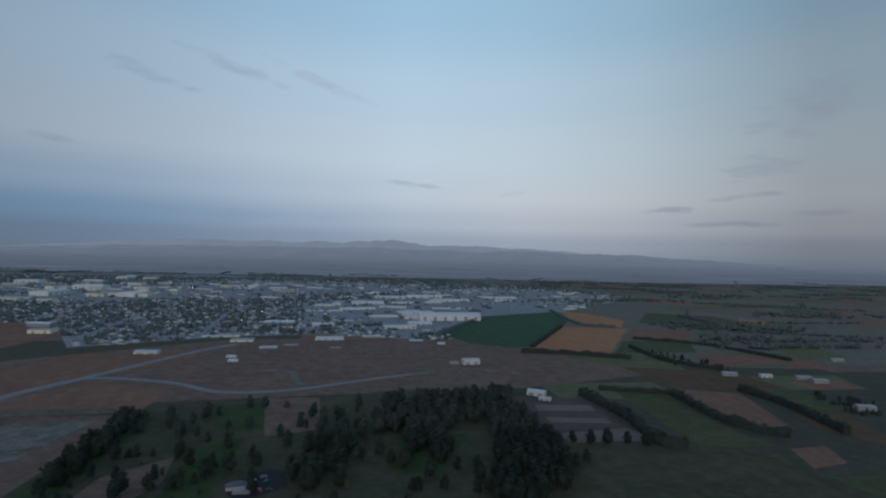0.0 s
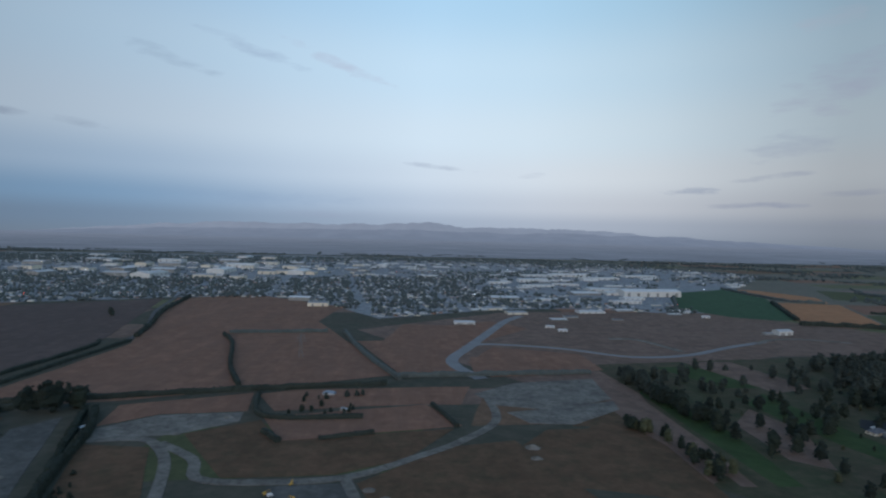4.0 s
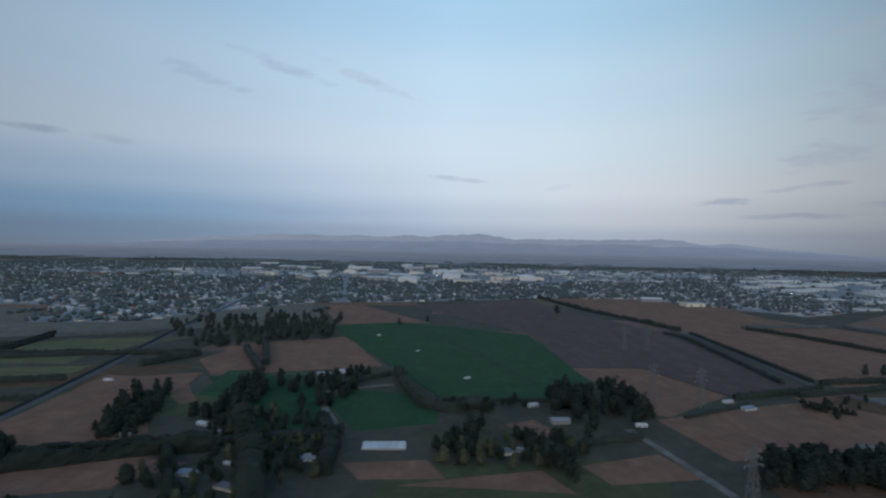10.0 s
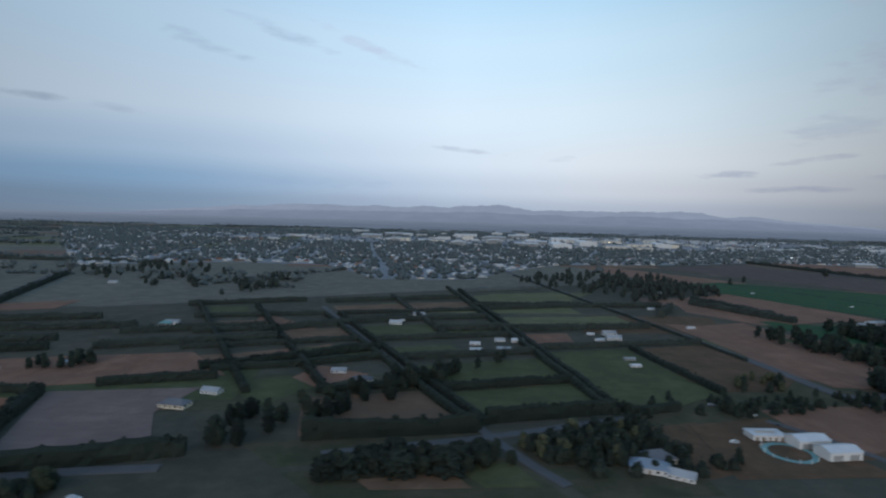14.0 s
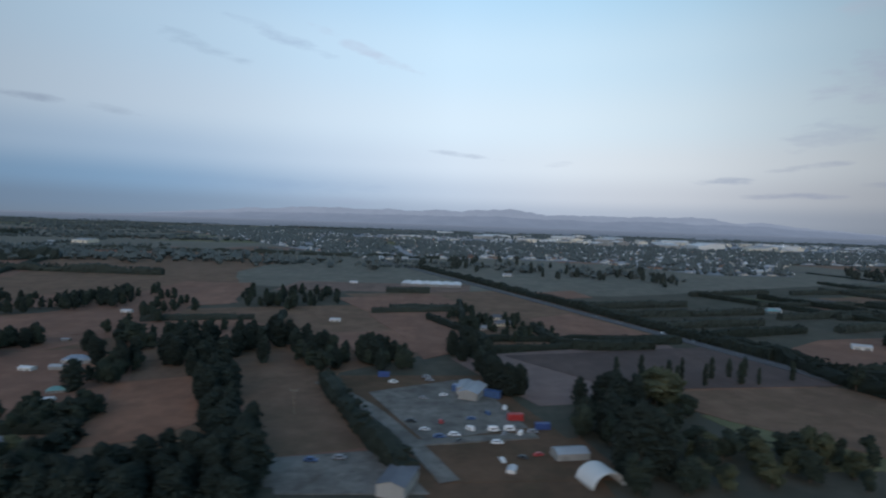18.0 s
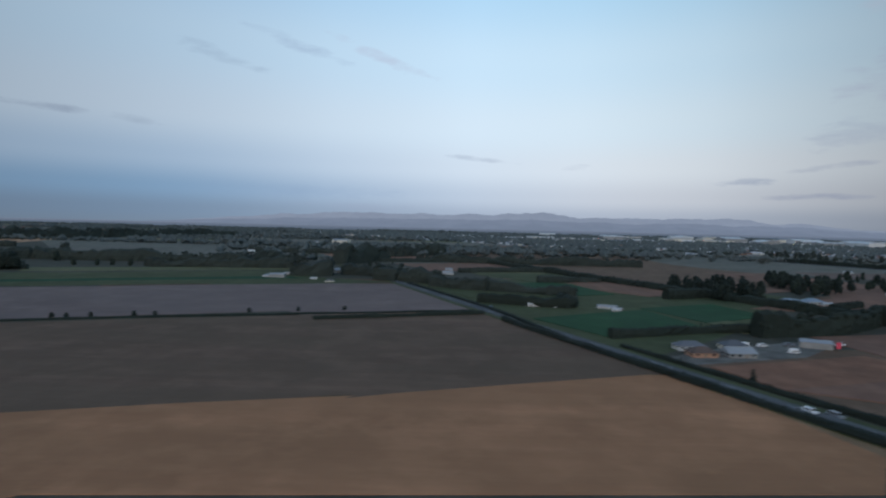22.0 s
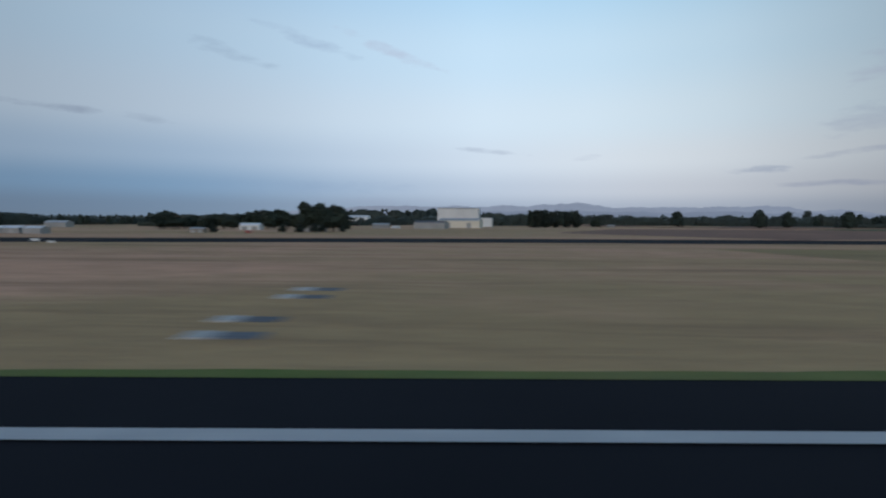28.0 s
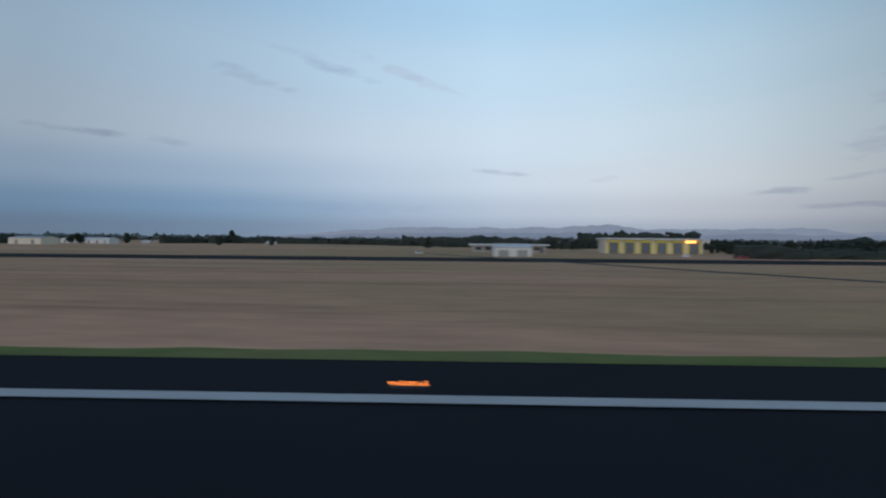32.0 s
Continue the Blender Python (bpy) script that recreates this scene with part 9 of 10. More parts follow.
put(ROWHOUSES[2], -705.3, 38.1, 110, 0.33, "relocated houses in a yard")
put(ROWHOUSES[3], -704, 39.2, 106, 0.28, "relocated houses in a yard")
put(ROWHOUSES[4], -702.4, 39.3, 102, 0.26, "relocated houses in a yard")
put(ROWHOUSES[5], -700.9, 39.6, 98, 0.32, "relocated houses in a yard")
put(ROWHOUSES[6], -698.7, 39.6, 94, 0.36, "relocated houses in a yard")
put(ROWHOUSES[7], -697.4, 41.4, 20, 0.24, "relocated houses in a yard")
put(YARD[0], -692.7, 41.6, 95, 0.4, "relocated houses in a yard")
put(YARD[1], -691, 42.3, 87, 0.4, "relocated houses in a yard")
put(YARD[2], -689.2, 43, 79, 0.4, "relocated houses in a yard")
put(YARD[3], -687.4, 44, 71, 0.4, "relocated houses in a yard")
put(YARD[4], -685.2, 42.8, 63, 0.4, "relocated houses in a yard")
put(YARD[5], -702.9, 33.7, 85, 0.38, "relocated houses in a yard")
put(YARD[6], -694.7, 35.5, 95, 0.42, "relocated houses in a yard")
put(HOUSES[0], -693.1, 41.7, 20, 0.4, "relocated houses in a yard")
put(GLASSHOUSE, -373.9, 95.7, 2, 0.62)
put(GLASSHOUSE, -651.9, 162.8, -3, 1.45, label="long white-roofed glasshouse beside an orchard")
put(WORKS[0], -217.1, 372.5, -4, 0.55, label="large cream building standing alone at the edge of a field")
put(YARD[7], -654.1, 39.9, 75, 0.5, "farm buildings")
put(VILLA, -584.2, 51.6, -12, 0.66)
put(STABLE, -468.6, 68.2, 0, 0.6)
put(SHEDS[1], -464.7, 66.1, 8, 0.6, "farm buildings")
put(SHEDS[1], -463.3, 63, 8, 0.6, "farm buildings")
put(ARENA, -468.4, 63.7, 0, 0.85)
put(PYLON, -299.7, 188.7, 15, 0.8, "power pylons")
put(PYLON, -291.9, 188.5, 15, 0.8, "power pylons")
put(PYLON, -314.9, 126.5, 15, 0.8, "power pylons")
put(PYLON, -306, 121.9, 15, 0.8, "power pylons")
put(PYLON, -283.9, 97.1, 15, 0.8, "power pylons")
put(PYLON, -322.6, 74.2, 15, 0.8, "power pylons")
put(PYLON, -184.3, 202.4, 15, 0.8, "power pylons")
put(PYLON, -575.4, 69.7, 15, 0.32, "power pylons")
put(POLE, -590.4, 52.6, 0, 0.75, "power poles")
put(POLE, -586.3, 54.1, 0, 0.7, "power poles")
put(POLE, -664.8, 53.5, 0, 0.5, "power poles")
put(POLE, -898.1, 300.1, 0, 0.8, "power poles")
put(POLE, -895.9, 301.6, 0, 0.8, "power poles")
put(SHEDS[1], -386.2, 211.9, 0, 0.2, "white irrigation sheds", label="small white pump shed standing in a green crop")
put(SHEDS[1], -370.4, 181.7, 20, 0.17, "white irrigation sheds", label="small white pump shed standing in a green crop")
put(SHEDS[1], -356.5, 145, 40, 0.24, "white irrigation sheds", label="small white pump shed standing in a green crop")
put(CARS[0], -597.7, 66.7, -75, 0.5, "parked and driving vehicles")
put(CARS[3], -600.9, 74.3, -75, 0.5, "parked and driving vehicles")
put(CARS[1], -608.2, 92.1, -75, 0.5, "parked and driving vehicles")
put(CARS[0], -610.6, 98.5, -75, 0.5, "parked and driving vehicles")
put(CARS[5], -642.4, 176.6, -75, 0.5, "parked and driving vehicles")
put(CARS[0], -769.4, 34.7, -75, 0.5, "parked and driving vehicles")
put(CARS[1], -768.3, 34, -75, 0.5, "parked and driving vehicles")
put(CARS[2], -786.2, 75.4, -75, 0.5, "parked and driving vehicles")
put(CARS[0], -817.6, 142.7, -75, 0.5, "parked and driving vehicles")
put(CARS[3], -763, 54.2, 0, 0.5, "parked and driving vehicles")
put(CARS[0], -761.1, 54.5, 10, 0.5, "parked and driving vehicles")
put(CARS[3], -759.7, 51.7, 5, 0.5, "parked and driving vehicles")
put(CARS[1], -758.1, 55.2, 0, 0.5, "parked and driving vehicles")
put(CARS[0], -752.5, 55.8, 20, 0.5, "parked and driving vehicles")
put(CARS[5], -751.4, 45.2, 0, 0.5, "parked and driving vehicles")
put(CARS[0], -656.2, 64.5, 5, 0.5, "parked and driving vehicles")
put(CARS[1], -652.4, 66.9, 0, 0.5, "parked and driving vehicles")
put(CARS[2], -651.1, 48.8, 0, 0.5, "parked and driving vehicles")
put(CARS[0], -649.8, 49.3, 0, 0.5, "parked and driving vehicles")
put(CARS[3], -646.2, 50.6, 0, 0.5, "parked and driving vehicles")
put(CARS[0], -646.2, 47.8, 0, 0.5, "parked and driving vehicles")
put(CARS[3], -644.7, 50.8, 5, 0.5, "parked and driving vehicles")
put(CARS[1], -642.7, 50.4, 0, 0.5, "parked and driving vehicles")
put(CARS[0], -641.6, 51.8, 0, 0.5, "parked and driving vehicles")
put(CARS[5], -653.7, 52.4, 0, 0.5, "parked and driving vehicles")
put(CARS[0], -644.4, 56.6, 80, 0.5, "parked and driving vehicles")
put(CARS[1], -658.9, 44.1, 0, 0.5, "parked and driving vehicles")
put(CARS[2], -661, 43.6, 0, 0.5, "parked and driving vehicles")
put(CARS[0], -655.4, 44.4, 90, 0.5, "parked and driving vehicles")
put(CARS[3], -688.1, 40.5, 5, 0.5, "parked and driving vehicles")
put(CARS[0], -701.6, 34.6, 40, 0.5, "parked and driving vehicles")
put(CARS[3], -691.7, 35.6, 0, 0.5, "parked and driving vehicles")
put(CARS[1], -652, 65.6, 0, 0.5, "parked and driving vehicles")
put(CARS[0], -465.6, 75.9, 0, 0.5, "parked and driving vehicles")
put(CARS[5], -464, 72.5, 40, 0.5, "parked and driving vehicles")
put(CARS[0], -473.3, 66.5, 0, 0.5, "parked and driving vehicles")
put(CARS[1], -469.4, 79.8, 0, 0.5, "parked and driving vehicles")
put(CARS[2], -594, 55.7, -60, 0.5, "parked and driving vehicles")
put(CARS[0], -586.5, 45.8, 0, 0.5, "parked and driving vehicles")
put(CARS[3], -169.1, 95.6, 20, 0.5, "parked and driving vehicles")
put(CARS[0], -171, 92.4, 60, 0.5, "parked and driving vehicles")
put(CARS[3], -164.1, 92.3, 0, 0.5, "parked and driving vehicles")
put(CARS[1], -283.3, 96.7, 10, 0.5, "parked and driving vehicles")
put(BALE, -848.2, 28.6, 10, 0.58, "square straw bales")
put(BALE, -815.8, 25, 10, 0.58, "square straw bales")
put(BALE, -896.2, 23.9, 10, 0.58, "square straw bales")
put(BALE, -883.4, 29.6, 10, 0.58, "square straw bales")
put(BALE, -881.3, 37.8, 10, 0.58, "square straw bales")
put(BALE, -866.8, 39, 10, 0.58, "square straw bales")
put(BALE, -864.2, 37.9, 10, 0.58, "square straw bales")
put(BALE, -861.3, 32, 10, 0.58, "square straw bales")
put(BALE, -864.8, 25.4, 10, 0.58, "square straw bales")
put(BALE, -853, 39.4, 10, 0.58, "square straw bales")
put(BALE, -899.9, 35.4, 10, 0.58, "square straw bales")
put(BALE, -869.2, 42, 10, 0.58, "square straw bales")
put(BALE, -873.1, 32.6, 10, 0.58, "square straw bales")
put(CARS[4], -861.1, 63.6, 60, 0.45, "parked and driving vehicles")
put(CARS[4], -860.3, 66.2, 60, 0.45, "parked and driving vehicles")
put(CONTAINER_ROW[0], -648.6, 61.9, -25, 0.6)
put(CONTAINER_ROW[1], -643.8, 53.6, 5, 0.5)
put(CONTAINER_ROW[2], -657.5, 67, 5, 0.45)
put(CONTAINER_ROW[2], -641.6, 51.5, 5, 0.45)
put(CONTAINER_ROW[1], -696.2, 36.3, 95, 0.5)
put(ARCH, -639.4, 41.4, 20, 0.7)
put(SIGN, -754.1, 53.8, 0, 0.45)
CROPS = [(33, 324.1), (83.2, 493.4), (172.5, 541.3), (206.1, 451), (213.4, 349.3), (192.1, 317.2), (119.6, 267.1), (86.4, 294.4), (63.5, 306)]
TOWN = [(-681.3, 259.4), (-620, 296.5), (-566.7, 291.5), (-533.1, 231.1), (-493.2, 237.9), (-476.5, 275), (-434.9, 328.3), (-383.4, 339.8), (-327.5, 363), (-298.1, 380.7), (-217.6, 383.9), (-183.8, 333.3), (-160.6, 295.8), (-93.9, 336.3), (-42.7, 348.4), (40, 326.5), (83.4, 404.2), (330, 700), (200, 1000), (-300, 1080), (-800, 1000), (-1050, 800)]
# ---- the airfield ----
field("grass", "airgrass", "dry tan airfield grass", (-925, 0.55), (-1560, -18.35), (-1560, 330), (-1010, 330), (-950, 150), (-915, 70), (-885, 30), (-882, -4), z=0.004, category="grass")
field("paddock", "pasture", "dull green pasture", (-943.9, 84.8), (-857.1, 116.1), (-921, 33.6), (-927, 50.6), z=0.006)
field("paddock", "stubble", "dry tan-brown paddock of cut grass", (-990, 48.6), (-977.8, 73.5), (-940.1, 79.2), (-927, 50.6), (-939.8, 39.4), (-961.6, 39.2), (-976.9, 33.2), z=0.007)
field("paddock", "stubble", "dry tan-brown paddock of cut grass", (-981.7, 123.9), (-925, 140), (-888.1, 148.5), (-897.8, 164), (-936.4, 165.3), (-1000.8, 143.6), z=0.0112)
field("grass", "olive_grass", "olive and tan rough airfield grass", (-925, 0.5), (-976, -1.2), (-979, 2), (-981.5, 6), (-984, 10), (-986.5, 15), (-988, 21), (-940, 24), (-900, 20), (-886, 4), z=0.0046, category="grass")
field("runway", "runway_asphalt", "dark runway asphalt", (-958, 2.76), (-1560, -18.0), (-1560, -32.35), (-958, -11.59), z=0.008, category="runway")
field("runway", "runway_asphalt", "dark runway asphalt", (-972.4, 27.8), (-966.3, 30), (-958.3, 29.5), (-951.8, 21.5), (-946.3, 15.5), (-942.6, 12.1), (-940.1, 9), (-942.8, 5.5), (-952.8, 4.6), (-954.1, 6.2), (-952.5, 8.3), (-955.7, 12.3), (-961.3, 17.9), (-966.8, 21.3), z=0.009, category="runway")
field("taxiway", "old_asphalt", "worn grey taxiway asphalt", (-949.9, 10.6), (-946.7, 11.4), (-944.9, 9.1), (-944.7, 5.3), (-951.6, 4.7), (-950.6, 7.3), z=0.0105, category="taxiway")
field("grassland", "rough", "rough brown and olive grassland", (-955.1, 27), (-950.4, 21.4), (-946.2, 17.1), (-941.9, 12.2), (-939.9, 9.3), (-940.3, 8.8), (-942.2, 11.5), (-946.3, 15.8), (-950.3, 18.9), z=0.011, category="grassland")
field("grass_verge", "verge", "green grass verge beside the runway", (-966.3, 20.6), (-961.2, 17.6), (-955.6, 12.2), (-952.6, 8.4), (-953.3, 7.3), (-954.2, 6.3), z=0.0082, category="grass")
field("grassland", "rough", "rough brown and olive grassland", (-965.5, 20.2), (-960.4, 16), (-958.3, 15.4), (-955, 11.1), (-952.7, 8.4), (-954.2, 8.9), (-955.5, 9.5), (-957.2, 12), (-960, 15), z=0.0095, category="grassland")
road("taxiway", "runway_asphalt", "dark parallel taxiway", 6.0, (-958, 30), (-970, 30), (-983, 29.5), (-1000, 28.5), (-1022, 25.5), (-1045, 23.5), (-1070, 23), (-1120, 22), (-1560, 7), z=0.0095)
field("taxiway_junction", "runway_asphalt", "dark asphalt taxiway joining the runway", (-1004, 1), (-1008.9, 4.5), (-1011.4, 5.9), (-1014.6, 8.8), (-1019, 14.5), (-1024, 22), (-1045, 21), (-1032, 16.3), (-1028.3, 14), (-1025.6, 11.6), (-1024.0, 9.2), (-1023.2, 7.4), (-1023.6, 5.2), (-1024.6, 3.3), (-1026.2, 1.8), (-1028.8, 0.2), z=0.0100, category="taxiway")
field("runway_shoulder", "old_asphalt", "worn grey grooved runway concrete", (-1004, 0.03), (-1023.4, -0.64), (-1023.4, -13.84), (-1004, -13.17), z=0.012, category="runway")
threshold_marking(-1023.6, -1030.0, -1.15, 0.0345, 0.105, 28)
field("taxiway", "old_asphalt", "worn grey taxiway asphalt", (-1124.9, 30.8), (-1128, 38.3), (-1109.5, 4.5), (-1107.4, 1.1), (-1105.6, -2.1), (-1104.9, -3.3), (-1105.8, -3.3), (-1106.8, -1.8), (-1109.4, 3.2), z=0.0115, category="taxiway")
field("grass_verge", "verge", "green grass at the corner of the taxiway", (-1023.3, 7.2), (-1023.7, 5.2), (-1024.7, 3.35), (-1026.3, 1.85), (-1027.5, 1.2), (-1029, 1.5), (-1028.2, 2.1), (-1029.6, 2.5), (-1027, 2.9), (-1026, 4.2), (-1025.2, 5.6), (-1024.4, 7.4), z=0.0126, category="grass")
grass_edge(3, -966, -1004, lambda x: 0.0345 * (x + 999) + 1.10, 0.1, 0.55)
grass_edge(4, -1040, -1048.5, lambda x: 0.0345 * (x + 999) + 1.10, 0.12, 0.5)
grass_edge(5, -1049.5, -1059, lambda x: 0.0345 * (x + 999) + 1.10, 0.02, 0.15)
grass_edge(6, -1059.6, -1075, lambda x: 0.0345 * (x + 999) + 1.10, 0.9, 1.9)
grass_edge(11, -1074.5, -1082, lambda x: 0.0345 * (x + 999) + 1.10, 0.3, 0.8)
grass_edge(7, -1082.5, -1099, lambda x: 0.0345 * (x + 999) + 1.10, 0.35, 0.85)
grass_edge(8, -1099.5, -1108, lambda x: 0.0345 * (x + 999) + 1.10, 0.5, 1.8)
grass_edge(9, -1108.5, -1132, lambda x: 0.0345 * (x + 999) + 1.10, 0.15, 0.6)
grass_edge(10, -1134, -1180, lambda x: 0.0345 * (x + 999) + 1.10, 0.05, 0.5)
taxi_line(0.07, (-953.7, 5.7), (-952.3, 7.1), (-951.2, 8.6), (-950.7, 10.3), (-951.2, 11.8), (-954.2, 15.3), (-960.6, 20.8), (-963.7, 21.9))
taxi_line(0.07, (-952.1, 4.6), (-950.9, 5.8), (-949.7, 7.3), (-948.7, 7.7), (-947.1, 7.5), (-945.6, 6.8), (-944.5, 5.8))
taxi_line(0.07, (-958.5, 30.2), (-949.8, 16.2), (-945.4, 11.6), (-943, 8.7), (-941.9, 6.8))
taxi_line(0.07, (-953.1, 14.3), (-951.5, 15.6), (-950.2, 16.6))
taxi_line(0.09, (-1017.2, -1.1), (-1017.3, 0.1), (-1017.6, 2.9), (-1017.9, 7), (-1018.3, 9.7))
taxi_line(0.05, (-1014.6, 9.3), (-1011.6, 5.2), (-1009.9, 3.3))
taxi_line(0.08, (-1027.7, -0.5), (-1027, 0.3), (-1026.1, 2.6), (-1023.5, 9), (-1015.8, 35.8), (-1012, 61.8))
edge_line((-962, 1.28), (-1006.5, -0.26))
edge_line((-1026.4, -0.95), (-1560, -19.35))
ground_light("orange", -1017.4, 0.6, 0.26)
ground_light("green", -1017.3, -0.3, 0.26)
ground_light("green", -1017.5, 2.2, 0.26)
ground_light("orange", -1017.7, 5.2, 0.26)
ground_light("orange", -1019.5, 10.7, 0.26)
ground_light("red", -1018.1, 8.6, 0.26)
ground_light("green", -1017.9, 7.2, 0.26)
ground_light("red", -1014.2, -0.1, 0.26)
ground_light("red", -983.4, 0.8, 0.2)
ground_light("red", -993.8, 0.3, 0.2)
ground_light("red", -1004.3, 0, 0.2)
ground_light("red", -943.7, 5.9, 0.2)
ground_light("red", -945.2, 8.4, 0.2)
ground_light("orange", -1034.5, -0.92, 0.24)
ground_light("orange", -1043.9, -1.25, 0.24)
ground_light("orange", -1055, -1.63, 0.24)
ground_light("orange", -1066.5, -2.03, 0.24)
ground_light("orange", -1076.5, -2.37, 0.24)
ground_light("orange", -1087.7, -2.76, 0.24)
ground_light("orange", -1098.8, -3.14, 0.24)
ground_light("orange", -1110.5, -3.55, 0.24)
ground_light("orange", -1122.8, -3.97, 0.24)
put(BOARD, -946.9, 19.2, 0, 0.275, "airfield marker boards")
put(BOARD, -957.2, 12.8, 0, 0.275, "airfield marker boards")
put(BOARD, -1015.7, 15.7, 0, 0.275, "airfield marker boards")
put(BOARD, -1017.4, 21.4, 0, 0.22, "airfield marker boards")
put(BOARD, -1019.6, 23.2, 0, 0.25, "airfield marker boards")
put(BOARD, -1026.6, 7.1, 0, 0.22, "airfield marker boards")
put(BOARD, -1046.7, 21.7, 0, 0.165, "airfield marker boards")
put(YELLOW_BOARD, -1032.5, 3.1, 0, 0.21, "airfield marker boards")
put(SLAB, -1001.4, 2.5, 0, 0.42, "concrete slabs in the grass")
put(SLAB, -1001.5, 3.4, 0, 0.42, "concrete slabs in the grass")
put(SLAB, -1001.4, 5.3, 0, 0.42, "concrete slabs in the grass")
put(SLAB, -1001.4, 6.2, 0, 0.42, "concrete slabs in the grass")
put(HANGAR, -999, 92, -6, 0.7)
put(WORKS[4], -1002.6, 68.8, -10, 0.225, "airfield sheds")
put(WORKS[2], -998.7, 77.8, -10, 0.3, "airfield sheds")
put(SHEDS[1], -1020.9, 54.4, 0, 0.3, "airfield sheds")
put(SHEDS[0], -1012.7, 48.6, 0, 0.25, "airfield sheds")
put(SHEDS[2], -1020.5, 41.8, 0, 0.2, "airfield sheds")
put(SHEDS[0], -1009.5, 71.1, 0, 0.25, "airfield sheds")
put(SHEDS[1], -1007.1, 67.3, 0, 0.15, "airfield sheds")
put(SHEDS[2], -972.6, 93.4, 0, 0.2, "airfield sheds")
put(SHEDS[0], -1048.5, 63.4, 0, 0.3, "airfield sheds")
put(TEALSHED, -1050.3, 39.2, 0, 0.165, "green aircraft hangars")
put(TEALSHED, -1048.2, 38.9, 0, 0.165, "green aircraft hangars")
put(TEALSHED, -1046.4, 38.6, 0, 0.165, "green aircraft hangars")
put(GREYHANGAR, -1039.3, 37.6, 0, 0.165, "grey aircraft hangars")
put(GREYHANGAR, -1037.4, 37.3, 0, 0.165, "grey aircraft hangars")
put(GREYHANGAR, -1035, 37, 0, 0.165, "grey aircraft hangars")
put(GREYHANGAR, -1033.2, 36.7, 0, 0.165, "grey aircraft hangars")
put(GREYHANGAR, -1031.6, 36.5, 0, 0.165, "grey aircraft hangars")
put(GREYHANGAR, -1029.8, 36.2, 0, 0.165, "grey aircraft hangars")
put(LOWHALL, -1119.4, 43.5, 0, 0.4)
put(TERMINAL, -1106.6, 43.5, 0, 0.5)
put(SHEDS[1], -1120, 29.1, 4, 0.35, "airfield sheds")
put(LITHALL, -1060.5, 45, 0, 0.72)
put(SHEDS[1], -1072.3, 100.5, 0, 0.45, "airfield sheds")
put(WORKS[2], -1188.2, 70.1, 0, 0.25, "airfield sheds")
put(WORKS[3], -1190.5, 85.2, 0, 0.2, "airfield sheds")
put(SHEDS[1], -1161.7, 95.3, 0, 0.25, "airfield sheds")
put(SHEDS[1], -1186.1, 94.8, 0, 0.25, "airfield sheds")
put(CARS[0], -1126.6, 32.6, 0, 0.3, "parked and driving vehicles")
put(CARS[4], -1105.5, 28.1, 0, 0.3, "parked and driving vehicles")
put(CARS[0], -1108, 30.7, 0, 0.3, "parked and driving vehicles")
put(CARS[4], -1099.8, 29.5, 0, 0.3, "parked and driving vehicles")
put(CARS[4], -1016, 41.1, 0, 0.3, "parked and driving vehicles")
wood(['bush'], 6, 0.52, 0.83, (-1023, 41), (-1021.8, 41.4), (-1008.5, 45.3), (-1010.4, 49.3))
wood(['round'], 5, 1.77, 2.08, (-978.6, 84.4), (-976.1, 85.5), (-972.1, 101.1), (-974.5, 100))
plant("round", -958.4, 100, 3.12, 1.4)
plant("round", -939.3, 108.8, 3.12, 1.4)
plant("round", -936.9, 102.4, 3.12, 1.4)
plant("round", -933.6, 91.4, 3.12, 1.4)
plant("round", -943.7, 99.4, 3.12, 1.4)
plant("round", -924.1, 104.2, 2.6, 1.3)
plant("round", -898.1, 116.1, 2.6, 1.3)
plant("pine", -1067.5, 60.6, 4.0, 0.9)
plant("round", -1066.3, 61.2, 2.4, 1.3)
plant("round", -1068.8, 61, 2.2, 1.3)
plant("poplar", -987.3, 86, 2.6, 1.3)
plant("poplar", -986.2, 86, 2.4, 1.3)
plant("round", -982.6, 86, 2.6, 0.9)
plant("poplar", -981.5, 86, 2.3, 1.3)
wood(['round', 'pine'], 26, 1.35, 1.77, (-1077, 68.7), (-1044.2, 79.5), (-1027.6, 108.6), (-1070.1, 91.7))
wood(['round'], 14, 1.35, 1.77, (-1087.4, 70.8), (-1079.9, 73.3), (-1075.7, 99), (-1084.5, 95.2))
wood(['round', 'pine'], 40, 0.88, 1.46, (-1112.2, 52.6), (-1097.2, 53.3), (-1098.6, 73), (-1116, 66.6))
plant("round", -1157, 64.1, 1.56, 1.0)
plant("round", -1150.7, 66.8, 1.56, 1.0)
plant("round", -1127.6, 52, 1.56, 1.0)
wood(['round', 'pine'], 50, 0.88, 1.46, (-1152.8, 91.6), (-1120.8, 81.5), (-1119.9, 133.3), (-1165.7, 138.8))
plant("round", -1220.4, 120, 1.46, 1.2)
plant("round", -1219, 131.4, 1.46, 1.2)
plant("round", -1218.2, 138, 1.46, 1.2)
plant("round", -1171, 100, 1.46, 1.2)
plant("round", -1193.7, 108, 1.46, 1.2)
wood(['pine', 'round'], 50, 0.88, 1.46, (-1103.4, 38.7), (-1093.5, 33.3), (-1084.2, 46.3), (-1097, 53))
wood(['round', 'pine'], 40, 0.88, 1.46, (-1101.8, 60.7), (-1080.5, 61.8), (-1087.7, 88.9), (-1117.7, 87.5))
hedge(0.65, 0.7, (-1099.3, 31.1), (-1095.8, 31.9))
hedge(0.8, 0.9, (-1079.1, 58.7), (-1056.5, 57.8))
hedge(0.7, 0.7, (-1045.7, 75.8), (-1030.9, 66), ragged=0.5)

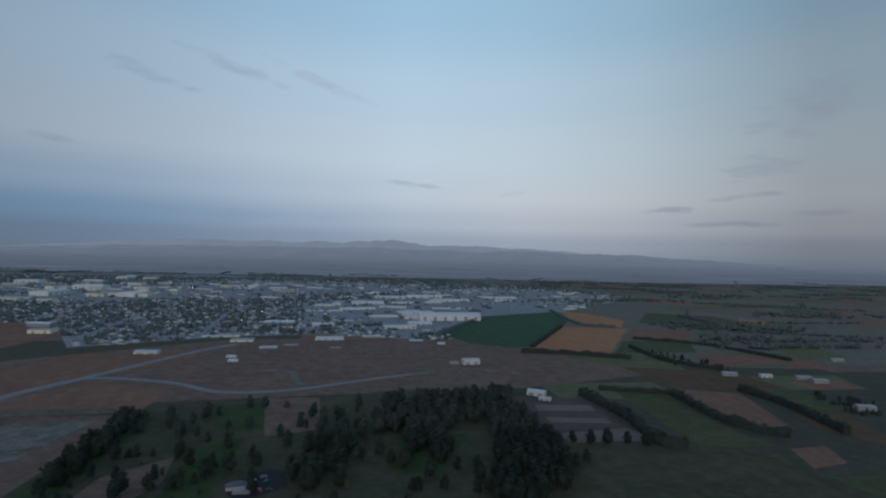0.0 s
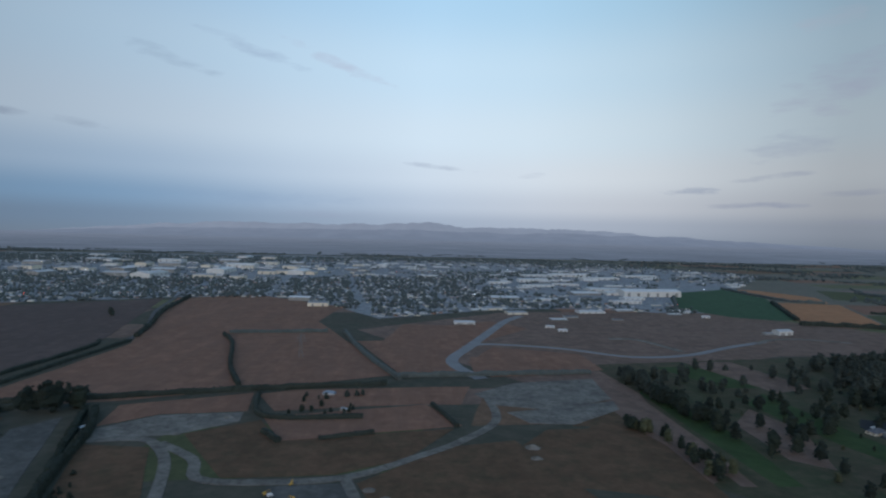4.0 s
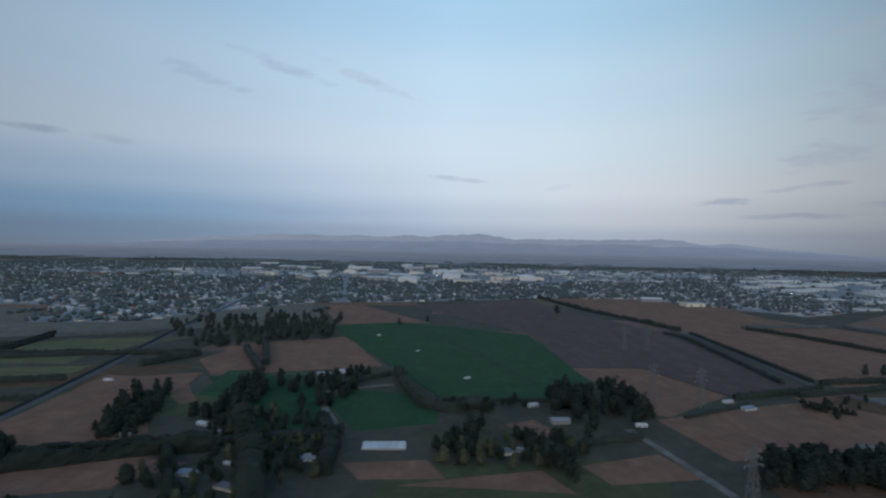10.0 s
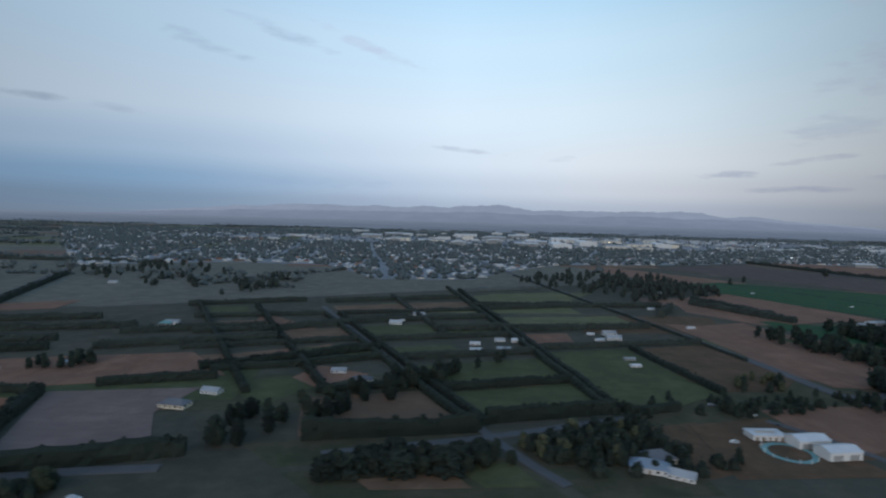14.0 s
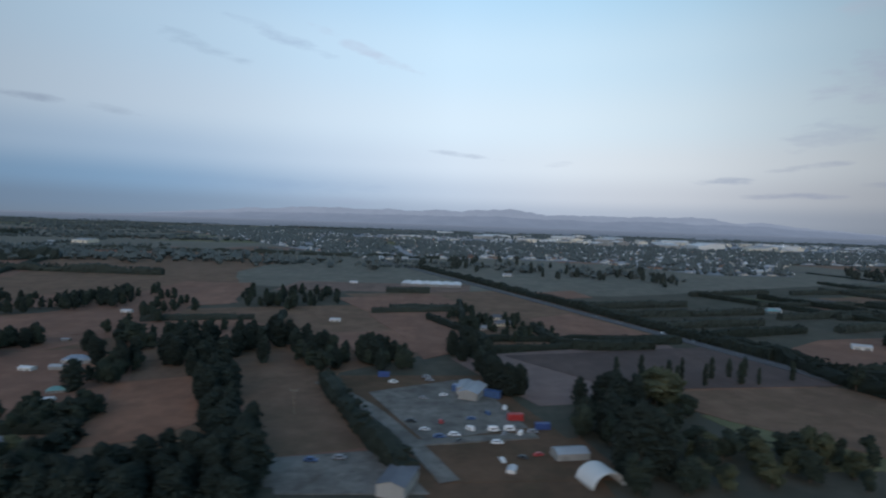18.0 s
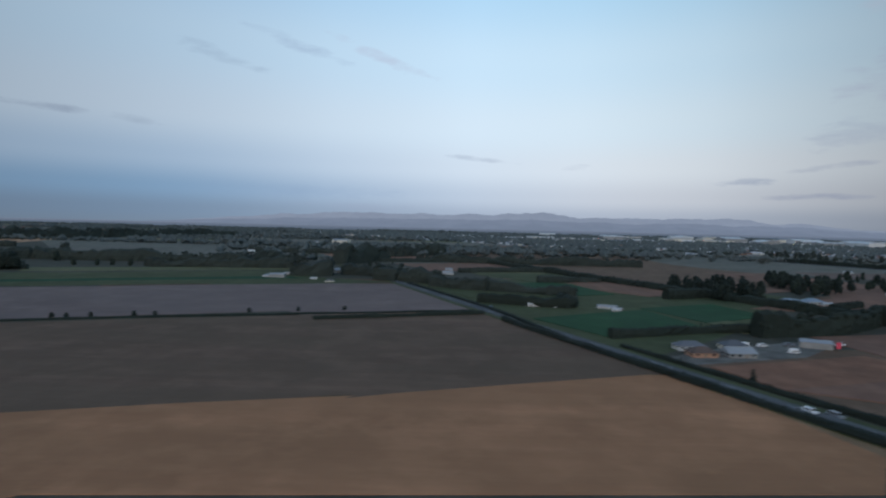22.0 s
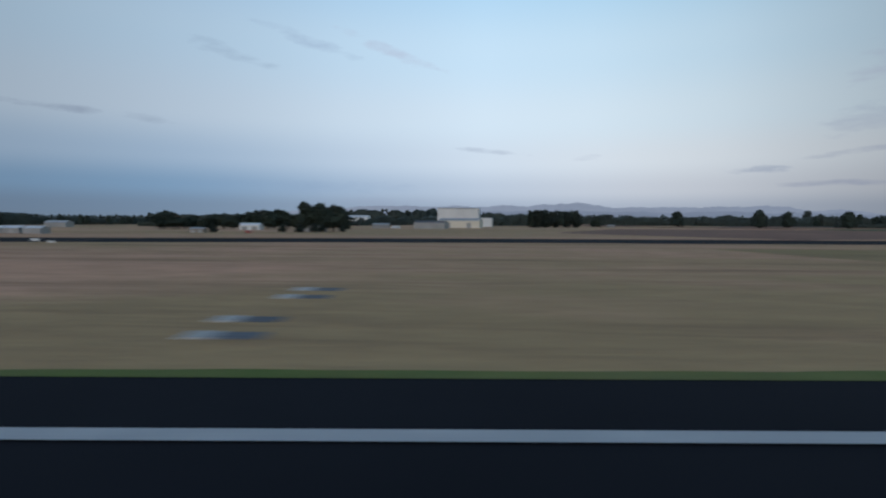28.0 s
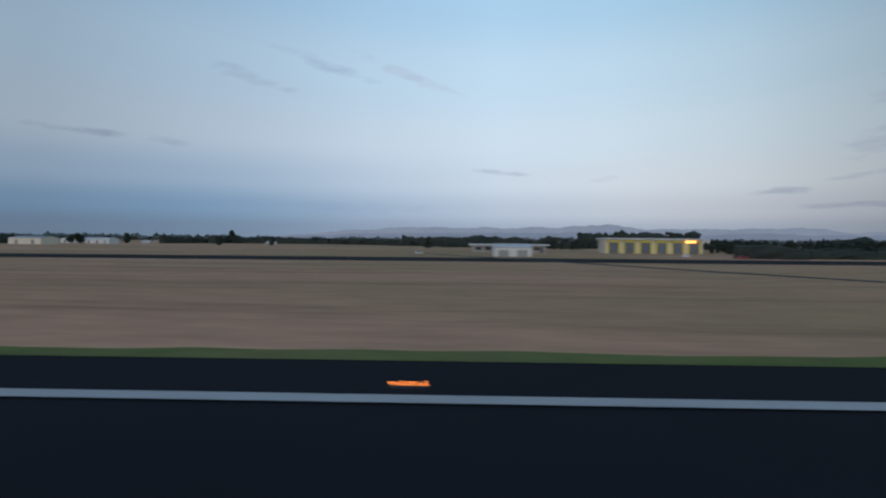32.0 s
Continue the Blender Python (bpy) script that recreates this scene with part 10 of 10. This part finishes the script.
# ---- the town and its industrial areas ----
trng = random.Random(21)
ALONG = Vector((math.cos(radians(8)), math.sin(radians(8))))


def near_works(x, y):
    """How industrial a part of the town is, 0 to 1."""
    best = 0.0
    for cx, cy, rx, ry in ((70, 500, 190, 190), (-330, 660, 300, 150), (-640, 640, 200, 110), (160, 720, 160, 120), (-120, 800, 260, 160)):
        best = max(best, 1 - ((x - cx) / rx) ** 2 - ((y - cy) / ry) ** 2)
    return best


# pale sheet under the town that lifts its tone in place of haze
field("town_ground", "suburb", "streets, yards and gardens of the town, paled grey for haze", *TOWN, z=0.0115, category="ground")
spots = []
for i in range(-178, 92):
    for j in range(38, 180):
        if i % 11 == 0 or j % 5 == 0:
            continue
        p = ALONG * (i * 5.6 + trng.uniform(-1.9, 1.9)) + Vector((-ALONG.y, ALONG.x)) * (j * 5.8 + trng.uniform(-1.9, 1.9))
        if inside(p.x, p.y, TOWN) and not inside(p.x, p.y, CROPS):
            spots.append((p.y, p.x))
spots.sort()
vs, fs, mi, tv, tf = [], [], [], [], []
homes = 0
for y, x in spots:
    if near_works(x, y) > trng.uniform(0.0, 0.6) and trng.random() < 0.9:
        continue
    if trng.random() < 0.42:
        for _ in range(3):
            r = trng.uniform(0.9, 2.0)
            tuft(tv, tf, (x + trng.uniform(-3, 3), y + trng.uniform(-2, 2), r * trng.uniform(0.3, 0.8)), r, trng)
        continue
    if homes < 150:
        homes += 1
        put(trng.choice(TOWNHOUSES), x, y, trng.choice((8, 98)), trng.uniform(0.34, 0.5), "houses of the town")
        continue
    w, d, h, r = trng.uniform(1.8, 3.6), trng.uniform(1.5, 2.3), trng.uniform(0.45, 0.75), trng.uniform(0.3, 0.6)
    if trng.random() < 0.5:
        w, d = d, w
    b = len(vs)
    vs += [(x - w / 2, y - d / 2, 0), (x + w / 2, y - d / 2, 0), (x + w / 2, y + d / 2, 0), (x - w / 2, y + d / 2, 0)]
    vs += [(x - w / 2, y - d / 2, h), (x + w / 2, y - d / 2, h), (x + w / 2, y + d / 2, h), (x - w / 2, y + d / 2, h), (x - w * 0.3, y, h + r), (x + w * 0.3, y, h + r)]
    wall, roof = trng.choice((0, 0, 1, 1, 7, 7, 2)), trng.choice((3, 3, 3, 4, 8, 5, 5, 5, 6, 6))
    for f, m in (((0, 1, 5, 4), wall), ((1, 2, 6, 5), wall), ((2, 3, 7, 6), wall), ((3, 0, 4, 7), wall), ((4, 5, 9, 8), roof), ((6, 7, 8, 9), roof), ((5, 6, 9), roof), ((7, 4, 8), roof)):
        fs.append(tuple(b + k for k in f))
        mi.append(m)
    for _ in range(trng.choice((1, 1, 2))):
        tuft(tv, tf, (x + trng.uniform(-4, 4), y + trng.uniform(-4, 4), trng.uniform(0.4, 1.0)), trng.uniform(0.6, 1.5), trng)
me = flat_mesh("town_houses", vs, fs, ["white_wall", "cream_wall", "brick_wall", "dark_roof", "brown_roof", "tin_roof", "pale_roof", "grey_wall", "green_roof"])
me.polygons.foreach_set("material_index", mi)
tagged(new("town_houses", me), "far houses of the town with grey and pale roofs", "houses", kind="stuff")

works = 0
for _ in range(5000):
    x, y = trng.uniform(-900, 330), trng.uniform(300, 1000)
    if inside(x, y, TOWN) and not inside(x, y, CROPS) and near_works(x, y) > trng.uniform(0.05, 0.5) and works < 230:
        works += 1
        put(trng.choice(WORKS), x, y, trng.choice((8, 8, 98, -12)), trng.uniform(0.24, 0.55), "warehouses of the industrial area", tall=0.7)
for t_x, t_y, t_s, t_a in ((50, 432, 1.1, 4), (-18, 550, 0.7, 6), (10, 380, 0.5, 8)):
    put(WORKS[3], t_x, t_y, t_a, t_s, "warehouses of the industrial area")

# street lamps that are already lit
lamp_rng = random.Random(5)
for _ in range(60):
    x, y = lamp_rng.uniform(-850, 260), lamp_rng.uniform(290, 760)
    if inside(x, y, TOWN):
        put(LAMPS[lamp_rng.choice((0, 0, 0, 1, 2))], x, y, 0, lamp_rng.uniform(0.55, 0.95), "lit street lamps")

# trees of the town, and the hedgerows and woods of the far plain
far_rng = random.Random(9)


def leaves(x, y, r):
    """An uneven knot of small leaf clumps instead of one ball."""
    for _ in range(4):
        d = r * far_rng.uniform(0.45, 0.8)
        tuft(tv, tf, (x + far_rng.uniform(-0.6, 0.6) * r, y + far_rng.uniform(-0.6, 0.6) * r, max(d * 0.6, r * far_rng.uniform(0.2, 1.0))), d, far_rng)


def in_front(x, y):
    if inside(x, y, CROPS):
        return True
    if x < -880:
        return y < 260
    if -420 < x < 60:
        return y < 400
    return y < 250 + 0.10 * max(0, x + 300) if x > -560 else y < max(100, 190 + (x + 560) * 0.35)


for _ in range(700):
    x, y = far_rng.uniform(-2600, 1700), 150 + 1050 * far_rng.random() ** 1.2
    if in_front(x, y) or inside(x, y, TOWN) or (x < -960 and y < 170):
        continue
    a = radians(far_rng.choice((4, 4, 96, 60, -20)))
    n, big = far_rng.randint(16, 60), far_rng.uniform(1.0, 2.0) * (1 + min(y, 500) / 1500)
    for j in range(n):
        if far_rng.random() < 0.14:
            continue
        px, py = x + math.cos(a) * j * big * 1.1, y + math.sin(a) * j * big * 1.1
        if inside(px, py, TOWN) or in_front(px, py):
            continue
        r = big * far_rng.uniform(0.6, 1.15)
        leaves(px + far_rng.uniform(-1, 1) * big * 0.4, py + far_rng.uniform(-1, 1) * big * 0.4, r * 0.85)
for _ in range(170):
    x, y = far_rng.uniform(-2400, 1500), 190 + 900 * far_rng.random() ** 1.2
    if in_front(x, y) or inside(x, y, TOWN):
        continue
    for j in range(far_rng.randint(30, 90)):
        r = far_rng.uniform(1.3, 2.6) * (1 + min(y, 400) / 1600)
        px, py = x + far_rng.gauss(0, 26), y + far_rng.gauss(0, 9)
        if not inside(px, py, TOWN) and not in_front(px, py):
            leaves(px, py, r * 0.9)
tagged(new("far_trees", flat_mesh("far_trees", tv, tf, "far_leaf")), "far hedgerows, woods and garden trees, paled blue-grey for haze", "trees", kind="stuff")

# this sheet lightens the farther ground in place of haze
field("meadow", "meadow", "wide meadows of the plain, lightened for haze", (-1700, 330), (-1020, 300), (-930, 190), (-850, 165), (-700, 150), (-600, 150), (-480, 215), (-420, 240), (-420, 420), (60, 420), (110, 262), (330, 235), (700, 330), (1300, 700), (1300, 1110), (-1700, 1110), z=0.0022, category="meadow")

# the other paddocks of the plain, lying lower than the ones above
low = 0.0
for _ in range(520):
    x, y = far_rng.uniform(-1900, 1300), 55 + 980 * far_rng.random() ** 1.3
    if inside(x, y, TOWN) or inside(x, y, CROPS) or (x < -860 and y < 290):
        continue
    w, d = far_rng.uniform(18, 55) * (1 + y / 600), far_rng.uniform(9, 24) * (1 + y / 400)
    s = far_rng.uniform(-0.15, 0.35)
    # past y 130 mostly pale fields are picked, standing in for haze
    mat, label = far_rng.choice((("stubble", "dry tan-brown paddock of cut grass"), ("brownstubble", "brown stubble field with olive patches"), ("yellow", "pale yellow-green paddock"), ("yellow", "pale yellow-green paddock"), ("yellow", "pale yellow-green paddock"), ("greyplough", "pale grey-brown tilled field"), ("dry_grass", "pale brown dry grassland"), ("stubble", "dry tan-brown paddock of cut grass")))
    if y < 130:
        mat, label = far_rng.choice((("pasture", "dull green pasture"), ("rough", "rough brown and olive grassland"), ("fairway", "dull green and tan rough pasture")))
    low = (low + 0.00004) % 0.006
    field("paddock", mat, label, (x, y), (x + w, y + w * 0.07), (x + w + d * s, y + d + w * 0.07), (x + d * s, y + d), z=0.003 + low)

# ---- woods past the nearest trees ----
for kind, places in [(kind, [p for p in every if (p[1] > 150) == far]) for kind, every in SPARE.items() for far in (False, True)]:
    k = random.Random(len(kind))
    vs, fs = [], []
    for x, y, h, wide in places:
        lean = (k.uniform(-0.03, 0.03) * h, k.uniform(-0.03, 0.03) * h)
        for j in range(7 if h > 1.4 else 4):
            u = (j + 0.7) / (7.6 if h > 1.4 else 4.6)
            rad = {"pine": 0.26 * min(1.0, 0.6 + u, ((1.05 - u) / 0.5) ** 0.65), "cone": 0.2 * (1 - u), "poplar": 0.09, "bush": 0.45 * (1 - u * 0.7)}.get(kind, 0.26 * math.sin(min(3.0, 0.75 + u * 2.1)) ** 0.7) * h * wide
            clump(vs, fs, (x + lean[0] * u + k.uniform(-0.25, 0.25) * rad, y + lean[1] * u + k.uniform(-0.25, 0.25) * rad, max(0.3, u) * h * 0.93 if kind != "bush" else u * h * 0.8), max(rad * 0.95, 0.07 * h), k)
            for _ in range(2):
                q = k.uniform(0, 6.283)
                tuft(vs, fs, (x + rad * math.cos(q), y + rad * math.sin(q), (u + k.uniform(-0.05, 0.12)) * h * 0.93), h * k.uniform(0.04, 0.09), k)
    if vs:
        # woods past y 150 take the leaf colour lightened for haze
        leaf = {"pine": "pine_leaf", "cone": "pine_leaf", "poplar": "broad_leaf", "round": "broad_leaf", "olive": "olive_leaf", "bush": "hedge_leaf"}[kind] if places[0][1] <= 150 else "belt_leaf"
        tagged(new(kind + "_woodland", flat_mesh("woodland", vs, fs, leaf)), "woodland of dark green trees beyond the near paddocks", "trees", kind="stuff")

# the patterns that were copied are not part of the place
bpy.context.view_layer.update()
patterns = [ob for ob in bpy.data.objects if ob.parent is None and ob.location.z < -300]
for ob in [o for p in patterns for o in (*p.children_recursive, p)]:
    bpy.data.objects.remove(ob)
